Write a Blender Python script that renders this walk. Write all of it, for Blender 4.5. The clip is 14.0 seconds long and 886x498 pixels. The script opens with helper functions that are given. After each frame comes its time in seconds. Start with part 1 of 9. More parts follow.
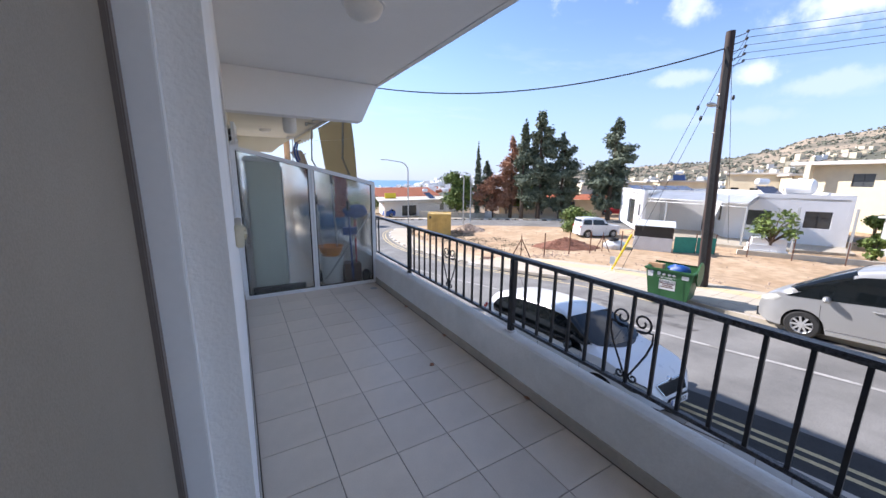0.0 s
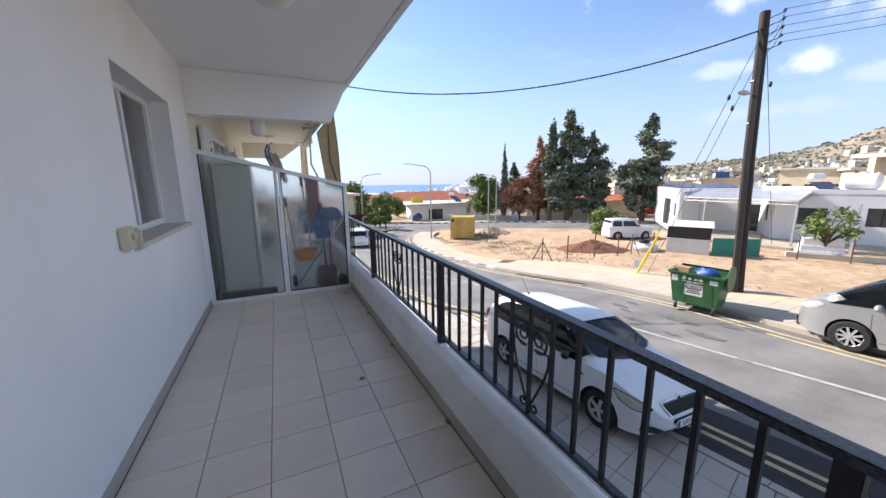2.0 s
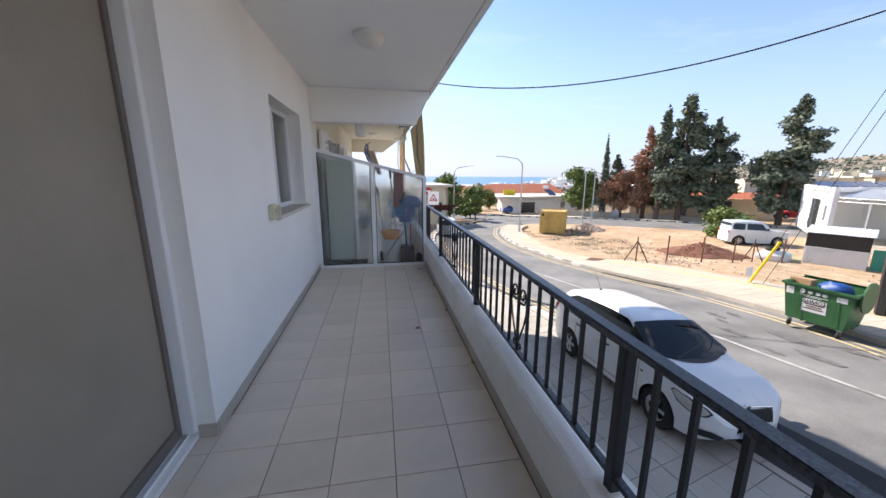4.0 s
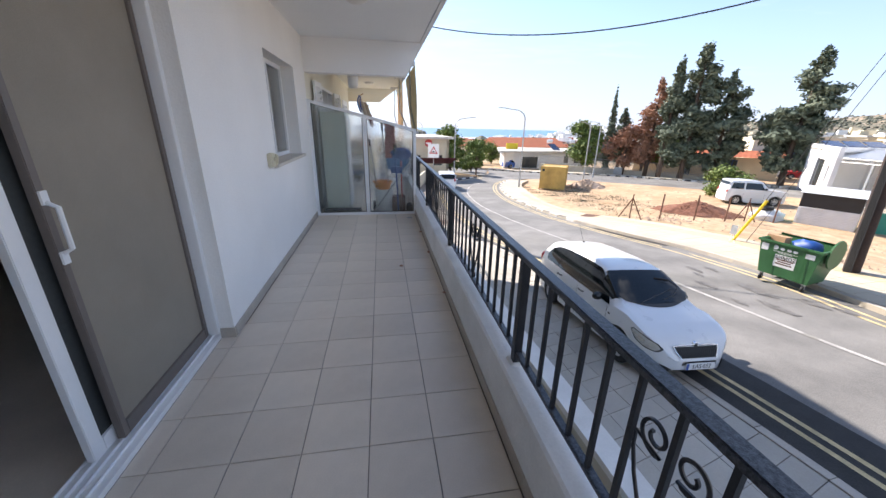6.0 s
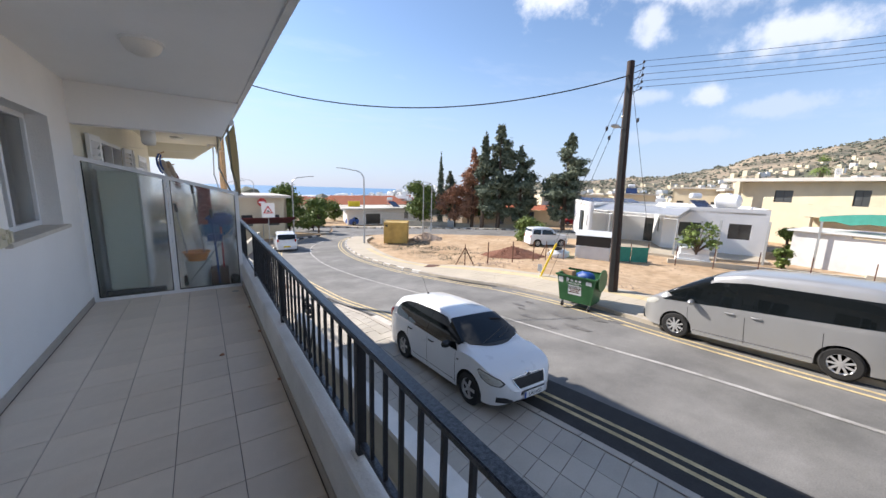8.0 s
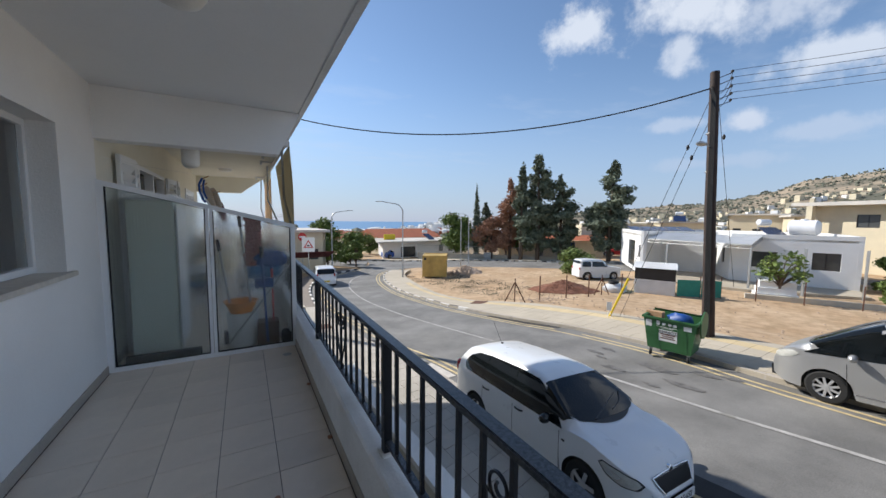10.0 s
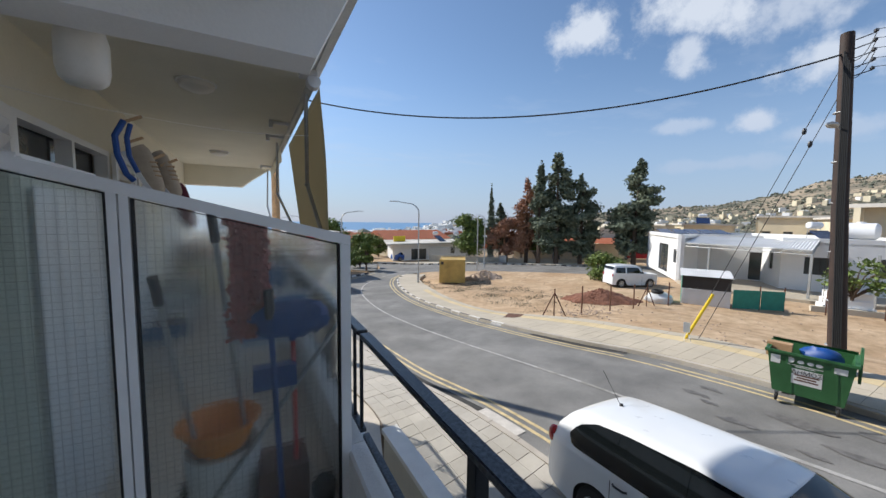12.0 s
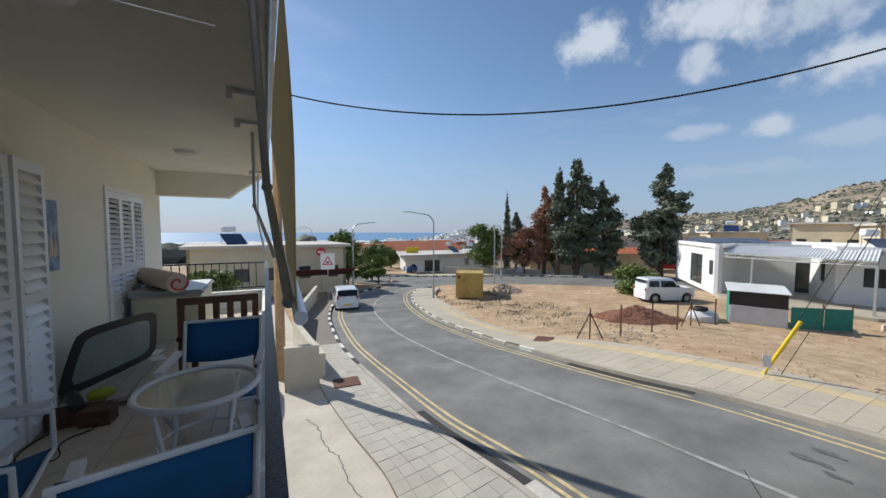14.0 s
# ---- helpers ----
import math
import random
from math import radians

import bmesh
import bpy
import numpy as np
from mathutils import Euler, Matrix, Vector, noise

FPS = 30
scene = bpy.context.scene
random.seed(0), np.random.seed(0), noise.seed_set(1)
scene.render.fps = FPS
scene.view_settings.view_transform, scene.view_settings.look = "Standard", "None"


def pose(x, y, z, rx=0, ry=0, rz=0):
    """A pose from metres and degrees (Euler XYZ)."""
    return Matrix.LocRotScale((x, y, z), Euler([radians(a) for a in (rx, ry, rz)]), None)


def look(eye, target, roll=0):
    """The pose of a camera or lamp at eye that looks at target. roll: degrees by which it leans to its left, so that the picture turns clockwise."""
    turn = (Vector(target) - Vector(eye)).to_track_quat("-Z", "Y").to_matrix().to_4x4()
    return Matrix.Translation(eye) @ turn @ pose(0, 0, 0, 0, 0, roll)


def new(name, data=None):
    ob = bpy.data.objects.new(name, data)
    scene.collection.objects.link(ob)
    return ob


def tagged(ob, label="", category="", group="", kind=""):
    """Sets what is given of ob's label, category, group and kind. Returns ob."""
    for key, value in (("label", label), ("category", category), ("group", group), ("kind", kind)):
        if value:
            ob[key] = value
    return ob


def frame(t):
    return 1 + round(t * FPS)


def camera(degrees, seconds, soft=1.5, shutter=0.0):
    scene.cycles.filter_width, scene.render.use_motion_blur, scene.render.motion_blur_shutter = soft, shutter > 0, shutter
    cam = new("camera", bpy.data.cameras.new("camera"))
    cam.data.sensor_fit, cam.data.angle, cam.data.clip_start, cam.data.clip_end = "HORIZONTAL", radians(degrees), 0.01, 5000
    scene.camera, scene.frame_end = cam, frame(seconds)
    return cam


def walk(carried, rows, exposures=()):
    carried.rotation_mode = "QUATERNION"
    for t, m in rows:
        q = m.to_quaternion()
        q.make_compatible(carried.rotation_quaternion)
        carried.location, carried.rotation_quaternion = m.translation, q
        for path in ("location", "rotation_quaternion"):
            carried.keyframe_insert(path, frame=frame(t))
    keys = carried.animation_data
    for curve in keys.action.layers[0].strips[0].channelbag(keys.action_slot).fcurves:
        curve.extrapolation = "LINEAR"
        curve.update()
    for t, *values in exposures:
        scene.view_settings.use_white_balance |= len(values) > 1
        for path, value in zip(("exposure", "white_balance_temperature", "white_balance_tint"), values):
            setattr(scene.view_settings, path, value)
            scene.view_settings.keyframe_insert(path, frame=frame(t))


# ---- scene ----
cam = camera(103.2, 14.0, soft=1.5)
PATH = [
    (0, (-0.048, -0.005, 1.437), (0.938, 1.688, 1.04), 0.7),
    (0.5, (0.174, 0.097, 1.485), (1.22, 1.748, 1.062), 1.2),
    (1, (0.499, 0.167, 1.426), (1.549, 1.824, 1.036), -0.4),
    (1.5, (0.699, 0.04, 1.396), (1.713, 1.722, 1.02), -0.3),
    (2, (0.71, -0.124, 1.384), (1.542, 1.655, 1.006), -0.6),
    (2.5, (0.761, -0.195, 1.357), (1.361, 1.673, 0.97), -0.6),
    (3, (0.836, -0.226, 1.35), (1.289, 1.685, 0.968), -0.3),
    (3.5, (0.837, -0.518, 1.417), (1.23, 1.406, 1.035), 0.0),
    (5.8, (0.957, -1.319, 1.397), (1.172, 0.555, 0.73), 0.4),
    (6, (0.979, -1.316, 1.444), (1.307, 0.541, 0.777), 1.3),
    (6.5, (1.031, -1.308, 1.508), (1.756, 0.443, 0.87), 2.6),
    (7, (1.072, -1.326, 1.545), (2.044, 0.327, 0.977), 1.9),
    (7.2, (1.082, -1.332, 1.553), (2.112, 0.299, 1.028), 1.7),
    (9.3, (1.098, -0.549, 1.46), (2.239, 1.086, 1.291), 0.6),
    (9.5, (1.078, -0.327, 1.468), (2.171, 1.34, 1.302), 0.6),
    (10, (1.048, 0.327, 1.444), (2.029, 2.061, 1.275), 0.6),
    (10.5, (1.019, 0.955, 1.456), (1.972, 2.705, 1.286), 0.7),
    (11, (0.995, 1.592, 1.452), (1.949, 3.342, 1.285), 0.7),
    (11.5, (1.09, 2.249, 1.42), (2.045, 3.998, 1.25), 0.7),
    (12, (1.138, 2.936, 1.445), (2.097, 4.683, 1.282), 0.8),
    (12.5, (1.231, 3.514, 1.512), (2.191, 5.261, 1.351), 0.3),
    (13, (1.37, 4.057, 1.553), (2.333, 5.803, 1.399), 0.5),
    (13.5, (1.466, 4.372, 1.569), (2.426, 6.12, 1.427), 0.3),
    (14, (1.587, 4.578, 1.562), (2.49, 6.359, 1.453), 0.2),
]
walk(cam, [(t, look(eye, target, roll)) for t, eye, target, roll in PATH],
     exposures=[(0, 0.98, 6050, 17), (2, 0.92, 6350, 16), (3, 0.9, 6480, 15), (5.8, 1.22, 6550, 15), (7.2, 1.08, 6550, 15), (9.3, 0.3, 6300, 10), (11, 0.3, 6300, 10), (14, 0.06, 6250, 8)])

# ---- sky, sun, exposure ----
SUN_EL, SUN_AZ = 36.0, -28.0   # degrees; azimuth from +y towards +x
sun_dir = Vector((math.sin(radians(SUN_AZ)) * math.cos(radians(SUN_EL)), math.cos(radians(SUN_AZ)) * math.cos(radians(SUN_EL)), math.sin(radians(SUN_EL))))
sun_data = bpy.data.lights.new("sun", "SUN")
sun_data.energy, sun_data.angle, sun_data.color = 5.0, radians(0.5), (1.0, 0.93, 0.83)
sun_ob = new("sun", sun_data)
sun_ob.matrix_basis = look(tuple(sun_dir * 60), (0, 0, 0))

world = bpy.data.worlds.new("world")
scene.world = world
world.use_nodes = True
wt = world.node_tree
wt.nodes.clear()
w_out, w_bg, w_sky = wt.nodes.new("ShaderNodeOutputWorld"), wt.nodes.new("ShaderNodeBackground"), wt.nodes.new("ShaderNodeTexSky")
w_sky.sky_type, w_sky.sun_disc = "NISHITA", False
w_sky.sun_elevation, w_sky.sun_rotation = radians(SUN_EL), radians(SUN_AZ)
w_sky.altitude, w_sky.air_density, w_sky.dust_density, w_sky.ozone_density = 300, 1.0, 0.2, 2.2
w_bg.inputs[1].default_value = 0.118
# thin broken clouds, drawn on a plane high above
w_tc, w_sep = wt.nodes.new("ShaderNodeTexCoord"), wt.nodes.new("ShaderNodeSeparateXYZ")
w_max = wt.nodes.new("ShaderNodeMath")
w_max.operation, w_max.inputs[1].default_value = "MAXIMUM", 0.06
w_div = wt.nodes.new("ShaderNodeVectorMath")
w_div.operation = "DIVIDE"
w_comb = wt.nodes.new("ShaderNodeCombineXYZ")
w_map = wt.nodes.new("ShaderNodeMapping")
w_map.inputs["Location"].default_value = (2.3, 0.6, 0.0)
w_map.inputs["Scale"].default_value = (0.8, 1.1, 1.0)
w_n1, w_n2 = wt.nodes.new("ShaderNodeTexNoise"), wt.nodes.new("ShaderNodeTexNoise")
w_n1.inputs["Scale"].default_value, w_n1.inputs["Detail"].default_value, w_n1.inputs["Roughness"].default_value = 2.0, 10, 0.58
w_n2.inputs["Scale"].default_value, w_n2.inputs["Detail"].default_value = 0.45, 2
k = wt.links.new


def w_math(op, a, b=None, c=None, kind="ShaderNodeMath"):
    n = wt.nodes.new(kind)
    n.operation = op
    for i, v in enumerate((a, b, c)):
        if v is None:
            continue
        if isinstance(v, (int, float)):
            n.inputs[i].default_value = v
        else:
            k(v, n.inputs[i])
    return n.outputs[0]


k(w_tc.outputs["Generated"], w_sep.inputs[0])
k(w_sep.outputs["Z"], w_max.inputs[0])
for axis in ("X", "Y", "Z"):
    k(w_max.outputs[0], w_comb.inputs[axis])
k(w_tc.outputs["Generated"], w_div.inputs[0])
k(w_comb.outputs[0], w_div.inputs[1])
k(w_div.outputs[0], w_map.inputs["Vector"])
for n in (w_n1, w_n2):
    k(w_map.outputs[0], n.inputs["Vector"])
# thin cirrus everywhere, faint
cirrus = wt.nodes.new("ShaderNodeMapRange")
cirrus.inputs["From Min"].default_value, cirrus.inputs["From Max"].default_value, cirrus.inputs["To Max"].default_value = 0.27, 0.42, 0.16
k(w_math("MULTIPLY", w_n1.outputs["Fac"], w_n2.outputs["Fac"]), cirrus.inputs["Value"])
cover = cirrus.outputs[0]
# small fair-weather clouds, then wide unseen ones (azimuth 108 on) added to brighten the balcony: azimuth, elevation,
# half widths (degrees), density
w_az = w_math("MULTIPLY", w_math("ARCTAN2", w_sep.outputs["X"], w_sep.outputs["Y"]), 57.2958)
w_el = w_math("MULTIPLY", w_math("ARCSINE", w_sep.outputs["Z"]), 57.2958)
w_n3 = wt.nodes.new("ShaderNodeTexNoise")
w_n3.inputs["Scale"].default_value, w_n3.inputs["Detail"].default_value, w_n3.inputs["Roughness"].default_value = 11.0, 9, 0.62
k(w_tc.outputs["Generated"], w_n3.inputs["Vector"])
ragged = w_math("MULTIPLY", w_math("SUBTRACT", w_n3.outputs["Fac"], 0.5), 3.4)
for az, el, ra, re_, dens in ((49.2, 25.4, 5.0, 2.9, 0.85), (63.5, 25.5, 8.0, 3.2, 0.85), (62.2, 21.6, 2.3, 2.6, 0.7), (73.0, 24.0, 6.0, 3.0, 0.6), (77.5, 17.3, 7.0, 2.0, 0.8), (62.0, 12.7, 3.6, 0.9, 0.5), (69.4, 12.1, 2.4, 1.2, 0.85),
                              (77.0, 10.2, 5.5, 1.1, 0.45), (65.5, 7.6, 7.0, 0.9, 0.35), (92.0, 20.0, 8.0, 4.0, 0.85), (104.0, 13.0, 9.0, 3.0, 0.8), (86.0, 34.0, 9.0, 4.0, 0.8), (108.0, 32.0, 14.0, 8.0, 0.85), (130.0, 20.0, 16.0, 8.0, 0.85), (135.0, 45.0, 22.0, 10.0, 0.85), (160.0, 28.0, 16.0, 10.0, 0.85), (-170.0, 22.0, 20.0, 9.0, 0.85), (-130.0, 35.0, 22.0, 11.0, 0.85), (100.0, 60.0, 30.0, 9.0, 0.8)):
    dx = w_math("DIVIDE", w_math("SUBTRACT", w_az, az), ra)
    dy = w_math("DIVIDE", w_math("SUBTRACT", w_el, el), re_)
    far_ = w_math("SQRT", w_math("ADD", w_math("MULTIPLY", dx, dx), w_math("MULTIPLY", dy, dy)))
    puff = wt.nodes.new("ShaderNodeMapRange")
    puff.interpolation_type = "SMOOTHSTEP"
    for nm, val in (("From Min", 1.25), ("From Max", 0.25), ("To Min", 0.0), ("To Max", dens)):
        puff.inputs[nm].default_value = val
    k(w_math("SUBTRACT", far_, ragged), puff.inputs["Value"])
    cover = w_math("MAXIMUM", cover, puff.outputs[0])
w_mix = wt.nodes.new("ShaderNodeMix")
w_mix.data_type = "RGBA"
w_mix.inputs["B"].default_value = (5.6, 5.9, 6.4, 1)
k(cover, w_mix.inputs["Factor"])
k(w_sky.outputs[0], w_mix.inputs["A"])
# pale haze low over the horizon
w_hz, w_haze = wt.nodes.new("ShaderNodeMapRange"), wt.nodes.new("ShaderNodeMix")
w_hz.interpolation_type = "SMOOTHSTEP"
for nm, val in (("From Min", -0.05), ("From Max", 0.38), ("To Min", 0.85), ("To Max", 0.0)):
    w_hz.inputs[nm].default_value = val
w_haze.data_type = "RGBA"
w_haze.inputs["B"].default_value = (2.5, 3.15, 4.5, 1)
k(w_sep.outputs["Z"], w_hz.inputs["Value"])
k(w_hz.outputs[0], w_haze.inputs["Factor"])
k(w_mix.outputs["Result"], w_haze.inputs["A"])
k(w_haze.outputs["Result"], w_bg.inputs[0])
k(w_bg.outputs[0], w_out.inputs[0])

# ---- materials ----
def mat(name, col, rough=0.6, metal=0.0, var=0.12, scale=3.0, bump=0.05, bscale=60.0, rnd=0.0, spec=0.5, alt=None, stain=0.0, coat=0.0, sheen=0.0, trans=0.0, world_space=False, dist=0.01):
    """Base colour varied at two scales, fine bump; rnd: how far pieces differ from one another; alt: a second colour for broad patches."""
    m = bpy.data.materials.new(name)
    m.use_nodes = True
    nt = m.node_tree
    b = nt.nodes["Principled BSDF"]
    b.inputs["Metallic"].default_value, b.inputs["Specular IOR Level"].default_value = metal, spec
    b.inputs["Coat Weight"].default_value, b.inputs["Transmission Weight"].default_value = coat, trans
    if world_space:
        tc = nt.nodes.new("ShaderNodeNewGeometry").outputs["Position"]
    else:
        tc = nt.nodes.new("ShaderNodeTexCoord").outputs["Object"]
    fine, broad = nt.nodes.new("ShaderNodeTexNoise"), nt.nodes.new("ShaderNodeTexNoise")
    fine.inputs["Scale"].default_value, fine.inputs["Detail"].default_value = bscale, 4
    broad.inputs["Scale"].default_value, broad.inputs["Detail"].default_value, broad.inputs["Roughness"].default_value = scale, 6, 0.6
    nt.links.new(tc, fine.inputs["Vector"])
    nt.links.new(tc, broad.inputs["Vector"])
    ramp = nt.nodes.new("ShaderNodeValToRGB")
    lo = tuple(c * (1 - var) for c in col)
    hi = alt or tuple(min(1, c * (1 + var)) for c in col)
    ramp.color_ramp.elements[0].position, ramp.color_ramp.elements[1].position = 0.32, 0.68
    ramp.color_ramp.elements[0].color, ramp.color_ramp.elements[1].color = (*lo, 1), (*hi, 1)
    nt.links.new(broad.outputs["Fac"], ramp.inputs[0])
    out = ramp.outputs["Color"]
    mixf = nt.nodes.new("ShaderNodeHueSaturation")
    mr = nt.nodes.new("ShaderNodeMapRange")
    mr.inputs["From Min"].default_value, mr.inputs["From Max"].default_value = 0.3, 0.7
    mr.inputs["To Min"].default_value, mr.inputs["To Max"].default_value = 1 - var * 0.6, 1 + var * 0.6
    nt.links.new(fine.outputs["Fac"], mr.inputs["Value"])
    val = mr.outputs[0]
    if rnd:
        info = nt.nodes.new("ShaderNodeObjectInfo")
        r2, mm = nt.nodes.new("ShaderNodeMapRange"), nt.nodes.new("ShaderNodeMath")
        mm.operation = "MULTIPLY"
        r2.inputs["To Min"].default_value, r2.inputs["To Max"].default_value = 1 - rnd, 1 + rnd
        nt.links.new(info.outputs["Random"], r2.inputs["Value"])
        nt.links.new(r2.outputs[0], mm.inputs[0])
        nt.links.new(val, mm.inputs[1])
        val = mm.outputs[0]
    nt.links.new(val, mixf.inputs["Value"])
    nt.links.new(out, mixf.inputs["Color"])
    out = mixf.outputs[0]
    if stain:
        st = nt.nodes.new("ShaderNodeTexNoise")
        st.inputs["Scale"].default_value, st.inputs["Detail"].default_value = scale * 0.35, 8
        sr = nt.nodes.new("ShaderNodeValToRGB")
        sr.color_ramp.elements[0].position, sr.color_ramp.elements[1].position = 0.35, 0.5
        sr.color_ramp.elements[0].color, sr.color_ramp.elements[1].color = (1 - stain, 1 - stain, 1 - stain * 1.1, 1), (1, 1, 1, 1)
        mx = nt.nodes.new("ShaderNodeMix")
        mx.data_type, mx.blend_type = "RGBA", "MULTIPLY"
        mx.inputs["Factor"].default_value = 1
        nt.links.new(tc, st.inputs["Vector"])
        nt.links.new(st.outputs["Fac"], sr.inputs[0])
        nt.links.new(out, mx.inputs["A"])
        nt.links.new(sr.outputs[0], mx.inputs["B"])
        out = mx.outputs["Result"]
    nt.links.new(out, b.inputs["Base Color"])
    rr = nt.nodes.new("ShaderNodeMapRange")
    rr.inputs["To Min"].default_value, rr.inputs["To Max"].default_value = max(0, rough - 0.08), min(1, rough + 0.08)
    nt.links.new(broad.outputs["Fac"], rr.inputs["Value"])
    nt.links.new(rr.outputs[0], b.inputs["Roughness"])
    if bump:
        bn = nt.nodes.new("ShaderNodeBump")
        bn.inputs["Strength"].default_value, bn.inputs["Distance"].default_value = bump, dist
        nt.links.new(fine.outputs["Fac"], bn.inputs["Height"])
        nt.links.new(bn.outputs[0], b.inputs["Normal"])
    return m


M = {}
M["plaster"] = mat("white_plaster", (0.86, 0.85, 0.83), 0.85, var=0.03, scale=1.2, bump=0.25, bscale=90, stain=0.05)
M["plaster_nb"] = mat("cream_plaster", (0.80, 0.77, 0.66), 0.85, var=0.04, scale=1.2, bump=0.3, bscale=80, stain=0.06)
M["ceiling"] = mat("ceiling_paint", (0.88, 0.88, 0.87), 0.9, var=0.02, scale=1, bump=0.12, bscale=70)
M["parapet"] = mat("parapet_paint", (0.82, 0.82, 0.81), 0.8, var=0.05, scale=5, bump=0.35, bscale=70, stain=0.1)
M["tile"] = mat("floor_tile", (0.70, 0.62, 0.53), 0.36, var=0.06, scale=4, bump=0.03, bscale=140, rnd=0.05, stain=0.07)
M["grout"] = mat("grout", (0.2, 0.17, 0.145), 0.9, var=0.15, scale=8)
M["skirt"] = mat("skirting_tile", (0.44, 0.40, 0.35), 0.5, var=0.08, scale=5, rnd=0.06, stain=0.12)
M["alu"] = mat("white_aluminium", (0.8, 0.81, 0.82), 0.35, var=0.02, scale=3, bump=0.01)
M["black"] = mat("black_rail_paint", (0.012, 0.013, 0.017), 0.38, var=0.3, scale=25, bump=0.12, bscale=220, stain=0.1, dist=0.003)
M["railtop"] = mat("chipped_black_paint", (0.010, 0.011, 0.014), 0.33, var=0.5, scale=90, bump=0.4, bscale=320, alt=(0.085, 0.09, 0.105), dist=0.003)
M["marble"] = mat("sill_stone", (0.62, 0.57, 0.5), 0.5, var=0.1, scale=7, bump=0.1)
M["beige"] = mat("beige_plastic", (0.62, 0.57, 0.42), 0.45, var=0.05)
M["rubber"] = mat("black_rubber", (0.02, 0.02, 0.02), 0.7, var=0.2)
M["dark"] = mat("dark_plastic", (0.02, 0.02, 0.022), 0.5, var=0.2)
M["asphalt"] = mat("asphalt", (0.168, 0.165, 0.158), 0.85, var=0.24, scale=0.8, bump=0.7, bscale=55, stain=0.2, alt=(0.22, 0.215, 0.205), world_space=True)
M["paver"] = mat("paver", (0.41, 0.38, 0.33), 0.85, var=0.08, scale=1.3, bump=0.15, bscale=60, rnd=0.06, stain=0.14)
M["paver_far"] = mat("pavement_far", (0.43, 0.38, 0.3), 0.88, var=0.09, scale=0.8, bump=0.15, bscale=40, stain=0.1)
M["tactile"] = mat("tactile_paver", (0.52, 0.42, 0.25), 0.85, var=0.08, scale=1.5, rnd=0.06, bump=0.2)
M["kerb"] = mat("kerb_concrete", (0.42, 0.38, 0.33), 0.85, var=0.12, scale=2, bump=0.2, rnd=0.06, stain=0.15)
M["kerb_black"] = mat("kerb_black", (0.03, 0.03, 0.032), 0.7, var=0.3, scale=8, stain=0.1)
M["kerb_white"] = mat("kerb_white", (0.68, 0.66, 0.62), 0.7, var=0.1, scale=8, stain=0.2)
M["yellow_line"] = mat("yellow_road_paint", (0.55, 0.44, 0.24), 0.75, var=0.2, scale=6, stain=0.22, world_space=True)
M["white_line"] = mat("white_road_paint", (0.36, 0.35, 0.335), 0.75, var=0.2, scale=5, stain=0.35, world_space=True)
M["patch"] = mat("fresh_asphalt", (0.035, 0.034, 0.033), 0.9, var=0.2, scale=5, bump=0.5, bscale=50, world_space=True)
M["patch_c"] = mat("mortar_patch", (0.5, 0.47, 0.43), 0.9, var=0.15, scale=5, bump=0.4, bscale=50)
M["oil"] = mat("old_oil_stain", (0.125, 0.12, 0.115), 0.7, var=0.3, scale=6, world_space=True)
M["sand"] = mat("sandy_ground", (0.42, 0.325, 0.225), 0.95, var=0.13, scale=0.35, bump=0.5, bscale=9, alt=(0.50, 0.405, 0.29), stain=0.15, world_space=True, dist=0.05)
M["concrete"] = mat("worn_concrete", (0.48, 0.435, 0.37), 0.9, var=0.12, scale=1.2, bump=0.4, bscale=30, stain=0.2, world_space=True)
M["conc_wall"] = mat("cream_wall", (0.52, 0.48, 0.39), 0.88, var=0.08, scale=2, bump=0.3, bscale=50, stain=0.12)
M["coping"] = mat("white_coping", (0.72, 0.70, 0.66), 0.8, var=0.06, scale=3, stain=0.1)
M["redsoil"] = mat("red_soil", (0.20, 0.085, 0.05), 0.95, var=0.25, scale=4, bump=0.8, bscale=25, dist=0.05)
M["stone"] = mat("rubble_stone", (0.42, 0.32, 0.24), 0.9, var=0.2, scale=5, bump=0.5, bscale=30, rnd=0.2)
M["glass"] = mat("car_glass", (0.006, 0.008, 0.009), 0.0, var=0.1, scale=2, bump=0, spec=0.5)
M["win"] = mat("window_glass", (0.06, 0.065, 0.065), 0.08, var=0.1, scale=2, bump=0)
M["carwhite"] = mat("white_car_paint", (0.72, 0.74, 0.76), 0.3, var=0.01, bump=0, coat=0.6)
M["carsilver"] = mat("silver_car_paint", (0.42, 0.42, 0.415), 0.35, metal=0.5, var=0.01, bump=0, coat=0.6)
M["carblue"] = mat("blue_car_paint", (0.03, 0.10, 0.38), 0.3, var=0.02, bump=0, coat=0.6)
M["tyre"] = mat("tyre", (0.018, 0.018, 0.018), 0.8, var=0.2, bump=0.2)
M["rim"] = mat("alloy_rim", (0.62, 0.62, 0.62), 0.35, metal=0.6, var=0.05)
M["lampglass"] = mat("headlamp", (0.50, 0.50, 0.46), 0.1, var=0.1, scale=20, bump=0, coat=0.8)
M["taillight"] = mat("tail_light", (0.4, 0.01, 0.01), 0.2, var=0.1, bump=0, coat=0.5)
M["chrome"] = mat("chrome", (0.7, 0.7, 0.7), 0.15, metal=1.0, bump=0)
M["galv"] = mat("galvanised_steel", (0.42, 0.43, 0.43), 0.45, metal=0.5, var=0.1, scale=10)
M["woodpole"] = mat("creosoted_wood", (0.033, 0.018, 0.013), 0.75, var=0.4, scale=3, bump=0.5, bscale=20, stain=0.2)
M["wood"] = mat("teak", (0.16, 0.075, 0.04), 0.6, var=0.25, scale=8, bump=0.2)
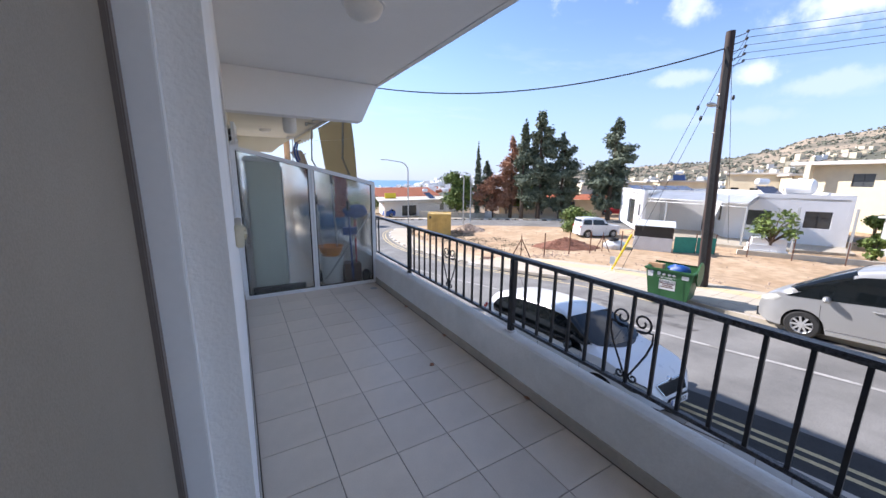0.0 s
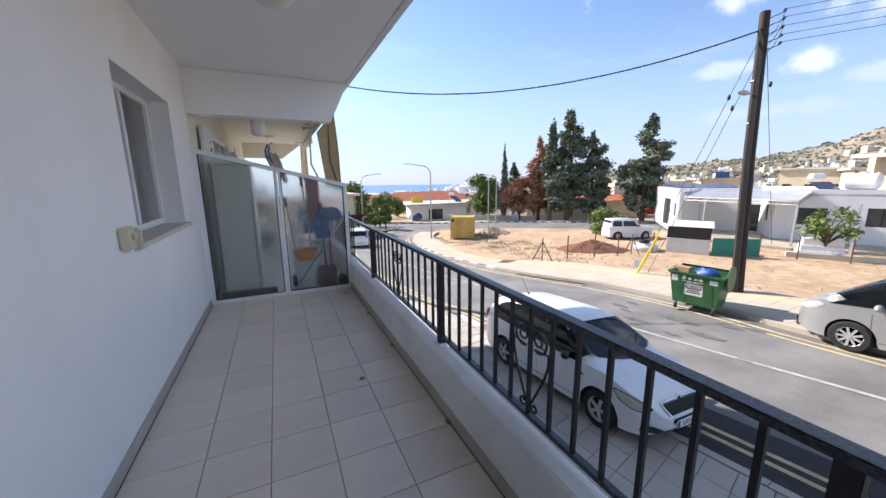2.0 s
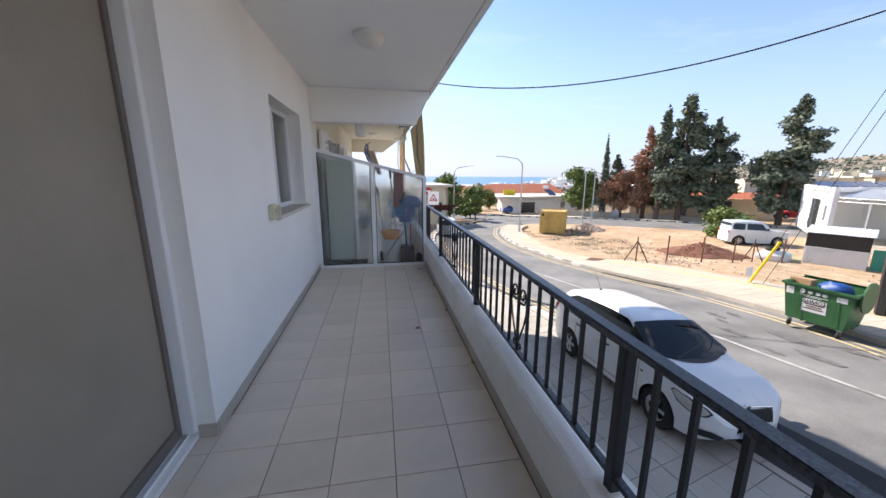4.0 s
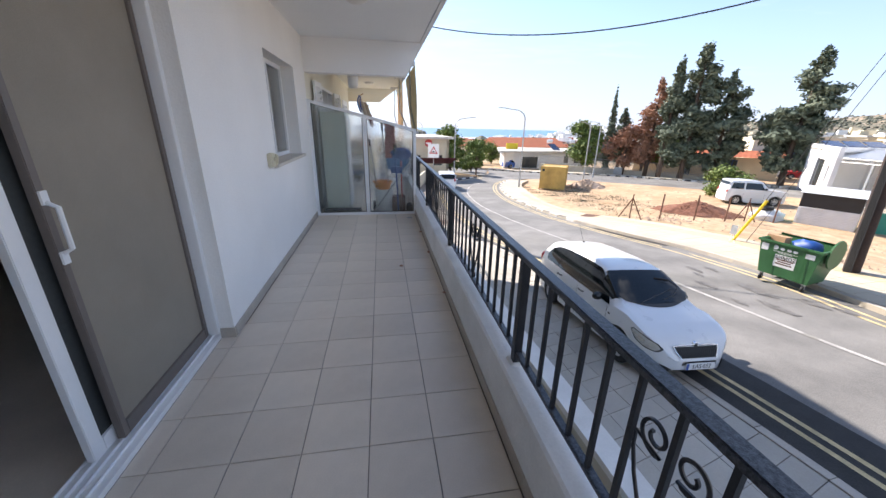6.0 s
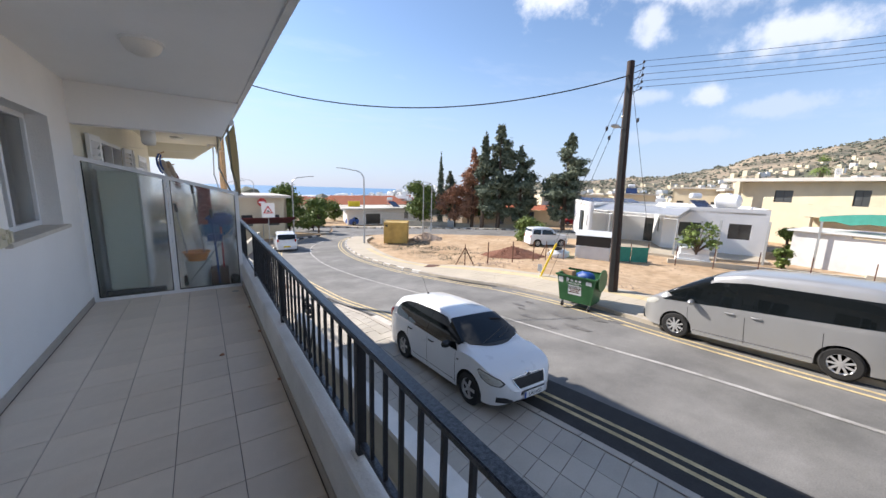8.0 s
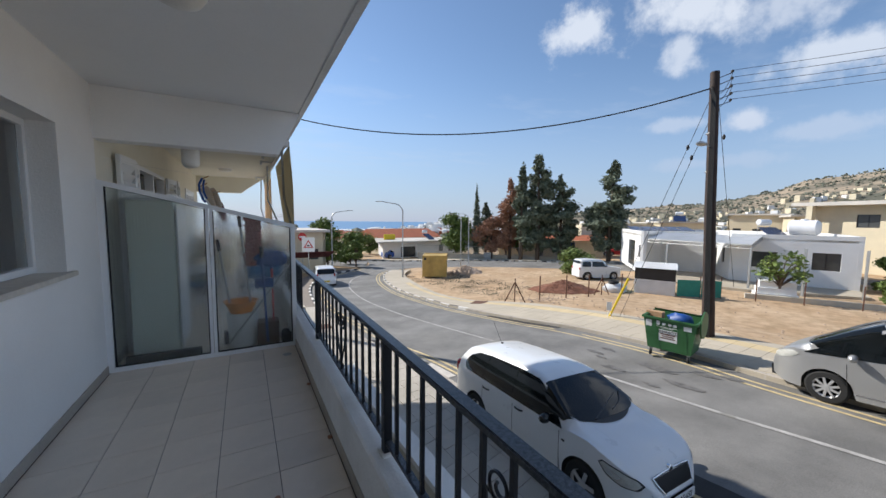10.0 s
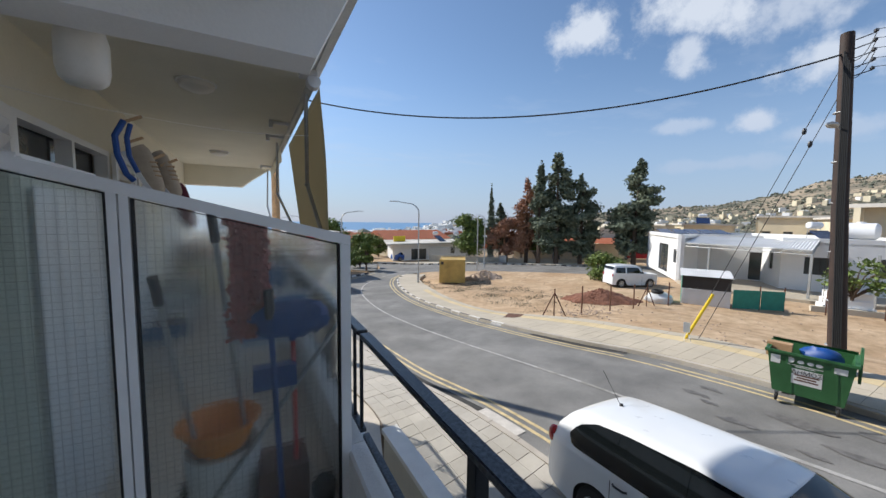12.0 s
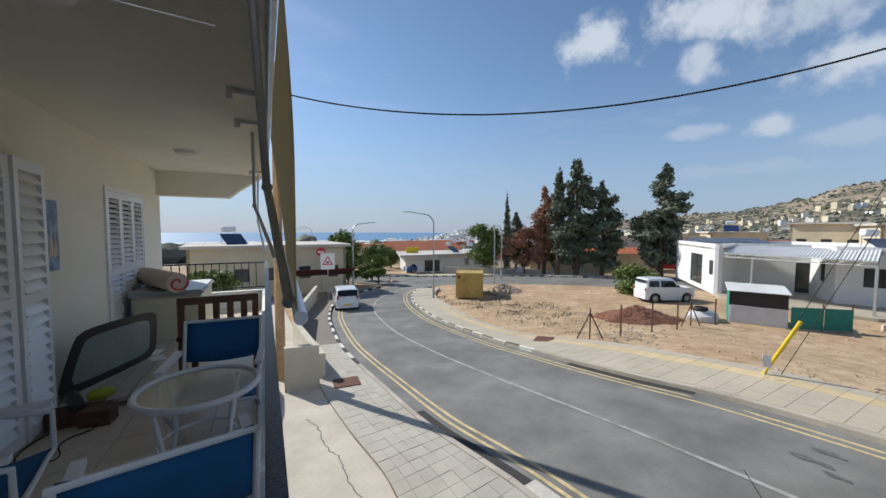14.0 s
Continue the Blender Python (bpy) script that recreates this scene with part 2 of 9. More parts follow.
M["plywood"] = mat("pale_wood", (0.4, 0.26, 0.14), 0.7, var=0.2, scale=5, bump=0.2)
M["rust"] = mat("rusty_iron", (0.11, 0.05, 0.03), 0.85, var=0.3, scale=12, bump=0.3)
M["green_bin"] = mat("green_bin_plastic", (0.035, 0.13, 0.045), 0.5, var=0.1, scale=3, bump=0.08, stain=0.12)
M["yellow_steel"] = mat("container_yellow", (0.52, 0.35, 0.10), 0.6, var=0.12, scale=2, bump=0.1, stain=0.25)
M["yellow"] = mat("yellow_plastic", (0.72, 0.52, 0.02), 0.5, var=0.05)
M["white"] = mat("white_paint", (0.78, 0.78, 0.77), 0.6, var=0.03, scale=1.0, bump=0.08, stain=0.05)
M["cream"] = mat("cream_render", (0.62, 0.55, 0.40), 0.85, var=0.06, scale=0.8, bump=0.1, stain=0.1)
M["flatroof"] = mat("flat_roof", (0.55, 0.52, 0.47), 0.9, var=0.1, scale=0.5, stain=0.2)
M["greenmesh"] = mat("green_shade_net", (0.035, 0.22, 0.17), 0.85, var=0.12, scale=3, bump=0.2)
M["metalsheet"] = mat("white_metal_sheet", (0.70, 0.70, 0.69), 0.5, metal=0.1, var=0.05, scale=2, stain=0.12)
M["solar"] = mat("solar_panel", (0.02, 0.035, 0.09), 0.15, var=0.2, scale=3, bump=0)
M["leaf"] = mat("leaves", (0.09, 0.15, 0.03), 0.7, var=0.4, scale=2.5, bump=0, alt=(0.21, 0.28, 0.06), world_space=True)
M["conifer"] = mat("dark_needles", (0.10, 0.135, 0.085), 0.8, var=0.35, scale=1.6, bump=0, alt=(0.19, 0.22, 0.145), world_space=True)
M["deadleaf"] = mat("brown_dry_needles", (0.50, 0.27, 0.18), 0.85, var=0.35, scale=1.6, bump=0, alt=(0.40, 0.20, 0.11), world_space=True)
M["scrub"] = mat("scrub", (0.13, 0.135, 0.10), 0.95, var=0.4, scale=0.05, bump=0, world_space=True)
M["bark"] = mat("bark", (0.1, 0.07, 0.05), 0.9, var=0.3, scale=6, bump=0.5)
M["rooftile"] = mat("terracotta_roof", (0.36, 0.11, 0.05), 0.85, var=0.15, scale=1, bump=0.4, bscale=6)
M["awning"] = mat("awning_canvas", (0.42, 0.35, 0.21), 0.9, var=0.06, scale=1.2, bump=0.1, bscale=200, stain=0.12)
M["bluefab"] = mat("blue_canvas", (0.008, 0.10, 0.26), 0.8, var=0.12, scale=6, bump=0.2, bscale=250)
M["blueplas"] = mat("blue_plastic", (0.005, 0.055, 0.24), 0.5, var=0.1)
M["whitetube"] = mat("white_tube", (0.72, 0.73, 0.75), 0.4, var=0.03)
M["chenille"] = mat("pink_chenille", (0.42, 0.13, 0.12), 0.95, var=0.2, scale=30, bump=0.4)
M["orange"] = mat("orange_plastic", (0.75, 0.27, 0.03), 0.45, var=0.06)
M["board"] = mat("grey_board", (0.27, 0.285, 0.26), 0.7, var=0.04, scale=2)
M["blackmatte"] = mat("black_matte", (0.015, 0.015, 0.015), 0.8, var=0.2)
M["red"] = mat("red_paint", (0.5, 0.03, 0.03), 0.5, var=0.08)
M["towel"] = mat("cream_towel", (0.6, 0.48, 0.38), 0.95, var=0.12, scale=20, bump=0.6, bscale=160)
M["cardboard"] = mat("cardboard", (0.42, 0.26, 0.14), 0.85, var=0.12)
M["brick"] = mat("dark_brick", (0.14, 0.07, 0.05), 0.85, var=0.25, scale=8)
M["lampshade"] = mat("opal_glass", (0.75, 0.73, 0.68), 0.3, var=0.03)
M["screen"] = mat("brown_insect_screen", (0.27, 0.235, 0.19), 0.7, var=0.12, scale=1.5, bump=0.15, bscale=300)
M["screenframe"] = mat("brown_grey_frame", (0.16, 0.135, 0.12), 0.5, var=0.06)
M["magenta_awn"] = mat("maroon_awning", (0.12, 0.02, 0.03), 0.8, var=0.1)


def glass_mat(name, rough, tint, grid=0.0, mixed=0.0):
    """Real glass; grid: the pitch in metres of a pressed wire pattern."""
    m = bpy.data.materials.new(name)
    m.use_nodes = True
    nt = m.node_tree
    b = nt.nodes["Principled BSDF"]
    b.inputs["Base Color"].default_value = (*tint, 1)
    b.inputs["Roughness"].default_value, b.inputs["Transmission Weight"].default_value = rough, 1.0 - mixed
    b.inputs["IOR"].default_value = 1.45
    tc = nt.nodes.new("ShaderNodeTexCoord")
    if grid:
        sep = nt.nodes.new("ShaderNodeSeparateXYZ")
        nt.links.new(tc.outputs["Object"], sep.inputs[0])
        got = []
        for axis in ("X", "Z"):
            a, f = nt.nodes.new("ShaderNodeMath"), nt.nodes.new("ShaderNodeMath")
            a.operation, a.inputs[1].default_value, f.operation = "MULTIPLY", 6.2832 / grid, "SINE"
            nt.links.new(sep.outputs[axis], a.inputs[0])
            nt.links.new(a.outputs[0], f.inputs[0])
            got.append(f)
        mx = nt.nodes.new("ShaderNodeMath")
        mx.operation = "MAXIMUM"
        nt.links.new(got[0].outputs[0], mx.inputs[0])
        nt.links.new(got[1].outputs[0], mx.inputs[1])
        bn = nt.nodes.new("ShaderNodeBump")
        bn.inputs["Strength"].default_value, bn.inputs["Distance"].default_value = 0.35, 0.0015
        nt.links.new(mx.outputs[0], bn.inputs["Height"])
        nt.links.new(bn.outputs[0], b.inputs["Normal"])
        rp = nt.nodes.new("ShaderNodeMapRange")
        rp.inputs["From Min"].default_value, rp.inputs["From Max"].default_value = 0.96, 0.995
        cm = nt.nodes.new("ShaderNodeMix")
        cm.data_type = "RGBA"
        cm.inputs["A"].default_value, cm.inputs["B"].default_value = (*tint, 1), (0.66, 0.69, 0.67, 1)
        nt.links.new(mx.outputs[0], rp.inputs["Value"])
        nt.links.new(rp.outputs[0], cm.inputs["Factor"])
        nt.links.new(cm.outputs["Result"], b.inputs["Base Color"])
    return m


M["frosted"] = glass_mat("pressed_glass", 0.16, (0.90, 0.94, 0.92), grid=0.025, mixed=0.04)
M["clear"] = glass_mat("clear_glass", 0.02, (0.9, 0.93, 0.92))

# thin canvas lets light through
_nt = M["awning"].node_tree
_tr, _mx, _out = _nt.nodes.new("ShaderNodeBsdfTranslucent"), _nt.nodes.new("ShaderNodeMixShader"), _nt.nodes["Material Output"]
_tr.inputs[0].default_value = (0.74, 0.65, 0.46, 1)
_mx.inputs[0].default_value = 0.6
_nt.links.new(_nt.nodes["Principled BSDF"].outputs[0], _mx.inputs[1])
_nt.links.new(_tr.outputs[0], _mx.inputs[2])
_nt.links.new(_mx.outputs[0], _out.inputs[0])

M["shoe"] = mat("beige_canvas", (0.44, 0.36, 0.27), 0.9, var=0.1, scale=20, bump=0.3, bscale=300)
M["cabinet"] = mat("grey_green_plastic", (0.60, 0.64, 0.56), 0.5, var=0.04, scale=2)
# base colour lightened to stand in for the pane's pale reflection
M["tinted"] = mat("tinted_reflection_glass", (0.26, 0.30, 0.28), 0.05, var=0.1, scale=3, bump=0)


# ---- mesh helpers ----
def box(bm, x0, x1, y0, y1, z0, z1, rot=None):
    """rot: a matrix that the box's corners are put through."""
    vs = [bm.verts.new((x, y, z)) for x in (x0, x1) for y in (y0, y1) for z in (z0, z1)]
    for f in ((0, 1, 3, 2), (4, 6, 7, 5), (0, 4, 5, 1), (2, 3, 7, 6), (0, 2, 6, 4), (1, 5, 7, 3)):
        bm.faces.new([vs[i] for i in f])
    if rot:
        for v in vs:
            v.co = rot @ v.co
    return vs


def tube(bm, pts, r, seg=8, r1=None, cap=True):
    """A round bar along the points; r at the start, r1 at the end."""
    pts = [Vector(p) for p in pts]
    r1 = r if r1 is None else r1
    rings, n = [], len(pts)
    side = None
    for i, p in enumerate(pts):
        d = (pts[min(i + 1, n - 1)] - pts[max(i - 1, 0)]).normalized()
        if side is None:
            side = d.orthogonal().normalized()
        else:
            side = (side - d * side.dot(d)).normalized()
        up = d.cross(side)
        rr = r + (r1 - r) * i / max(1, n - 1)
        rings.append([bm.verts.new(p + (side * math.cos(a) + up * math.sin(a)) * rr) for a in (2 * math.pi * (j + 0.5) / seg for j in range(seg))])
    for a, b in zip(rings, rings[1:]):
        for j in range(seg):
            bm.faces.new((a[j], a[(j + 1) % seg], b[(j + 1) % seg], b[j]))
    if cap:
        bm.faces.new(rings[0][::-1])
        bm.faces.new(rings[-1])


def lathe(bm, prof, seg=20, axis="z", at=(0, 0, 0), cap=True):
    """A profile of (radius, height) turned round an axis."""
    def put(r, h, a):
        c, s = r * math.cos(a), r * math.sin(a)
        p = {"z": (c, s, h), "x": (h, c, s), "y": (c, h, s)}[axis]
        return bm.verts.new(Vector(p) + Vector(at))
    rings = [[put(r, h, 2 * math.pi * j / seg) for j in range(seg)] for r, h in prof]
    for a, b in zip(rings, rings[1:]):
        for j in range(seg):
            bm.faces.new((a[j], a[(j + 1) % seg], b[(j + 1) % seg], b[j]))
    if cap and prof[0][0] > 1e-4:
        bm.faces.new(rings[0])
    if cap and prof[-1][0] > 1e-4:
        bm.faces.new(rings[-1])


def prism(bm, poly, a, b, axis="z"):
    """A flat outline pulled from a to b along an axis; the outline's two numbers are the other two axes in order."""
    def put(p, h):
        return {"z": (p[0], p[1], h), "x": (h, p[0], p[1]), "y": (p[0], h, p[1])}[axis]
    lo, hi = [bm.verts.new(put(p, a)) for p in poly], [bm.verts.new(put(p, b)) for p in poly]
    n = len(poly)
    bm.faces.new(lo)
    bm.faces.new(hi[::-1])
    for i in range(n):
        bm.faces.new((lo[i], hi[i], hi[(i + 1) % n], lo[(i + 1) % n]))


def mesh_of(name, bm, material, smooth=False, bevel=0.0):
    if bevel:
        bmesh.ops.bevel(bm, geom=[e for e in bm.edges], offset=bevel, segments=2, affect="EDGES", clamp_overlap=True)
    bmesh.ops.recalc_face_normals(bm, faces=bm.faces)
    me = bpy.data.meshes.new(name)
    bm.to_mesh(me)
    bm.free()
    me.materials.append(material)
    if smooth:
        me.polygons.foreach_set("use_smooth", [True] * len(me.polygons))
        me.update()
        me.set_sharp_from_angle(angle=radians(38))
    return me


def part(name, bm, material, parent, label="", smooth=False, bevel=0.0, at=None):
    ob = new(name, mesh_of(name, bm, material, smooth, bevel))
    ob.parent = parent
    if at is not None:
        ob.matrix_basis = at
    return tagged(ob, label)


def thing(name, label, category, at=(0, 0, 0), rz=0.0, group=""):
    ob = new(name)
    ob.empty_display_size = 0.1
    ob.matrix_basis = pose(*at, 0, 0, rz)
    return tagged(ob, label, category, group)


def solid(name, bm, material, label="", category="", smooth=False, bevel=0.0, group="", kind="", at=None):
    """A thing or a piece of the setting that is one mesh."""
    ob = new(name, mesh_of(name, bm, material, smooth, bevel))
    if at is not None:
        ob.matrix_basis = at
    return tagged(ob, label, category, group, kind)


def structure(name, bm, material, label="", smooth=False, bevel=0.0):
    return solid(name, bm, material, label, kind="structure", smooth=smooth, bevel=bevel)


def fast_mesh(name, verts, faces, material, label="", category="", kind="", smooth=False, parent=None):
    me = bpy.data.meshes.new(name)
    me.from_pydata([tuple(v) for v in verts], [], [tuple(f) for f in faces])
    me.materials.append(material)
    if smooth:
        me.polygons.foreach_set("use_smooth", [True] * len(me.polygons))
    ob = new(name, me)
    ob.parent = parent
    return tagged(ob, label, category, "", kind)


# ---- the lie of the land ----
def interp(x, xs, ys):
    return float(np.interp(x, xs, ys))


def ease(t):
    t = min(1.0, max(0.0, t))
    return t * t * (3 - 2 * t)


def gz(x, y):
    """Height of the road and the plot; pavements lie a kerb above it. The road falls to the sea and leans towards the block where it bends."""
    near = interp(y, (-60, -10, 2.2, 3.25, 5.55, 7.5, 9.1, 10, 13, 16, 29, 49, 90, 200), (2.3, -1.42, -2.33, -2.43, -2.55, -2.62, -2.71, -2.8, -3.05, -3.25, -3.9, -4.5, -6, -10))
    kerb = interp(y, (-60, -10, 2.5, 6, 8.8, 11.5, 14, 16, 29, 49, 90, 200), (2.4, -1.25, -2.12, -2.38, -2.58, -2.83, -3.08, -3.25, -3.9, -4.5, -6, -10))
    back = interp(y, (-60, -10, 2.5, 5.5, 8.8, 11.5, 14.6, 16.5, 29, 49, 90, 200), (2.5, -1.2, -2.02, -2.24, -2.42, -2.66, -3.0, -3.25, -3.9, -4.5, -6, -10))
    base = interp(x, (5.0, 11.2, 13.5), (near, kerb, back))
    plot = -3.3 - 0.045 * max(0, y - 17)
    return base + (plot - base) * ease((x - 14) / 8)


RIDGE_AZ = (-180, -60, -20, 10, 25, 30, 40, 50, 58, 63.5, 69, 72.6, 75, 78.5, 82, 84, 92, 110, 150, 180)
RIDGE_EL = (0.5, -1.0, -2.6, -2.6, -1.6, -0.5, 0.1, 1.2, 1.85, 2.2, 2.87, 3.84, 4.86, 5.15, 5.95, 6.3, 6.6, 5.5, 3.0, 0.5)


def land(x, y):
    """The wider country: a town falling to the sea ahead, a hill to the east."""
    r = math.hypot(x, y)
    near = gz(x, y)
    if r < 60:
        return near
    az = math.degrees(math.atan2(x, y))
    el = interp(az, RIDGE_AZ, RIDGE_EL)
    crest = 1.5 + 900 * math.tan(radians(el))
    low = interp(r, (60, 150, 300, 900, 1020, 5000), (-4.5, -9.5, -17, -36.5, -46, -60))
    t = max(0.0, (r - 230) / (900 - 230))
    up = low + (crest - low) * (t ** 1.25 if t < 1 else max(0.0, 1 - (t - 1) * 1.2))
    rough = (noise.noise(Vector((x, y, 0)) * 0.012) * 9 + noise.noise(Vector((x, y, 3)) * 0.04) * 2.5) * ease((r - 300) / 500) * (0.25 if el < -1.5 else 1.0) * (1.0 if t < 1.3 else 0)
    z = max(up, low) + rough * (1 - 0.6 * ease((t - 0.8) / 0.2))
    return near + (z - near) * ease((r - 60) / 60)


# ---- ground, road, pavements ----
NEAR_KERB = [(6.2, -40), (6.0, -12), (5.8, 0), (5.66, 2.2), (5.45, 5.5), (5.38, 8.0), (5.1, 10.2), (4.85, 11.4), (4.75, 13), (4.65, 15), (4.5, 17.2), (4.4, 19.5), (4.66, 23.3), (5.0, 26.5), (5.9, 30.7), (7.1, 33.4), (8.6, 35.4), (11.9, 38.4)]
FAR_KERB = [(11.0, -40), (11.1, -12), (11.2, 0), (11.35, 3.2), (11.7, 5.0), (11.75, 6.6), (11.5, 9.6), (11.15, 10.9), (10.85, 13.4), (10.7, 15), (10.5, 16.2), (10.3, 18), (10.12, 21.1), (10.28, 23.7), (10.95, 27.5), (11.9, 30.7), (13.0, 33.2), (14.6, 35.2)]
FAR_BACK = [(14.2, -40), (14.2, 5), (14.23, 9.3), (13.85, 11), (13.8, 12.5), (12.95, 15.4), (12.2, 16.8), (11.8, 18.6), (11.9, 21), (12.4, 23.9), (13.1, 27), (13.95, 30.4), (14.9, 32.4), (16.3, 34.2)]


def sample(line, step):
    """Points along a line, at even steps."""
    out, left = [Vector((*line[0], 0))], 0.0
    for a, b in zip(line, line[1:]):
        a, b = Vector((*a, 0)), Vector((*b, 0))
        d = (b - a).length
        s = step - left
        while s <= d:
            out.append(a + (b - a) * (s / d))
            s += step
        left = (left + d) % step if d else left
    return out


def smooth_line(line, n=160, rounds=3):
    for _ in range(rounds):
        nxt = [line[0]]
        for a, b in zip(line, line[1:]):
            nxt += [(a[0] * 0.75 + b[0] * 0.25, a[1] * 0.75 + b[1] * 0.25), (a[0] * 0.25 + b[0] * 0.75, a[1] * 0.25 + b[1] * 0.75)]
        line = nxt + [line[-1]]
    return line


NEAR_KERB, FAR_KERB, FAR_BACK = smooth_line(NEAR_KERB), smooth_line(FAR_KERB), smooth_line(FAR_BACK)


def even(line, n):
    """n points along a line at even distances."""
    a = np.array(line, float)
    s = np.concatenate(([0], np.cumsum(np.linalg.norm(np.diff(a, axis=0), axis=1))))
    q = np.linspace(0, s[-1], n)
    return [(float(np.interp(v, s, a[:, 0])), float(np.interp(v, s, a[:, 1]))) for v in q]


def offset(line, d):
    """The line moved d metres to its right."""
    out = []
    for i, p in enumerate(line):
        a, b = line[max(0, i - 1)], line[min(len(line) - 1, i + 1)]
        t = Vector((b[0] - a[0], b[1] - a[1])).normalized()
        out.append((p[0] + t.y * d, p[1] - t.x * d))
    return out


def ribbon(bm, left, right, up, across=1, thick=0.0):
    rows = []
    for a, b in zip(left, right):
        row = []
        for j in range(across + 1):
            f = j / across
            x, y = a[0] + (b[0] - a[0]) * f, a[1] + (b[1] - a[1]) * f
            row.append(bm.verts.new((x, y, gz(x, y) + up)))
        rows.append(row)
    for r0, r1 in zip(rows, rows[1:]):
        for j in range(across):
            bm.faces.new((r0[j], r0[j + 1], r1[j + 1], r1[j]))
    if thick:
        for side in (0, -1):
            low = [bm.verts.new(r[side].co - Vector((0, 0, thick))) for r in rows]
            for (a, b), (c, d) in zip(zip(rows, rows[1:]), zip(low, low[1:])):
                bm.faces.new((a[side], b[side], d, c))


# one sheet of ground to the horizon, finer near the house
ticks = [0.0]
stepw = 0.8
while ticks[-1] < 4950:
    ticks.append(ticks[-1] + stepw)
    if ticks[-1] > 55:
        stepw *= 1.045
gx = np.array([-t for t in ticks[:0:-1]] + ticks) + 10.0
gy = np.array([-t for t in ticks[:0:-1]] + ticks) + 15.0
grid_v, grid_f = [], []


def ground_height(x, y):
    z = land(x, y)
    if -4 < x < 17 and -41 < y < 60:
        z -= 0.09     # the road's bed
    return z


for yy in gy:
    for xx in gx:
        grid_v.append((xx, yy, ground_height(xx, yy)))
w = len(gx)
for j in range(len(gy) - 1):
    for i in range(w - 1):
        a = j * w + i
        grid_f.append((a, a + 1, a + w + 1, a + w))

m = M["sand"]
gm = bpy.data.materials.new("open_ground")
gm.use_nodes = True
gn = gm.node_tree
gb = gn.nodes["Principled BSDF"]
gb.inputs["Roughness"].default_value, gb.inputs["Specular IOR Level"].default_value = 0.95, 0.2


def ramp_noise(nt, vec, scale, p0, p1, c0, c1, detail=6):
    n, r = nt.nodes.new("ShaderNodeTexNoise"), nt.nodes.new("ShaderNodeValToRGB")
    n.inputs["Scale"].default_value, n.inputs["Detail"].default_value, n.inputs["Roughness"].default_value = scale, detail, 0.62
    nt.links.new(vec, n.inputs["Vector"])
    nt.links.new(n.outputs["Fac"], r.inputs[0])
    e = r.color_ramp.elements
    e[0].position, e[1].position, e[0].color, e[1].color = p0, p1, (*c0, 1), (*c1, 1)
    return r.outputs["Color"], n.outputs["Fac"]


g_pos = gn.nodes.new("ShaderNodeNewGeometry").outputs["Position"]
near_c, near_f = ramp_noise(gn, g_pos, 0.3, 0.3, 0.7, (0.40, 0.275, 0.165), (0.54, 0.41, 0.28))
near_s, _ = ramp_noise(gn, g_pos, 1.9, 0.3, 0.62, (0.68, 0.66, 0.6), (1.06, 1.05, 1.05), 9)
far_c, _ = ramp_noise(gn, g_pos, 0.02, 0.4, 0.6, (0.11, 0.11, 0.085), (0.34, 0.275, 0.20), 8)
mul = gn.nodes.new("ShaderNodeMix")
mul.data_type, mul.blend_type = "RGBA", "MULTIPLY"
mul.inputs["Factor"].default_value = 1
gn.links.new(near_c, mul.inputs["A"])
gn.links.new(near_s, mul.inputs["B"])
vl, mrng, blend = gn.nodes.new("ShaderNodeVectorMath"), gn.nodes.new("ShaderNodeMapRange"), gn.nodes.new("ShaderNodeMix")
vl.operation = "LENGTH"
mrng.inputs["From Min"].default_value, mrng.inputs["From Max"].default_value = 60, 110
blend.data_type = "RGBA"
gn.links.new(g_pos, vl.inputs[0])
gn.links.new(vl.outputs["Value"], mrng.inputs["Value"])
gn.links.new(mrng.outputs[0], blend.inputs["Factor"])
gn.links.new(mul.outputs["Result"], blend.inputs["A"])
gn.links.new(far_c, blend.inputs["B"])
gn.links.new(blend.outputs["Result"], gb.inputs["Base Color"])
g_fine, g_bump = gn.nodes.new("ShaderNodeTexNoise"), gn.nodes.new("ShaderNodeBump")
g_fine.inputs["Scale"].default_value, g_fine.inputs["Detail"].default_value = 7, 8
g_bump.inputs["Strength"].default_value, g_bump.inputs["Distance"].default_value = 0.7, 0.05
gn.links.new(g_pos, g_fine.inputs["Vector"])
gn.links.new(g_fine.outputs["Fac"], g_bump.inputs["Height"])
gn.links.new(g_bump.outputs[0], gb.inputs["Normal"])
fast_mesh("ground", grid_v, grid_f, gm, "dry sandy ground falling to a coastal town and rising to a scrubby hill", kind="structure", smooth=True)

# the sea
sea_mat = bpy.data.materials.new("sea")
sea_mat.use_nodes = True
sb = sea_mat.node_tree.nodes["Principled BSDF"]
sb.inputs["Base Color"].default_value, sb.inputs["Roughness"].default_value = (0.10, 0.22, 0.38, 1), 0.5
sea_v = [(math.sin(radians(a)) * r, math.cos(radians(a)) * r, -40.0) for r in (930, 2000, 4900) for a in range(-60, 61, 3)]
sea_n = 41
fast_mesh("water_sea", sea_v, [(i + j * sea_n, i + 1 + j * sea_n, i + 1 + (j + 1) * sea_n, i + (j + 1) * sea_n) for j in range(2) for i in range(sea_n - 1)], sea_mat, "hazy blue sea at the horizon", kind="structure")

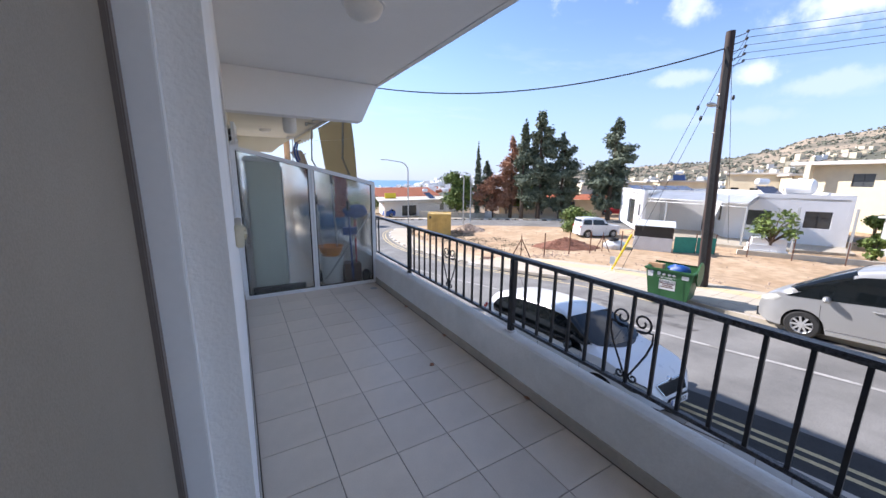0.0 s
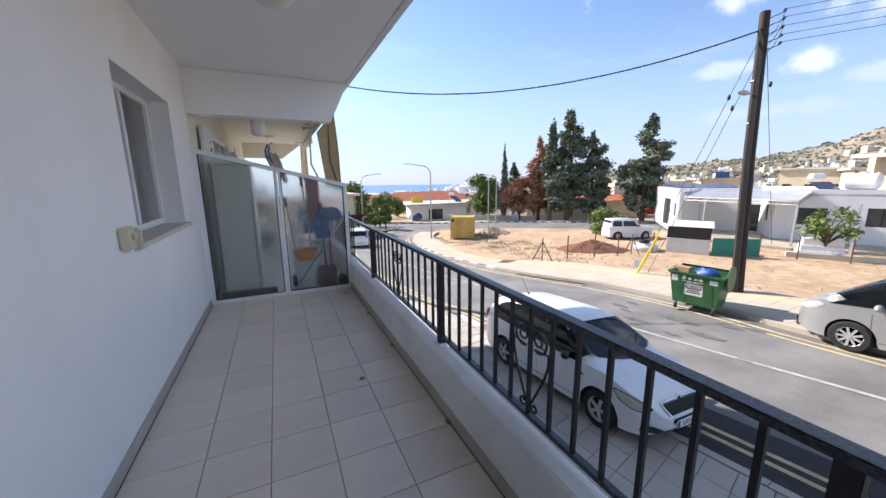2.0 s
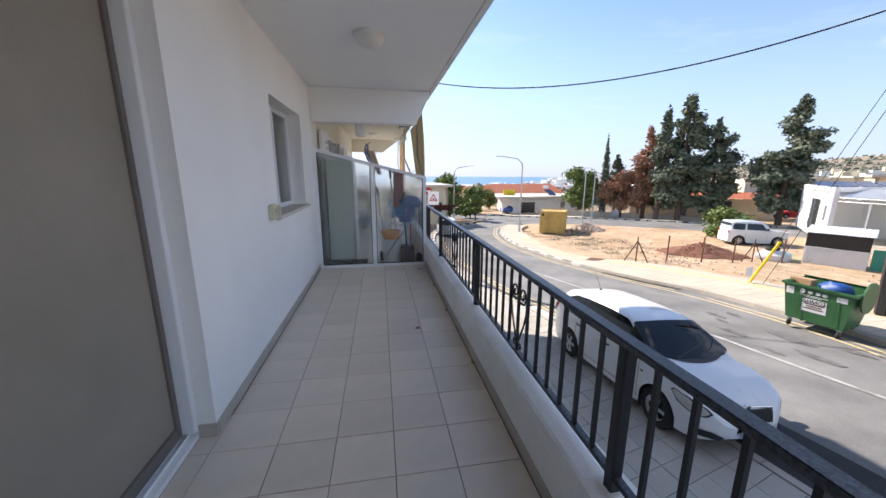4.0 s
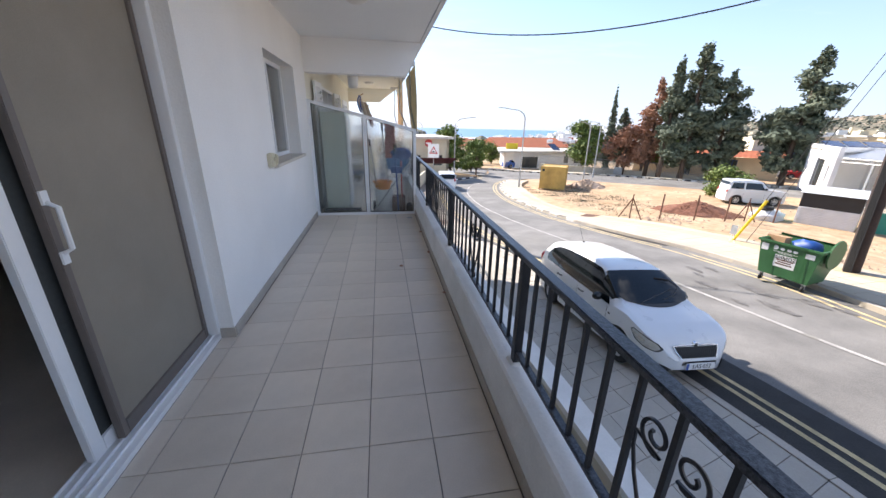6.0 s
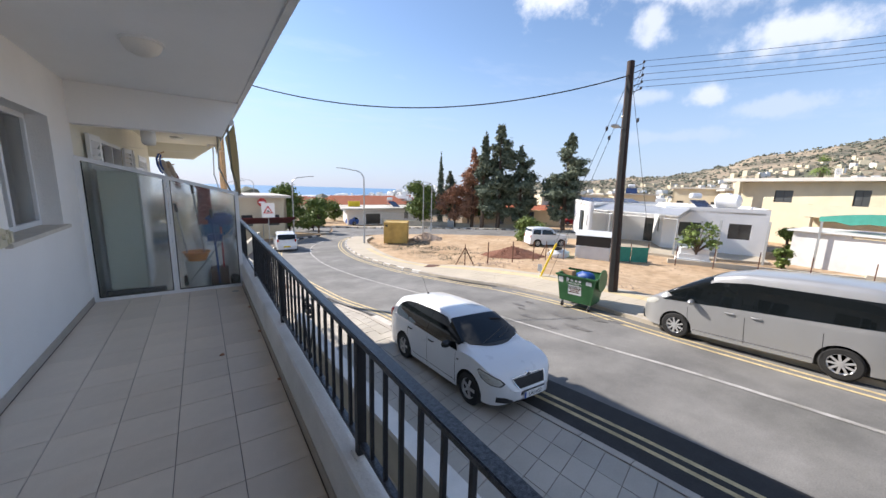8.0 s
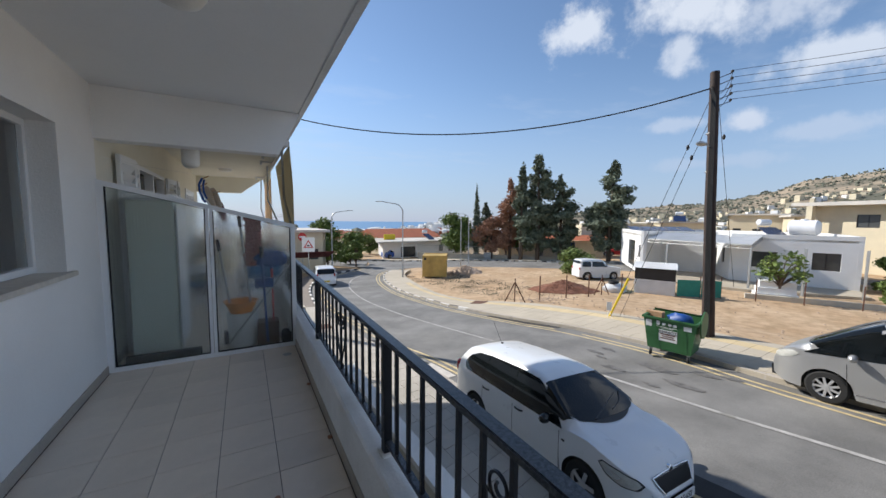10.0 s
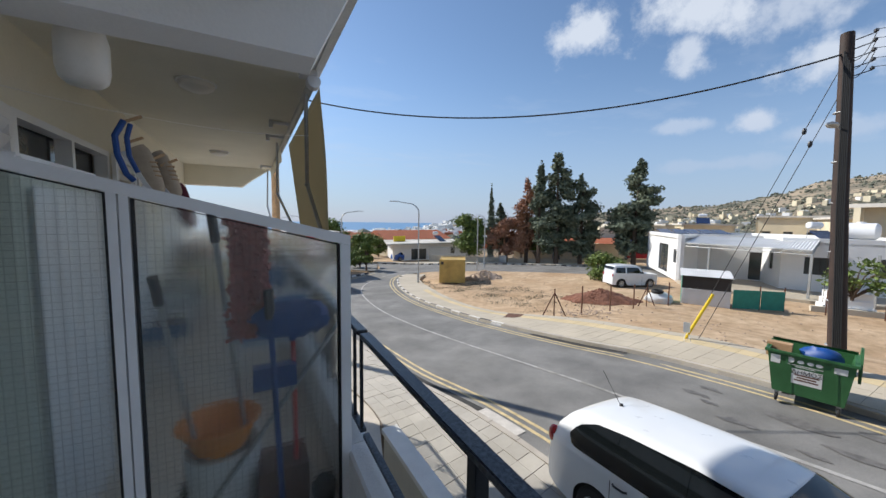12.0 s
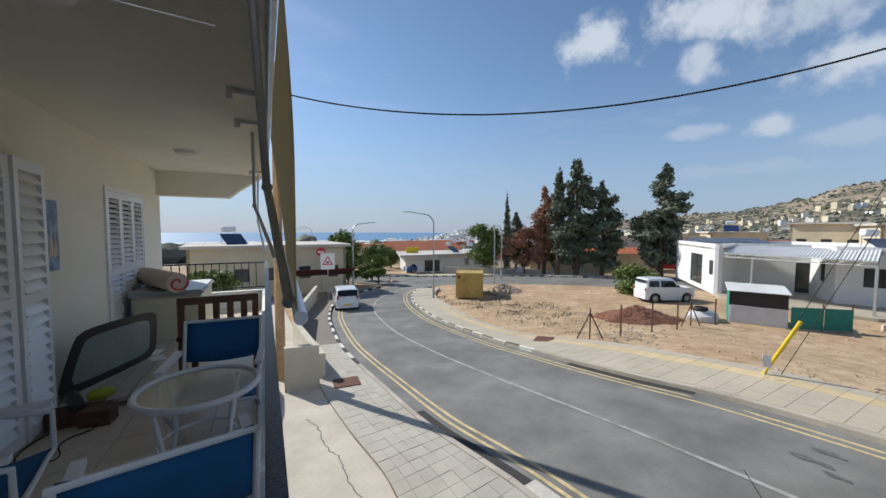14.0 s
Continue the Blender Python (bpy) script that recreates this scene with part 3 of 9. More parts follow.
# road: the bend and the cross road that it meets
N = 150
left, right = even(NEAR_KERB, N), even(FAR_KERB, N)
bm = bmesh.new()
ribbon(bm, left, right, 0.0, 8)
structure("road", bm, M["asphalt"], "worn grey asphalt road bending away")
bm = bmesh.new()
ribbon(bm, even([(10.6, 37.0), (13.3, 34.2), (16.3, 36.4), (19, 36.8), (24.2, 34), (28.1, 30), (31.5, 25.5), (36, 18), (48, 0)], 60), even([(13.0, 39.6), (14.6, 43), (15.9, 47.8), (19.5, 47), (23.3, 44.7), (29.6, 41), (34, 35.7), (38, 31), (40.6, 26.9), (46, 19)], 60), 0.006, 5)
structure("road_cross", bm, M["asphalt"], "grey asphalt cross road beyond the plot")
bm = bmesh.new()
ribbon(bm, even([(13.0, 39.6), (9, 46), (0, 60)], 20), even([(15.9, 47.8), (13, 53), (5, 66)], 20), 0.003, 4)
structure("road_side", bm, M["asphalt"], "side street")


def stroke(name, line, a, b, material, label, up=0.006, n=140):
    bm = bmesh.new()
    ribbon(bm, even(offset(line, a), n), even(offset(line, b), n), up, 1)
    return structure(name, bm, material, label)


def cut(line, y0, y1):
    return [p for p in line if y0 <= p[1] <= y1]


stroke("line_yellow_near_outer", NEAR_KERB, 0.63, 0.71, M["yellow_line"], "worn double yellow line", 0.008)
stroke("line_yellow_near_inner", NEAR_KERB, 0.43, 0.51, M["yellow_line"], "worn double yellow line", 0.008)
stroke("line_yellow_far_outer", FAR_KERB, -0.61, -0.53, M["yellow_line"], "worn double yellow line", 0.008)
stroke("line_yellow_far_inner", FAR_KERB, -0.38, -0.30, M["yellow_line"], "worn double yellow line", 0.008)
CENTRE = smooth_line([(9.9, -40), (9.42, 0), (9.05, 3.0), (8.68, 6.9), (8.27, 10.6), (7.85, 14.3), (7.45, 17.4), (7.2, 20.7), (7.5, 24.6), (8.05, 28.0), (9.4, 31.7), (12.6, 35.7), (16, 38.5)])
stroke("line_centre", CENTRE, -0.05, 0.05, M["white_line"], "worn white centre line", 0.009)
stroke("patch_asphalt_near", cut(NEAR_KERB, 8.8, 12.6), 0.0, 0.30, M["patch"], "dark fresh asphalt strip", 0.007, 30)
stroke("patch_mortar_near", cut(NEAR_KERB, 7.6, 9.2), 0.02, 0.36, M["patch_c"], "pale mortar patch at the kerb", 0.012, 20)
stroke("patch_asphalt_far", cut(FAR_KERB, 9.3, 13.3), -0.26, 0.0, M["patch"], "dark asphalt strip by the kerb", 0.007, 30)
stroke("patch_asphalt_gutter", cut(NEAR_KERB, -8, 4.2), 0.0, 1.15, M["patch"], "darker asphalt strip", 0.0045, 40)

# oil stains and scuffs
for i, (sx, sy, sr) in enumerate(((10.1, 7.0, 0.28), (9.85, 6.6, 0.2), (10.6, 6.9, 0.22), (9.4, 5.9, 0.35), (10.3, 5.3, 0.5), (9.7, 4.4, 0.4), (10.7, 4.4, 0.3), (10.9, 3.9, 0.25), (9.2, 4.8, 0.2))):
    bm = bmesh.new()
    ring = [bm.verts.new((sx + math.cos(a) * sr * (0.6 + 0.5 * noise.noise(Vector((sx, sy, a * 1.3)))) * 0.55, sy + math.sin(a) * sr * (1 + 0.7 * noise.noise(Vector((a * 1.3, sx, sy)))), gz(sx, sy) + 0.012)) for a in (2 * math.pi * j / 18 for j in range(18))]
    for v in ring:
        v.co.z = gz(v.co.x, v.co.y) + 0.012
    bm.faces.new(ring)
    structure("stain", bm, M["oil"], "dark oil stain on the asphalt")

# far pavement, with its strip of yellow tactile slabs
KH = 0.12
bm = bmesh.new()
ribbon(bm, even(FAR_KERB, N), even(FAR_BACK, N), KH, 4, 0.2)
structure("pavement_far", bm, M["paver_far"], "pale slab pavement round the plot")
mid = [((a[0] * 0.42 + b[0] * 0.58), (a[1] * 0.42 + b[1] * 0.58)) for a, b in zip(even(FAR_KERB, N), even(FAR_BACK, N))]

# low boundary wall between the block and the pavement, with its coping
WALL = [(3.05, -14), (3.05, 7.9)]
bm, bc = bmesh.new(), bmesh.new()
for j in range(44):
    y0, y1 = -14 + j * 0.5, -14 + (j + 1) * 0.5
    z0, z1 = gz(3.0, y0), gz(3.0, y1)
    for b_, xa, xb, lo, hi in ((bm, 2.9, 3.08, -0.6, 0.74), (bc, 2.86, 3.12, 0.744, 0.82)):
        vs = [b_.verts.new(p) for p in ((xa, y0, z0 + lo), (xb, y0, z0 + lo), (xb, y0, z0 + hi), (xa, y0, z0 + hi), (xa, y1, z1 + lo), (xb, y1, z1 + lo), (xb, y1, z1 + hi), (xa, y1, z1 + hi))]
        for f in ((0, 4, 5, 1), (1, 5, 6, 2), (2, 6, 7, 3), (3, 7, 4, 0)):
            b_.faces.new([vs[i] for i in f])
        if j in (0, 43):
            b_.faces.new([vs[i] for i in ((0, 1, 2, 3) if j == 0 else (4, 5, 6, 7))])
bmesh.ops.remove_doubles(bm, verts=bm.verts, dist=0.0001)
bmesh.ops.remove_doubles(bc, verts=bc.verts, dist=0.0001)
structure("wall_boundary", bm, M["conc_wall"], "board-marked cream concrete boundary wall")
structure("coping_boundary", bc, M["coping"], "white painted wall coping")
# strip of concrete below the balcony, and the cracked forecourt beyond
bm = bmesh.new()
ribbon(bm, even([(-1.0, -14), (-1.0, 34)], 60), even([(2.9, -14), (2.9, 8), (3.45, 9.9), (3.2, 11.8), (3.05, 13.6), (2.6, 34)], 60), 0.07, 4)
structure("forecourt", bm, M["concrete"], "cracked worn concrete forecourt")
bm = bmesh.new()
crack = [(3.1, 8.2), (2.85, 9.0), (2.95, 9.7), (2.75, 10.4), (2.8, 11.2), (2.55, 12.0), (2.6, 12.8), (2.35, 13.4)]
crack = even(smooth_line(crack, rounds=1), 60)
ribbon(bm, [(p[0] + noise.noise(Vector((i * 0.6, 0, 0))) * 0.07, p[1]) for i, p in enumerate(crack)], [(p[0] + 0.02 + noise.noise(Vector((i * 0.6, 0, 0))) * 0.07 + 0.015 * noise.noise(Vector((i * 0.9, 5, 0))), p[1]) for i, p in enumerate(crack)], 0.076, 1)
structure("forecourt_crack", bm, M["oil"], "long crack in the forecourt")


# ---- the apartment block and our balcony ----
WX, PX0, PX1, PZ = -0.08, 1.52, 1.63, 0.345          # wall face, parapet faces and top
PY, END = 4.555, 12.6                                 # partition, far end of the block
DOOR_X, DOOR_Y0, DOOR_Y1 = -0.25, -1.75, 1.03         # sliding door
CEIL, BEAM = 2.58, 2.12

# wall with the window opening cut through
bm = bmesh.new()
box(bm, -0.33, WX, 1.03, 2.62, -0.3, CEIL)
box(bm, -0.33, WX, 2.62, 3.86, -0.3, 1.0)
box(bm, -0.33, WX, 2.62, 3.86, 2.09, CEIL)
box(bm, -0.33, WX, 3.86, PY + 0.03, -0.3, CEIL)
structure("wall_west", bm, M["plaster"], "white rendered balcony wall with a window opening")
bm = bmesh.new()
box(bm, -0.45, -0.17, DOOR_Y0 - 0.6, DOOR_Y0, -0.3, CEIL)
box(bm, -0.45, -0.17, DOOR_Y0, DOOR_Y1, 2.22, CEIL)
box(bm, -0.33, WX, -6.0, DOOR_Y0 - 0.6, -0.3, CEIL)
structure("wall_west_door", bm, M["plaster"], "white rendered wall round the sliding door")
bm = bmesh.new()
box(bm, -0.4, -0.331, DOOR_Y1, 1.06, -0.3, CEIL)
structure("wall_reveal", bm, M["plaster"])
# the room behind
bm = bmesh.new()
box(bm, -4.6, -4.4, -4.2, 4.3, 0, CEIL)
box(bm, -4.4, -0.5, -4.2, -4.0, 0, CEIL)
box(bm, -4.4, -0.5, 4.1, 4.3, 0, CEIL)
box(bm, -4.6, -0.45, -4.2, 4.3, CEIL, CEIL + 0.1)
structure("wall_room", bm, M["plaster"], "plain room behind the glazing")
bm = bmesh.new()
box(bm, -4.6, -0.2, -4.2, 4.3, -0.25, -0.004)
structure("floor_room", bm, M["tile"], "tiled floor of the room")
bm = bmesh.new()
box(bm, -2.0, -1.4, 0.1, 0.7, 0.0, 1.75)
fr = thing("refrigerator", "white two-door refrigerator standing in the dim kitchen", "refrigerator", (0, 0, 0))
part("body", bm, M["alu"], fr, bevel=0.01)
bm = bmesh.new()
tube(bm, [(-1.38, 0.14, 1.0), (-1.35, 0.14, 1.0), (-1.35, 0.14, 1.3), (-1.38, 0.14, 1.3)], 0.01)
part("handle", bm, M["chrome"], fr)
bm = bmesh.new()
box(bm, -4.38, -4.0, -1.0, 2.5, 1.4, 2.15)
cb = thing("wall_cabinets", "cream kitchen wall cabinets", "cabinet", (0, 0, 0))
part("body", bm, M["beige"], cb)

# ceiling, beams, soffit edge
bm = bmesh.new()
box(bm, WX - 0.3, 1.59, -6.0, PY + 0.2, CEIL, CEIL + 0.18)
prism(bm, [(WX, BEAM), (1.40, BEAM), (1.62, CEIL - 0.004), (WX, CEIL - 0.004)], PY, PY + 0.2, "y")
structure("ceiling", bm, M["ceiling"], "smooth white balcony ceiling with a dropped beam")
bm = bmesh.new()
prism(bm, [(1.591, CEIL + 0.012), (1.606, CEIL + 0.012), (1.608, CEIL), (1.66, CEIL), (1.66, CEIL + 0.42), (1.591, CEIL + 0.42)], -6.0, 12.7, "y")
structure("ceiling_edge", bm, M["parapet"], "white slab edge with a drip groove")
bm = bmesh.new()
box(bm, WX - 0.3, 1.59, PY + 0.2, 12.6, CEIL, CEIL + 0.18)
prism(bm, [(WX, 2.15), (1.0, 2.15), (1.18, 2.30), (1.56, CEIL), (WX, CEIL)], 12.3, 12.6, "y")
structure("ceiling_neighbour", bm, M["plaster_nb"], "cream white ceiling of the neighbouring balcony")
# upper storey, roof and underside of the block
bm = bmesh.new()
box(bm, -11, -0.35, -18, 12.6, CEIL + 0.19, 5.6)
box(bm, -11, 1.68, -18, 12.6, 5.6, 6.1)
box(bm, 1.56, 1.68, -18, 12.6, CEIL + 0.43, 3.6)
box(bm, -11, -4.7, -18, 12.6, -4, CEIL + 0.18)
box(bm, -11, -0.4, -18, 12.6, -4, -0.35)
box(bm, -0.4, 1.6, -18, 12.6, -0.36, -0.26)
structure("wall_block", bm, M["plaster"], "white apartment block storeys")
bm = bmesh.new()
box(bm, -4.7, WX - 0.12, 4.4, 4.56, -0.3, CEIL)
box(bm, -4.7, -0.1, 12.45, 12.6, -0.3, CEIL)
box(bm, -4.7, -0.4, -18, -6.0, -0.3, CEIL)
structure("wall_cross", bm, M["plaster"], "cross walls of the block")

# floor bed and parapet
bm = bmesh.new()
box(bm, -0.33, PX1, -6.0, 12.6, -0.25, -0.006)
structure("floor", bm, M["grout"], "grouted floor of the balcony")
bm = bmesh.new()
prism(bm, [(PX0, -0.2), (PX1, -0.2), (PX1, PZ - 0.012), (PX1 - 0.012, PZ), (PX0 + 0.012, PZ), (PX0, PZ - 0.012)], -6.0, PY + 0.02, "y")
parapet = structure("wall_parapet", bm, M["parapet"], "low white parapet with rubbed paint")
bm = bmesh.new()
prism(bm, [(PX0, -0.2), (PX1, -0.2), (PX1, PZ), (PX0, PZ)], PY + 0.03, 12.6, "y")
box(bm, WX, PX0 - 0.001, 12.5, 12.6, -0.2, PZ)
structure("wall_parapet_neighbour", bm, M["parapet"], "low parapet of the neighbouring balcony")


# ---- railing ----
def scroll(bm, y, w, flip):
    """One half of the wrought scroll: a spiral at the top, a raking bar and a small curl at the foot."""
    s = 1 if flip else -1
    pts = []
    for i in range(34):
        a = i / 33 * 2 * math.pi * 1.45
        r = 0.012 + 0.040 * (i / 33)
        pts.append((0, y + s * (0.052 - r * math.cos(a + 2.4)), 0.755 + r * math.sin(a + 2.4)))
    pts += [(0, y + s * 0.108, 0.72), (0, y + s * 0.108, 0.67), (0, y + s * 0.085, 0.60), (0, y + s * 0.02, 0.47)]
    tube(bm, pts, 0.0055, 5)
    pts = []
    for i in range(20):
        a = i / 19 * 2 * math.pi * 1.2
        r = 0.008 + 0.018 * (i / 19)
        pts.append((0, y + s * (0.036 - r * math.cos(a)), 0.452 + r * math.sin(a)))
    tube(bm, pts, 0.0055, 5)


def railing(name, x, posts, y0, y1, label):
    rail = thing(name, label, "railing", (x, 0, 0))
    bm = bmesh.new()
    box(bm, -0.026, 0.026, y0, y1, 0.885, 0.91)
    part("top_rail", bm, M["railtop"], rail, "black top rail with chipped glossy paint", bevel=0.004)
    bm = bmesh.new()
    box(bm, -0.012, 0.018, y0, y1, 0.392, 0.412)
    part("bottom_rail", bm, M["railtop"], rail, bevel=0.002)
    post_me = bar_me = scroll_me = foot_me = None
    for p in posts:
        if post_me is None:
            bm = bmesh.new()
            box(bm, -0.02, 0.02, -0.02, 0.02, PZ, 0.885)
            post_me = mesh_of("post", bm, M["black"], bevel=0.002)
            bm = bmesh.new()
            box(bm, -0.035, 0.03, -0.04, 0.04, PZ - 0.004, PZ + 0.008)
            foot_me = mesh_of("post_foot", bm, M["parapet"], bevel=0.004)
        if y0 <= p <= y1:
            for nm, me in (("post", post_me), ("post_foot", foot_me)):
                ob = new(nm, me)
                ob.parent, ob.matrix_basis = rail, pose(0, p, 0)
    for a, b in zip(posts, posts[1:]):
        n = 14
        for i in range(1, n):
            yb = a + (b - a) * i / n
            if y0 < yb < y1:
                if bar_me is None:
                    bm = bmesh.new()
                    box(bm, -0.0075, 0.0075, -0.0075, 0.0075, 0.405, 0.887)
                    bar_me = mesh_of("baluster", bm, M["black"])
                    bm = bmesh.new()
                    scroll(bm, 0.0, 0.1, False)
                    scroll(bm, 0.0, 0.1, True)
                    scroll_me = mesh_of("scroll", bm, M["black"], smooth=True)
                ob = new("baluster", bar_me)
                ob.parent, ob.matrix_basis = rail, pose(0, yb, 0)
                if i == n // 2:
                    ob = new("scroll", scroll_me)
                    ob.parent, ob.matrix_basis = rail, pose(0, yb, 0)
    return rail


posts = [0.058 + 1.765 * i for i in range(-3, 3)]
railing("balcony_railing", 1.6, posts, -5.3, PY - 0.02, "black painted iron railing with scrolls on the parapet")
railing("balcony_railing_neighbour", 1.6, [3.588 + 1.765 * i for i in range(0, 6)], PY + 0.02, 12.58, "black painted iron railing of the neighbouring balcony")
rail_end = thing("balcony_railing_end", "black painted iron railing across the balcony's far end", "railing", (0, 12.55, 0))
bm = bmesh.new()
box(bm, WX, 1.57, -0.026, 0.026, 0.885, 0.91)
part("top_rail", bm, M["black"], rail_end)
bm = bmesh.new()
box(bm, WX, 1.57, -0.01, 0.01, 0.392, 0.412)
part("bottom_rail", bm, M["black"], rail_end)
for i in range(12):
    bm = bmesh.new()
    box(bm, 0.03 + i * 0.125, 0.045 + i * 0.125, -0.0075, 0.0075, 0.412, 0.885)
    part("baluster", bm, M["black"], rail_end)

# ---- partition of pressed glass in a white frame ----
PW0, PWM, PW1 = WX, 0.74, 1.535
ZL, ZR = 1.765, 1.37


def ptop(x):
    return ZL + (ZR - ZL) * (x - PW0) / (PW1 - PW0)


pt = thing("glass_partition", "white aluminium partition with two sloping panes of pressed glass", "partition", (0, PY, 0))
bm = bmesh.new()
prism(bm, [(PW0, ptop(PW0) - 0.045), (PW1, ptop(PW1) - 0.045), (PW1, ptop(PW1)), (PW0, ptop(PW0))], -0.022, 0.022, "y")
part("top_frame", bm, M["alu"], pt)
bm = bmesh.new()
box(bm, PW0, PW1, -0.021, 0.021, 0.002, 0.045)
part("bottom_frame", bm, M["alu"], pt)
for a, b in ((PW0, PW0 + 0.05), (PWM - 0.03, PWM - 0.003), (PWM + 0.003, PWM + 0.03), (PW1 - 0.045, PW1)):
    bm = bmesh.new()
    prism(bm, [(a, 0.046), (b, 0.046), (b, ptop(b) - 0.046), (a, ptop(a) - 0.046)], -0.02, 0.02, "y")
    part("stile", bm, M["alu"], pt)
for a, b in ((PW0 + 0.052, PWM - 0.032), (PWM + 0.032, PW1 - 0.047)):
    bm = bmesh.new()
    prism(bm, [(a + 0.006, 0.052), (b - 0.006, 0.052), (b - 0.006, ptop(b) - 0.053), (a + 0.006, ptop(a) - 0.053)], -0.0025, 0.0025, "y")
    part("pane", bm, M["frosted"], pt, "pressed wired-pattern glass pane").visible_shadow = False
    bm = bmesh.new()
    for y_ in (-0.012, 0.008):
        tube(bm, [(a + 0.004, y_, 0.05), (b - 0.004, y_, 0.05), (b - 0.004, y_, ptop(b) - 0.051), (a + 0.004, y_, ptop(a) - 0.051), (a + 0.004, y_, 0.05)], 0.006, 4, cap=False)
    part("seal", bm, M["rubber"], pt, "black rubber glazing seal")

# ---- window ----
win = structure("window_1", bmesh.new(), M["alu"], "white aluminium window with a dark pane")
WFX = -0.262
for nm, c in (("window_frame", (2.62, 3.86, 1.04, 1.085)), ("window_frame", (2.62, 3.86, 2.045, 2.09)), ("window_frame", (2.62, 2.66, 1.086, 2.044)), ("window_frame", (3.82, 3.86, 1.086, 2.044)), ("window_sash", (3.215, 3.265, 1.086, 2.044))):
    bm = bmesh.new()
    box(bm, WFX - 0.03, WFX + 0.03, *c)
    part(nm, bm, M["alu"], win, bevel=0.003)
for a, b in ((2.662, 3.213), (3.267, 3.818)):
    bm = bmesh.new()
    box(bm, WFX - 0.004, WFX + 0.004, a, b, 1.087, 2.043)
    part("pane", bm, M["clear"], win)
bm = bmesh.new()
box(bm, -0.3, -0.04, 2.5, 3.93, 1.0, 1.035)
structure("window_sill", bm, M["marble"], "pale stone window sill", bevel=0.004)
bm = bmesh.new()
box(bm, -0.9, -0.5, 2.5, 4.0, 0.9, 1.6)
cab = thing("kitchen_unit", "dark kitchen unit seen through the window", "cabinet")
part("body", bm, M["board"], cab)

# strap winder box by the window
bx = thing("junction_box", "beige plastic outdoor switch box on the wall", "switch", (WX, 2.36, 1.09))
bm = bmesh.new()
box(bm, 0.0, 0.045, -0.06, 0.06, -0.065, 0.065)
part("body", bm, M["beige"], bx, bevel=0.008)
bm = bmesh.new()
box(bm, 0.0, 0.06, 0.065, 0.12, -0.05, 0.05)
part("cover", bm, M["beige"], bx, bevel=0.012)
bm = bmesh.new()
lathe(bm, [(0.0, 0.062), (0.02, 0.062), (0.02, 0.0)], 14, "x", (0, 0.0, 0.01))
part("knob", bm, M["beige"], bx)

# ---- sliding door ----
door = structure("door_1", bmesh.new(), M["alu"], "white aluminium sliding glass door, one leaf slid open")
bm = bmesh.new()
box(bm, -0.34, -0.17, DOOR_Y0, DOOR_Y1, 0.0, 0.03)
for i in range(4):
    box(bm, -0.33 + i * 0.04, -0.325 + i * 0.04, DOOR_Y0, DOOR_Y1, 0.0301, 0.045)
part("door_track", bm, M["alu"], door)
for a, b in ((DOOR_Y0, DOOR_Y0 + 0.04), (DOOR_Y1 - 0.04, DOOR_Y1)):
    bm = bmesh.new()
    box(bm, -0.34, -0.17, a, b, 0.046, 2.22)
    part("door_jamb", bm, M["alu"], door, bevel=0.003)
bm = bmesh.new()
box(bm, -0.34, -0.17, DOOR_Y0 + 0.04, DOOR_Y1 - 0.04, 2.17, 2.22)
part("door_head", bm, M["alu"], door)


def leaf(y0, y1, x, zt=2.165, stile=0.065, glass="win", frame_key="alu"):
    for nm, c in (("leaf_stile", (y0, y0 + stile, 0.05, zt)), ("leaf_stile", (y1 - stile, y1, 0.05, zt)), ("leaf_rail", (y0 + stile, y1 - stile, 0.05, 0.12)), ("leaf_rail", (y0 + stile, y1 - stile, zt - 0.07, zt))):
        bm = bmesh.new()
        box(bm, x - 0.017, x + 0.017, *c)
        part(nm, bm, M[frame_key], door, bevel=0.003)
    bm = bmesh.new()
    box(bm, x - 0.004, x + 0.004, y0 + stile, y1 - stile, 0.12, zt - 0.07)
    part("pane", bm, M[glass], door, "dark reflecting glass")


leaf(0.14, DOOR_Y1 - 0.042, -0.245, stile=0.035, glass="screen", frame_key="screenframe")
leaf(0.02, 0.92, -0.285)
leaf(-1.70, -0.75, -0.322)
bm = bmesh.new()
tube(bm, [(-0.228, 0.158, 0.95), (-0.19, 0.158, 0.97), (-0.19, 0.158, 1.13), (-0.228, 0.158, 1.15)], 0.009, 6)
box(bm, -0.228, -0.220, 0.143, 0.173, 0.91, 0.96)
box(bm, -0.228, -0.220, 0.143, 0.173, 1.14, 1.19)
part("door_handle", bm, M["alu"], door)

# ceiling lamp of our balcony
lamp = thing("ceiling_lamp", "round opal glass ceiling lamp on the white soffit", "ceiling lamp", (0.8, 2.55, CEIL))
bm = bmesh.new()
lathe(bm, [(0.0, -0.11), (0.05, -0.105), (0.10, -0.08), (0.125, -0.04), (0.13, -0.015)], 24)
part("shade", bm, M["lampshade"], lamp, smooth=True)
bm = bmesh.new()
lathe(bm, [(0.12, -0.016), (0.145, -0.014), (0.145, 0.0)], 24)
part("base", bm, M["white"], lamp, smooth=True)


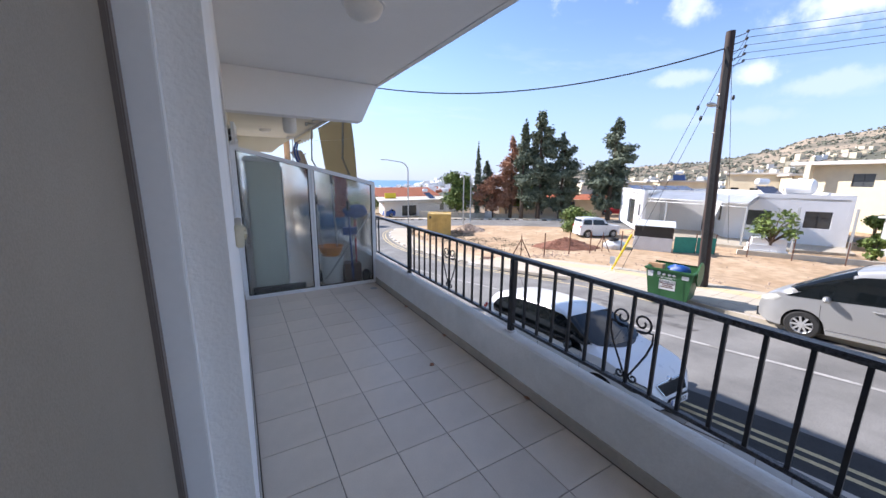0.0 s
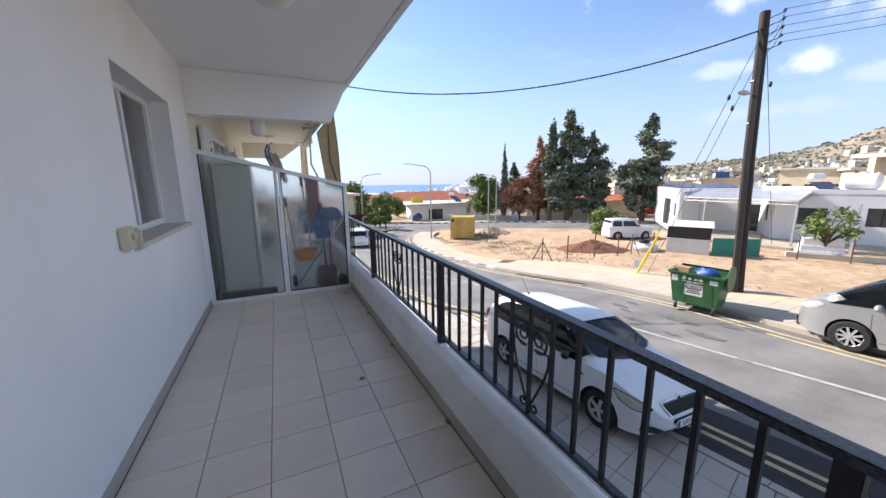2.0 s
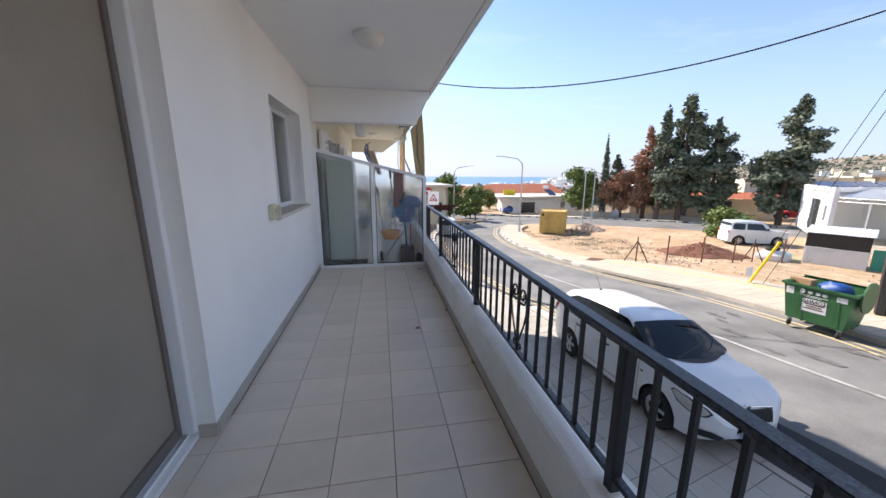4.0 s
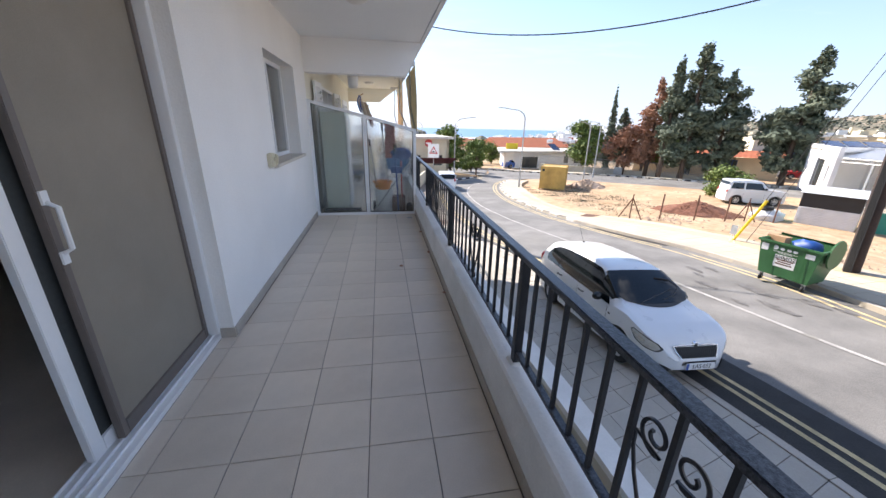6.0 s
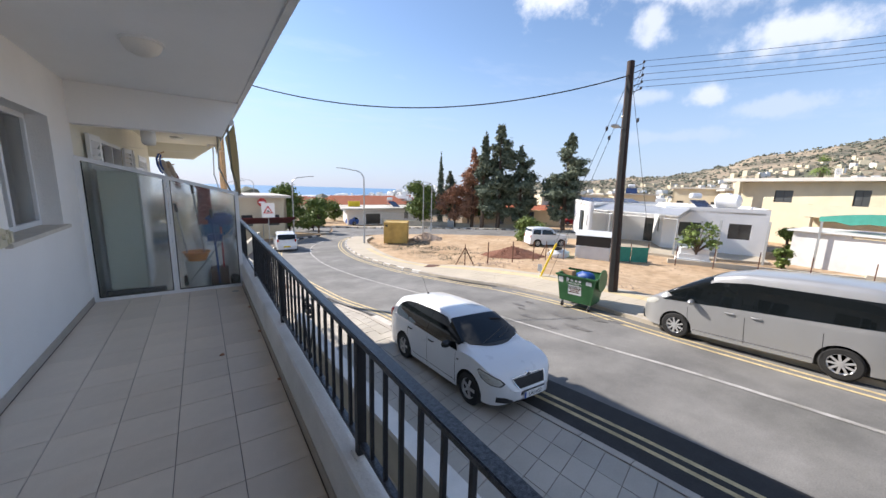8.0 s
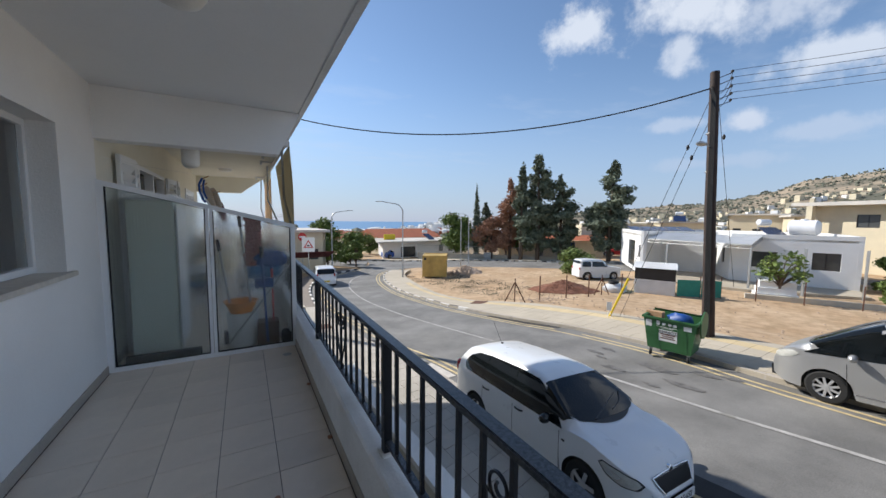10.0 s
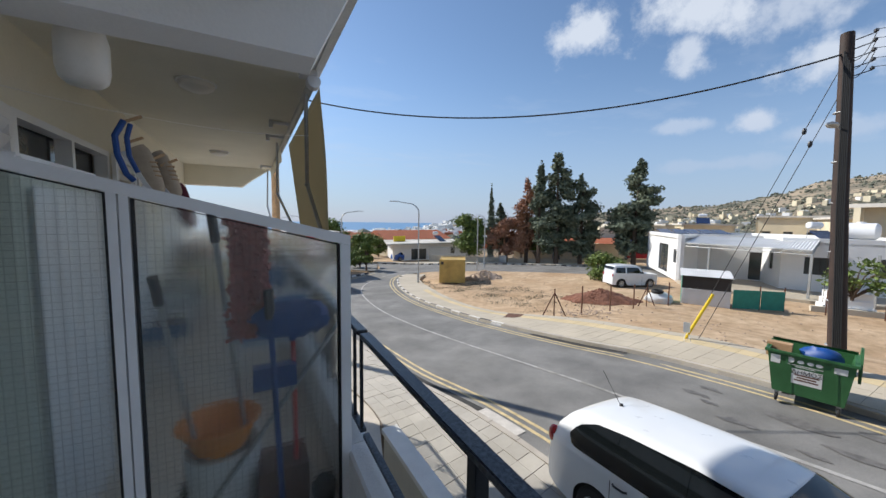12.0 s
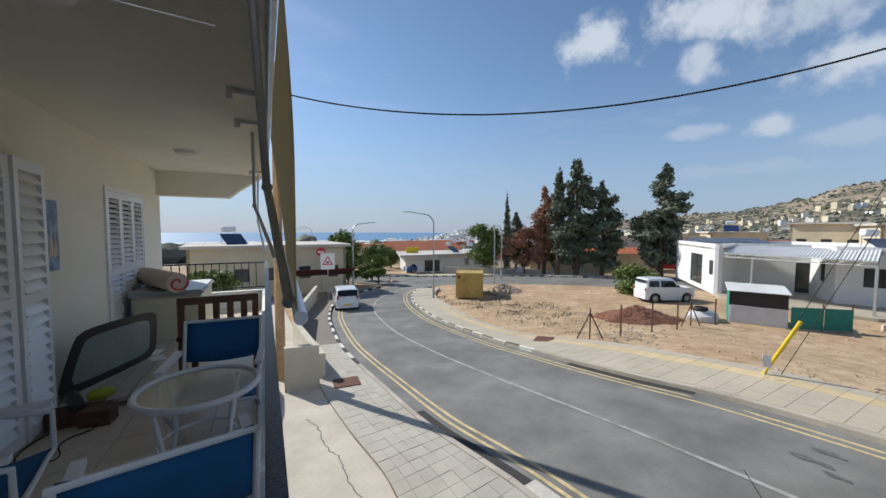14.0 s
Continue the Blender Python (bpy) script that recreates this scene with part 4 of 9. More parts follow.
# ---- kerb stones, painted black and white round the bend ----
def kerbs(name, line, side, painted, label):
    """Stones along a line; side: +1 when the pavement lies to the line's left."""
    base = thing(name, label, "kerb")
    base["kind"] = "structure"
    pts = even(line, 2000)
    acc, start, i0 = 0.0, pts[0], 0
    ln, cnt = 0.75, 0
    for i in range(1, len(pts)):
        acc += math.dist(pts[i - 1], pts[i])
        if acc >= ln:
            a, b = pts[i0], pts[i]
            i0, acc = i, 0.0
            if a[1] < -14 or a[1] > 40:
                continue
            d = Vector((b[0] - a[0], b[1] - a[1])).normalized()
            nrm = Vector((-d.y, d.x)) * side
            bm = bmesh.new()
            e = 0.006
            q = [(a[0] + d.x * e, a[1] + d.y * e), (b[0] - d.x * e, b[1] - d.y * e)]
            za, zb = gz(*a), gz(*b)
            wd, h = 0.15, KH + 0.008
            vs = []
            for (px, py), z in zip(q, (za, zb)):
                for o, zz in ((0, -0.1), (0.0, h - 0.03), (0.025, h), (wd, h), (wd, -0.1)):
                    vs.append(bm.verts.new((px + nrm.x * o, py + nrm.y * o, z + zz)))
            for j in range(5):
                bm.faces.new((vs[j], vs[(j + 1) % 5], vs[5 + (j + 1) % 5], vs[5 + j]))
            bm.faces.new(vs[:5])
            bm.faces.new(vs[5:][::-1])
            cnt += 1
            key = "kerb"
            if painted(a[1]):
                key = "kerb_black" if cnt % 2 else "kerb_white"
            part("kerb_stone", bm, M[key], base, {"kerb_black": "black painted kerb stone", "kerb_white": "white painted kerb stone", "kerb": ""}[key])
    return base


kerbs("kerb_near", NEAR_KERB, 1, lambda y: y > 16.5, "near kerb of concrete stones, painted on the bend")
kerbs("kerb_far", FAR_KERB, -1, lambda y: y > 14.2, "far kerb of concrete stones, painted on the bend")


# ---- vehicles ----
def car(name, label, at, rz, L, W, H, wheels, top, windows, paint, tilt=0.0, belt=0.9, wheel_r=0.31, screen=None, rear=None, roof_in=0.16, detail=True, category="car", group="", surround=None, spokes=7):
    """x runs forward, y to the car's left. top: the profile as (x, z); windows: side panes as outlines in (x, z)."""
    c = thing(name, label, category, at, rz, group)
    if tilt:
        c.matrix_basis = pose(*at) @ pose(0, 0, 0, 0, 0, rz) @ pose(0, 0, 0, 0, tilt, 0)
    fine = np.arange(0, L + 0.005, 0.01)
    rough_top = np.interp(fine, [p[0] for p in top], [p[1] for p in top])
    ends = np.pad(rough_top, 6, mode="edge")
    soft_top = np.convolve(ends, np.ones(13) / 13, "valid")
    mixing = np.clip(np.minimum(fine, L - fine) / 0.25, 0, 1)
    tops = rough_top * (1 - mixing) + soft_top * mixing
    wh = W / 2

    def top_z(x):
        return float(np.interp(x, fine, tops))

    def half(x):
        f = abs(x - L / 2) / (L / 2)
        g = max(0, f - 0.70) / 0.30
        return wh * (1 - 0.05 * f ** 4 - ((0.34 * g ** 3 if not surround or L > 4.5 else 0.56 * g ** 3.4) if x > L / 2 else 0.17 * g ** 2.5))

    def bottom(x):
        z = 0.2 + 0.05 * (abs(x - L / 2) / (L / 2)) ** 4 + 0.11 * max(0, (x / L - 0.93) / 0.07) ** 2
        for wx in wheels:
            r = wheel_r + 0.045
            if abs(x - wx) < r:
                z = max(z, wheel_r + math.sqrt(r * r - (x - wx) ** 2))
        return z

    def side_y(x, z):
        t = top_z(x)
        b = min(belt, t)
        y = half(x)
        if z <= b:
            u = (z - 0.2) / max(0.1, b - 0.2)
            return y * (1 - 0.045 * (1 - u) ** 2 - 0.025 * u ** 3 - 0.012 * max(0, 1 - abs(u - 0.18) / 0.12))
        f = (z - b) / max(0.05, H - belt)
        return y * 0.97 - roof_in * f ** 1.1

    def section(x):
        """Half of the cross-section at x, from the sill up to the middle of the roof."""
        t = top_z(x)
        b = min(belt, t - 0.02)
        zb = bottom(x)
        zs = [zb, max(zb + 0.004, 0.27), max(zb + 0.008, 0.34), max(zb + 0.012, 0.5), max(zb + 0.016, 0.5 + (b - 0.5) * 0.5), max(zb + 0.02, b - 0.03), max(zb + 0.024, b)]
        prof = [(side_y(x, z), z) for z in zs]
        above = t - b
        for f, g in ((0.35, 1), (0.7, 1), (0.88, 0.99), (0.955, 0.965), (0.985, 0.93)):
            prof.append((side_y(x, b + above * f) * (1 if above > 0.15 else 1 - 0.10 * f) * g, b + above * f))
        yt = prof[-1][0]
        return prof + [(yt * 0.85, t + 0.001), (yt * 0.6, t + 0.012), (yt * 0.3, t + 0.018), (0, t + 0.020)]

    xs = sorted(set([round(L - v, 3) for v in (0.015, 0.03, 0.05, 0.07, 0.09, 0.11, 0.15)] + [round(v, 3) for v in np.linspace(0, L, 70 if detail else 24)] + [round(wx + s * (wheel_r + 0.045) * k2, 3) for wx in wheels for s in (-1, 1) for k2 in (1.0, 0.995, 0.95, 0.85, 0.7, 0.5, 0.25, 0)]))
    bm = bmesh.new()
    rows = []
    for x in xs:
        prof = section(x)
        rows.append([bm.verts.new((x, y, z)) for y, z in prof + [(-y, z) for y, z in prof[-2::-1]]])
    for a, b in zip(rows, rows[1:]):
        for j in range(len(a) - 1):
            bm.faces.new((a[j], b[j], b[j + 1], a[j + 1]))
    bm.faces.new(rows[0][::-1])
    bm.faces.new(rows[-1])
    part("body", bm, paint, c, smooth=True)
    bm = bmesh.new()
    box(bm, 0.25, L - 0.5, -wh * 0.84, wh * 0.84, 0.18, 0.55)
    part("underbody", bm, M["rubber"], c)

    def side_patch(nm, outline, s, off, material, label="", n=16, m=5, swell=0.0, where=None):
        """A sheet that follows the body's flank inside an outline in (x, z)."""
        where = where or side_y
        lo_x, hi_x = min(p[0] for p in outline), max(p[0] for p in outline)
        bm = bmesh.new()
        cols = []
        for i in range(n + 1):
            x = lo_x + (hi_x - lo_x) * (0.004 + 0.992 * i / n)
            cuts = [za + (zb_ - za) * (x - xa) / (xb - xa) for (xa, za), (xb, zb_) in zip(outline, outline[1:] + outline[:1]) if (xa - x) * (xb - x) < 0]
            if len(cuts) < 2:
                continue
            z0, z1 = min(cuts), max(cuts)
            cols.append([bm.verts.new((x, s * (where(x, z0 + (z1 - z0) * j / m) + off + swell * math.sin(math.pi * j / m) * math.sin(math.pi * i / n)), z0 + (z1 - z0) * j / m)) for j in range(m + 1)])
        for a, b in zip(cols, cols[1:]):
            for j in range(m):
                bm.faces.new((a[j], b[j], b[j + 1], a[j + 1]))
        return part(nm, bm, material, c, label, smooth=True)

    for s in (1, -1):
        if surround:
            side_patch("window_surround", surround, s, 0.010, M["glass"], "black window surround and pillars", 40, 6)
        for w_ in windows:
            side_patch("side_window", w_, s, 0.014 if surround else 0.008, M["glass"], "dark tinted side glass")

    def pane(nm, p, j0, off, bow_low, bow_high, material, label, stop=None):
        """A sheet over the sloping end of the roof, from (x, z) p[0] to p[1], that follows the body from edge to edge."""
        xa, xb = p[0][0], p[1][0]
        bm = bmesh.new()
        grid, n = [], len(section(xa))
        js = list(range(j0, stop or n))
        mirror_js = js[-2::-1] if not stop else []
        for i in range(11):
            f = i / 10
            row = []
            for side, seq in ((1, js), (-1, mirror_js)):
                for j in seq:
                    q = 1 - (j - 9) / max(1, n - 1 - 9)
                    x = (xa - bow_low * q * q) * (1 - f) + (xb - bow_high * q * q) * f
                    slope = (top_z(x + 0.03) - top_z(x - 0.03)) / 0.06
                    k2 = off / math.hypot(1, slope)
                    y, z = section(x)[j]
                    row.append(bm.verts.new((x - slope * k2, side * (y + (off if j < 11 else 0)), z + k2)))
            grid.append(row)
        for a, b in zip(grid, grid[1:]):
            for j in range(len(a) - 1):
                bm.faces.new((a[j], a[j + 1], b[j + 1], b[j]))
        if stop:
            other = bm.copy()
            for v in other.verts:
                v.co.y = -v.co.y
            part(nm, other, material, c, label, smooth=True)
        part(nm, bm, material, c, label, smooth=True)
    if screen:
        pane("windscreen", screen, 9, 0.010, 0.2, 0.05, M["glass"], "dark reflecting glass")
        if surround:
            pane("front_pillar", screen, 7, 0.008, 0.14, 0.0, M["glass"], "black front pillar", stop=11)
    if rear:
        pane("rear_window", rear, 10, 0.006, -0.03, -0.02, M["glass"], "dark reflecting glass")
    # wheels
    for wx in wheels:
        for s in (1, -1):
            bm = bmesh.new()
            yo = s * (wh - 0.03)
            r = wheel_r
            lathe(bm, [(r * 0.62, -0.0), (r * 0.9, 0.0), (r, -0.03), (r, -0.16), (r * 0.9, -0.19)] if s > 0 else [(r * 0.62, 0.0), (r * 0.9, 0.0), (r, 0.03), (r, 0.16), (r * 0.9, 0.19)], 28, "y", (wx, yo, r), cap=False)
            ty = part("tyre", bm, M["tyre"], c, smooth=True)
            bm = bmesh.new()
            d = -s
            lathe(bm, [(r * 0.63, d * 0.002), (r * 0.63, d * 0.03), (r * 0.56, d * 0.045)], 24, "y", (wx, yo, r), cap=False)
            for i in range(spokes):
                a = 2 * math.pi * i / spokes
                m_ = Matrix.Translation((wx, yo + d * 0.012, r)) @ Matrix.Rotation(a, 4, "Y")
                box(bm, 0.02, r * 0.6, -0.008, 0.008, -0.19 * r / spokes ** 0.5, 0.19 * r / spokes ** 0.5, rot=m_)
            lathe(bm, [(0.0, s * 0.006), (0.045, s * 0.004), (0.05, d * 0.02)], 14, "y", (wx, yo, r))
            part("rim", bm, M["rim"], ty, "silver spoked rim")
            bm = bmesh.new()
            lathe(bm, [(0.0, d * 0.05), (r * 0.6, d * 0.05)], 20, "y", (wx, yo, r))
            part("brake_disc", bm, M["dark"], ty)
    return c, side_y, half, side_patch, top_z


def blob(bm, at, size, seg=12):
    m_ = Matrix.Translation(at) @ Matrix.Diagonal((*size, 1))
    bmesh.ops.create_uvsphere(bm, u_segments=seg, v_segments=max(6, seg // 2), radius=1, matrix=m_)


def text_part(name, body, size, material, parent, at, label=""):
    cu = bpy.data.curves.new(name, "FONT")
    cu.body, cu.size, cu.align_x, cu.align_y, cu.extrude = body, size, "CENTER", "CENTER", 0.001
    tmp = bpy.data.objects.new(name, cu)
    scene.collection.objects.link(tmp)
    me = bpy.data.meshes.new_from_object(tmp.evaluated_get(bpy.context.evaluated_depsgraph_get()))
    bpy.data.objects.remove(tmp)
    me.materials.clear()
    me.materials.append(material)
    ob = new(name, me)
    ob.parent, ob.matrix_basis = parent, at
    return tagged(ob, label)


def car_trim(c, side_y, half, L, W, head, tail, door_x, plate_text="", grille=True, mirror=None, handles=(), dark_mirror=True, slope=0, inset=0.13):
    for s in (1, -1):
        if isinstance(head, tuple):
            bm = bmesh.new()
            x, z, sx, sz = head
            bmesh.ops.create_uvsphere(bm, u_segments=18, v_segments=10, radius=1, matrix=Matrix.Translation((x, s * (half(x) - inset), z)) @ pose(0, 0, 0, 0, slope, -s * slope * 0.6) @ Matrix.Diagonal((sx, 0.13, sz, 1)))
            part("headlight", bm, M["lampglass"], c, "clear headlamp glass", smooth=True)
        bm = bmesh.new()
        x, z, sx, sz = tail
        blob(bm, (x, s * (half(x) - 0.06), z), (sx, 0.07, sz))
        part("tail_light", bm, M["taillight"], c, "red tail lamp", smooth=True)
        for x in door_x:
            bm = bmesh.new()
            ys = [side_y(x, z) + 0.0015 for z in (0.26, 0.45, 0.65, 0.86)]
            for (z0, y0), (z1, y1) in zip(zip((0.26, 0.45, 0.65), ys), zip((0.45, 0.65, 0.86), ys[1:])):
                vs = [bm.verts.new(p) for p in ((x - 0.005, s * y0, z0), (x + 0.005, s * y0, z0), (x + 0.005, s * y1, z1), (x - 0.005, s * y1, z1))]
                bm.faces.new(vs)
            part("door_gap", bm, M["rubber"], c)
        for x, z in handles:
            bm = bmesh.new()
            y = side_y(x, z)
            tube(bm, [(x - 0.09, s * y, z), (x - 0.06, s * (y + 0.03), z), (x + 0.06, s * (y + 0.03), z), (x + 0.09, s * y, z)], 0.014, 6)
            part("door_handle", bm, M["dark"] if dark_mirror else M["carsilver"], c, smooth=True)
        if mirror:
            bm = bmesh.new()
            x, z = mirror
            blob(bm, (x, s * (side_y(x, z) + 0.11), z + 0.03), (0.07, 0.12, 0.075))
            box(bm, x - 0.02, x + 0.03, min(s * side_y(x, z), s * (side_y(x, z) + 0.08)), max(s * side_y(x, z), s * (side_y(x, z) + 0.08)), z - 0.02, z + 0.01)
            part("wing_mirror", bm, M["glass"] if dark_mirror else M["carsilver"], c, smooth=True)
    if plate_text is not None:
        bm = bmesh.new()
        box(bm, L - 0.0, L + 0.012, -0.26, 0.26, 0.36, 0.47)
        pl = part("number_plate", bm, M["white"], c, "white number plate")
        if plate_text:
            bm = bmesh.new()
            box(bm, L + 0.0125, L + 0.0135, 0.215, 0.258, 0.362, 0.468)
            part("plate_band", bm, M["carblue"], pl)
            text_part("plate_text", plate_text, 0.1, M["dark"], pl, Matrix.Translation((L + 0.014, -0.02, 0.415)) @ pose(0, 0, 0, 90, 0, 90), "black registration letters")


# the white estate car parked half on the pavement
FL, FW = 4.24, 1.64
f_windows = [[(0.50, 1.10), (0.58, 1.0), (1.11, 0.985), (1.14, 1.36), (0.84, 1.335), (0.62, 1.24)], [(1.19, 0.975), (1.93, 0.955), (1.93, 1.38), (1.21, 1.365)], [(2.01, 0.95), (2.83, 0.925), (2.88, 0.96), (2.54, 1.245), (2.36, 1.35), (2.01, 1.38)]]
f_surround = [(0.44, 1.10), (0.53, 0.985), (1.15, 0.965), (1.98, 0.935), (3.04, 0.905), (2.98, 0.99), (2.62, 1.27), (2.42, 1.38), (1.98, 1.405), (1.2, 1.39), (0.80, 1.355), (0.55, 1.25)]
fab, fy, fh, f_patch, f_top = car("parked_estate_car", "white compact estate car parked half on the pavement by the road", (0, 0, 0), 0, FL, FW, 1.495, (0.927, 3.38),
    [(0, 0.55), (0.015, 0.85), (0.06, 0.97), (0.17, 1.12), (0.33, 1.31), (0.46, 1.395), (0.70, 1.43), (1.2, 1.455), (1.9, 1.462), (2.3, 1.445), (2.56, 1.395), (2.8, 1.265), (3.2, 1.03), (3.32, 0.975), (3.5, 0.94), (3.75, 0.875), (3.95, 0.795), (4.06, 0.73), (4.12, 0.64), (4.17, 0.56), (4.21, 0.50), (4.24, 0.45)],
    f_windows, M["carwhite"], belt=0.93, wheel_r=0.305, screen=((3.27, 1.0), (2.58, 1.39)), rear=((0.07, 1.03), (0.27, 1.35)), roof_in=0.25, surround=f_surround, spokes=5)
fab.matrix_basis = pose(5.50, 6.46, -2.525) @ pose(0, 0, 0, 0, 0, -89.1) @ pose(0, 0, 0, 0, -3.1, 0) @ pose(0, 0, 0, -3.0, 0, 0) @ Matrix.Scale(0.97, 4)
car_trim(fab, fy, fh, FL, FW, None, (0.10, 0.90, 0.10, 0.14), (1.13, 1.98, 2.98), None, mirror=(2.80, 0.95), handles=((1.26, 0.84), (2.14, 0.82)))
front_x = [x for x in np.linspace(3.3, FL, 189)]


def nose(y, z, off=0.0):
    """A point on the estate car's rounded nose."""
    x_top = max([x for x in front_x if f_top(x) >= z] or [3.3])
    x_side = max([x for x in front_x if fy(x, min(z, f_top(x) - 0.02)) >= abs(y)] or [3.3])
    x_low = FL * (0.93 + 0.07 * math.sqrt(max(0.0, z - 0.25) / 0.11))
    return Vector((min(x_top, x_side, x_low) + 0.012 + off, y, z))


def nose_patch(nm, rows_, off, material, parent, label=""):
    bm = bmesh.new()
    grid = [[bm.verts.new(nose(ya + (yb - ya) * j / 14, z, off)) for j in range(15)] for z, ya, yb in rows_]
    for a, b in zip(grid, grid[1:]):
        for j in range(14):
            bm.faces.new((a[j], a[j + 1], b[j + 1], b[j]))
    return part(nm, bm, material, parent, label, smooth=True)


for s in (1, -1):
    hl = f_patch("headlight", [(3.64, 0.765), (3.74, 0.67), (3.92, 0.60), (4.05, 0.585), (4.09, 0.64), (4.05, 0.70), (3.88, 0.765), (3.69, 0.795)], s, 0.006, M["lampglass"], "clear headlamp glass", 18, 6, swell=0.012)
    f_patch("headlight_rim", [(3.62, 0.765), (3.73, 0.655), (3.92, 0.585), (4.07, 0.57), (4.11, 0.64), (4.06, 0.71), (3.88, 0.78), (3.67, 0.81)], s, 0.0035, M["dark"], "black edge of the headlamp", 18, 4)
    f_patch("reflector", [(3.68, 0.74), (3.76, 0.68), (3.88, 0.66), (3.93, 0.70), (3.84, 0.74), (3.72, 0.765)], s, 0.0205, M["chrome"], "bright reflector bowl", 10, 4)
    f_patch("side_repeater", [(3.03, 0.74), (3.09, 0.74), (3.09, 0.77), (3.03, 0.77)], s, 0.004, M["dark"], "small dark side lamp", 3, 2)
    f_patch("sill_seam", [(1.30, 0.305), (2.98, 0.295), (2.98, 0.305), (1.30, 0.315)], s, 0.0025, M["rubber"], "", 20, 1)
    ya, yb = sorted((s * 0.44, s * 0.69))
    nose_patch("fog_recess", [(0.30, ya, yb), (0.35, ya, yb), (0.40, ya if s < 0 else yb - 0.12, yb if s > 0 else ya + 0.12)], 0.012, M["dark"], fab, "black bumper recess")
gr = nose_patch("grille", [(0.535, -0.30, 0.30), (0.58, -0.34, 0.34), (0.63, -0.37, 0.37), (0.68, -0.39, 0.39)], 0.012, M["dark"], fab, "black slatted grille")
for i in range(19):
    y = -0.34 + i * 0.0378
    bm = bmesh.new()
    tube(bm, [nose(y * 0.9, 0.545, 0.018), nose(y, 0.61, 0.018), nose(y, 0.672, 0.018)], 0.005, 4)
    part("slat", bm, M["rubber"], gr)
bm = bmesh.new()
tube(bm, [nose(y, 0.69 + 0.012 * (1 - (y / 0.4) ** 2), 0.014) for y in np.linspace(-0.41, 0.41, 17)], 0.013, 6)
tube(bm, [nose(-0.41, 0.69, 0.012), nose(-0.38, 0.62, 0.012), nose(-0.31, 0.53, 0.012)], 0.009, 6)
tube(bm, [nose(0.41, 0.69, 0.012), nose(0.38, 0.62, 0.012), nose(0.31, 0.53, 0.012)], 0.009, 6)
part("grille_trim", bm, M["chrome"], fab, smooth=True)
bm = bmesh.new()
lathe(bm, [(0.0, 0.026), (0.035, 0.024), (0.046, 0.014), (0.046, -0.02)], 18, "x", tuple(nose(0, 0.70)))
part("badge", bm, M["chrome"], fab, "round chrome badge", smooth=True)
nose_patch("air_intake", [(0.255, -0.36, 0.36), (0.29, -0.42, 0.42), (0.335, -0.44, 0.44), (0.355, -0.40, 0.40)], 0.012, M["dark"], fab, "black lower air intake")
px = nose(0, 0.43).x
bm = bmesh.new()
box(bm, px + 0.008, px + 0.022, -0.26, 0.26, 0.375, 0.485)
pl = part("number_plate", bm, M["white"], fab, "white number plate")
bm = bmesh.new()
box(bm, px + 0.0225, px + 0.0235, -0.258, -0.215, 0.377, 0.483)
part("plate_band", bm, M["carblue"], pl)
text_part("plate_text", "LAS\u00b7652", 0.1, M["dark"], pl, Matrix.Translation((px + 0.024, 0.02, 0.43)) @ pose(0, 0, 0, 90, 0, 90), "black registration letters")
bm = bmesh.new()
tube(bm, [(0.72, 0.0, 1.45), (0.42, 0.0, 1.86)], 0.004, 5)
lathe(bm, [(0.03, 0.0), (0.018, 0.03), (0.0, 0.035)], 10, "z", (0.73, 0.0, 1.45))
part("antenna", bm, M["dark"], fab)
for a, b, c_ in (((3.25, -0.35, 0), (3.12, 0.05, 0), (3.0, 0.42, 0)), ((3.20, 0.12, 0), (3.12, 0.40, 0), (2.98, 0.60, 0))):
    bm = bmesh.new()
    tube(bm, [(p[0], p[1], f_top(p[0]) + 0.03) for p in (a, b, c_)], 0.009, 5)
    part("wiper", bm, M["dark"], fab)
bm = bmesh.new()
grid = []
for f in np.linspace(0, 1, 4):
    grid.append([bm.verts.new((3.17 + 0.20 * f - (0.2 + 0.02 * f) * (y / 0.62) ** 2, y, f_top(3.17 + 0.20 * f - 0.2 * (y / 0.62) ** 2) + 0.026 - 0.03 * (y / 0.62) ** 4)) for y in np.linspace(-0.62, 0.62, 13)])
for a, b in zip(grid, grid[1:]):
    for j in range(12):
        bm.faces.new((a[j], a[j + 1], b[j + 1], b[j]))
part("scuttle", bm, M["dark"], fab, "black scuttle below the windscreen", smooth=True)
for s in (1, -1):
    bm = bmesh.new()
    tube(bm, [(x, s * (fh(x) * 0.60 - 0.02), f_top(x) + 0.004 - 0.10 * max(0.0, (x - 3.8))) for x in np.linspace(3.30, 3.98, 9)], 0.004, 4)
    part("bonnet_crease", bm, M["carwhite"], fab, smooth=True)

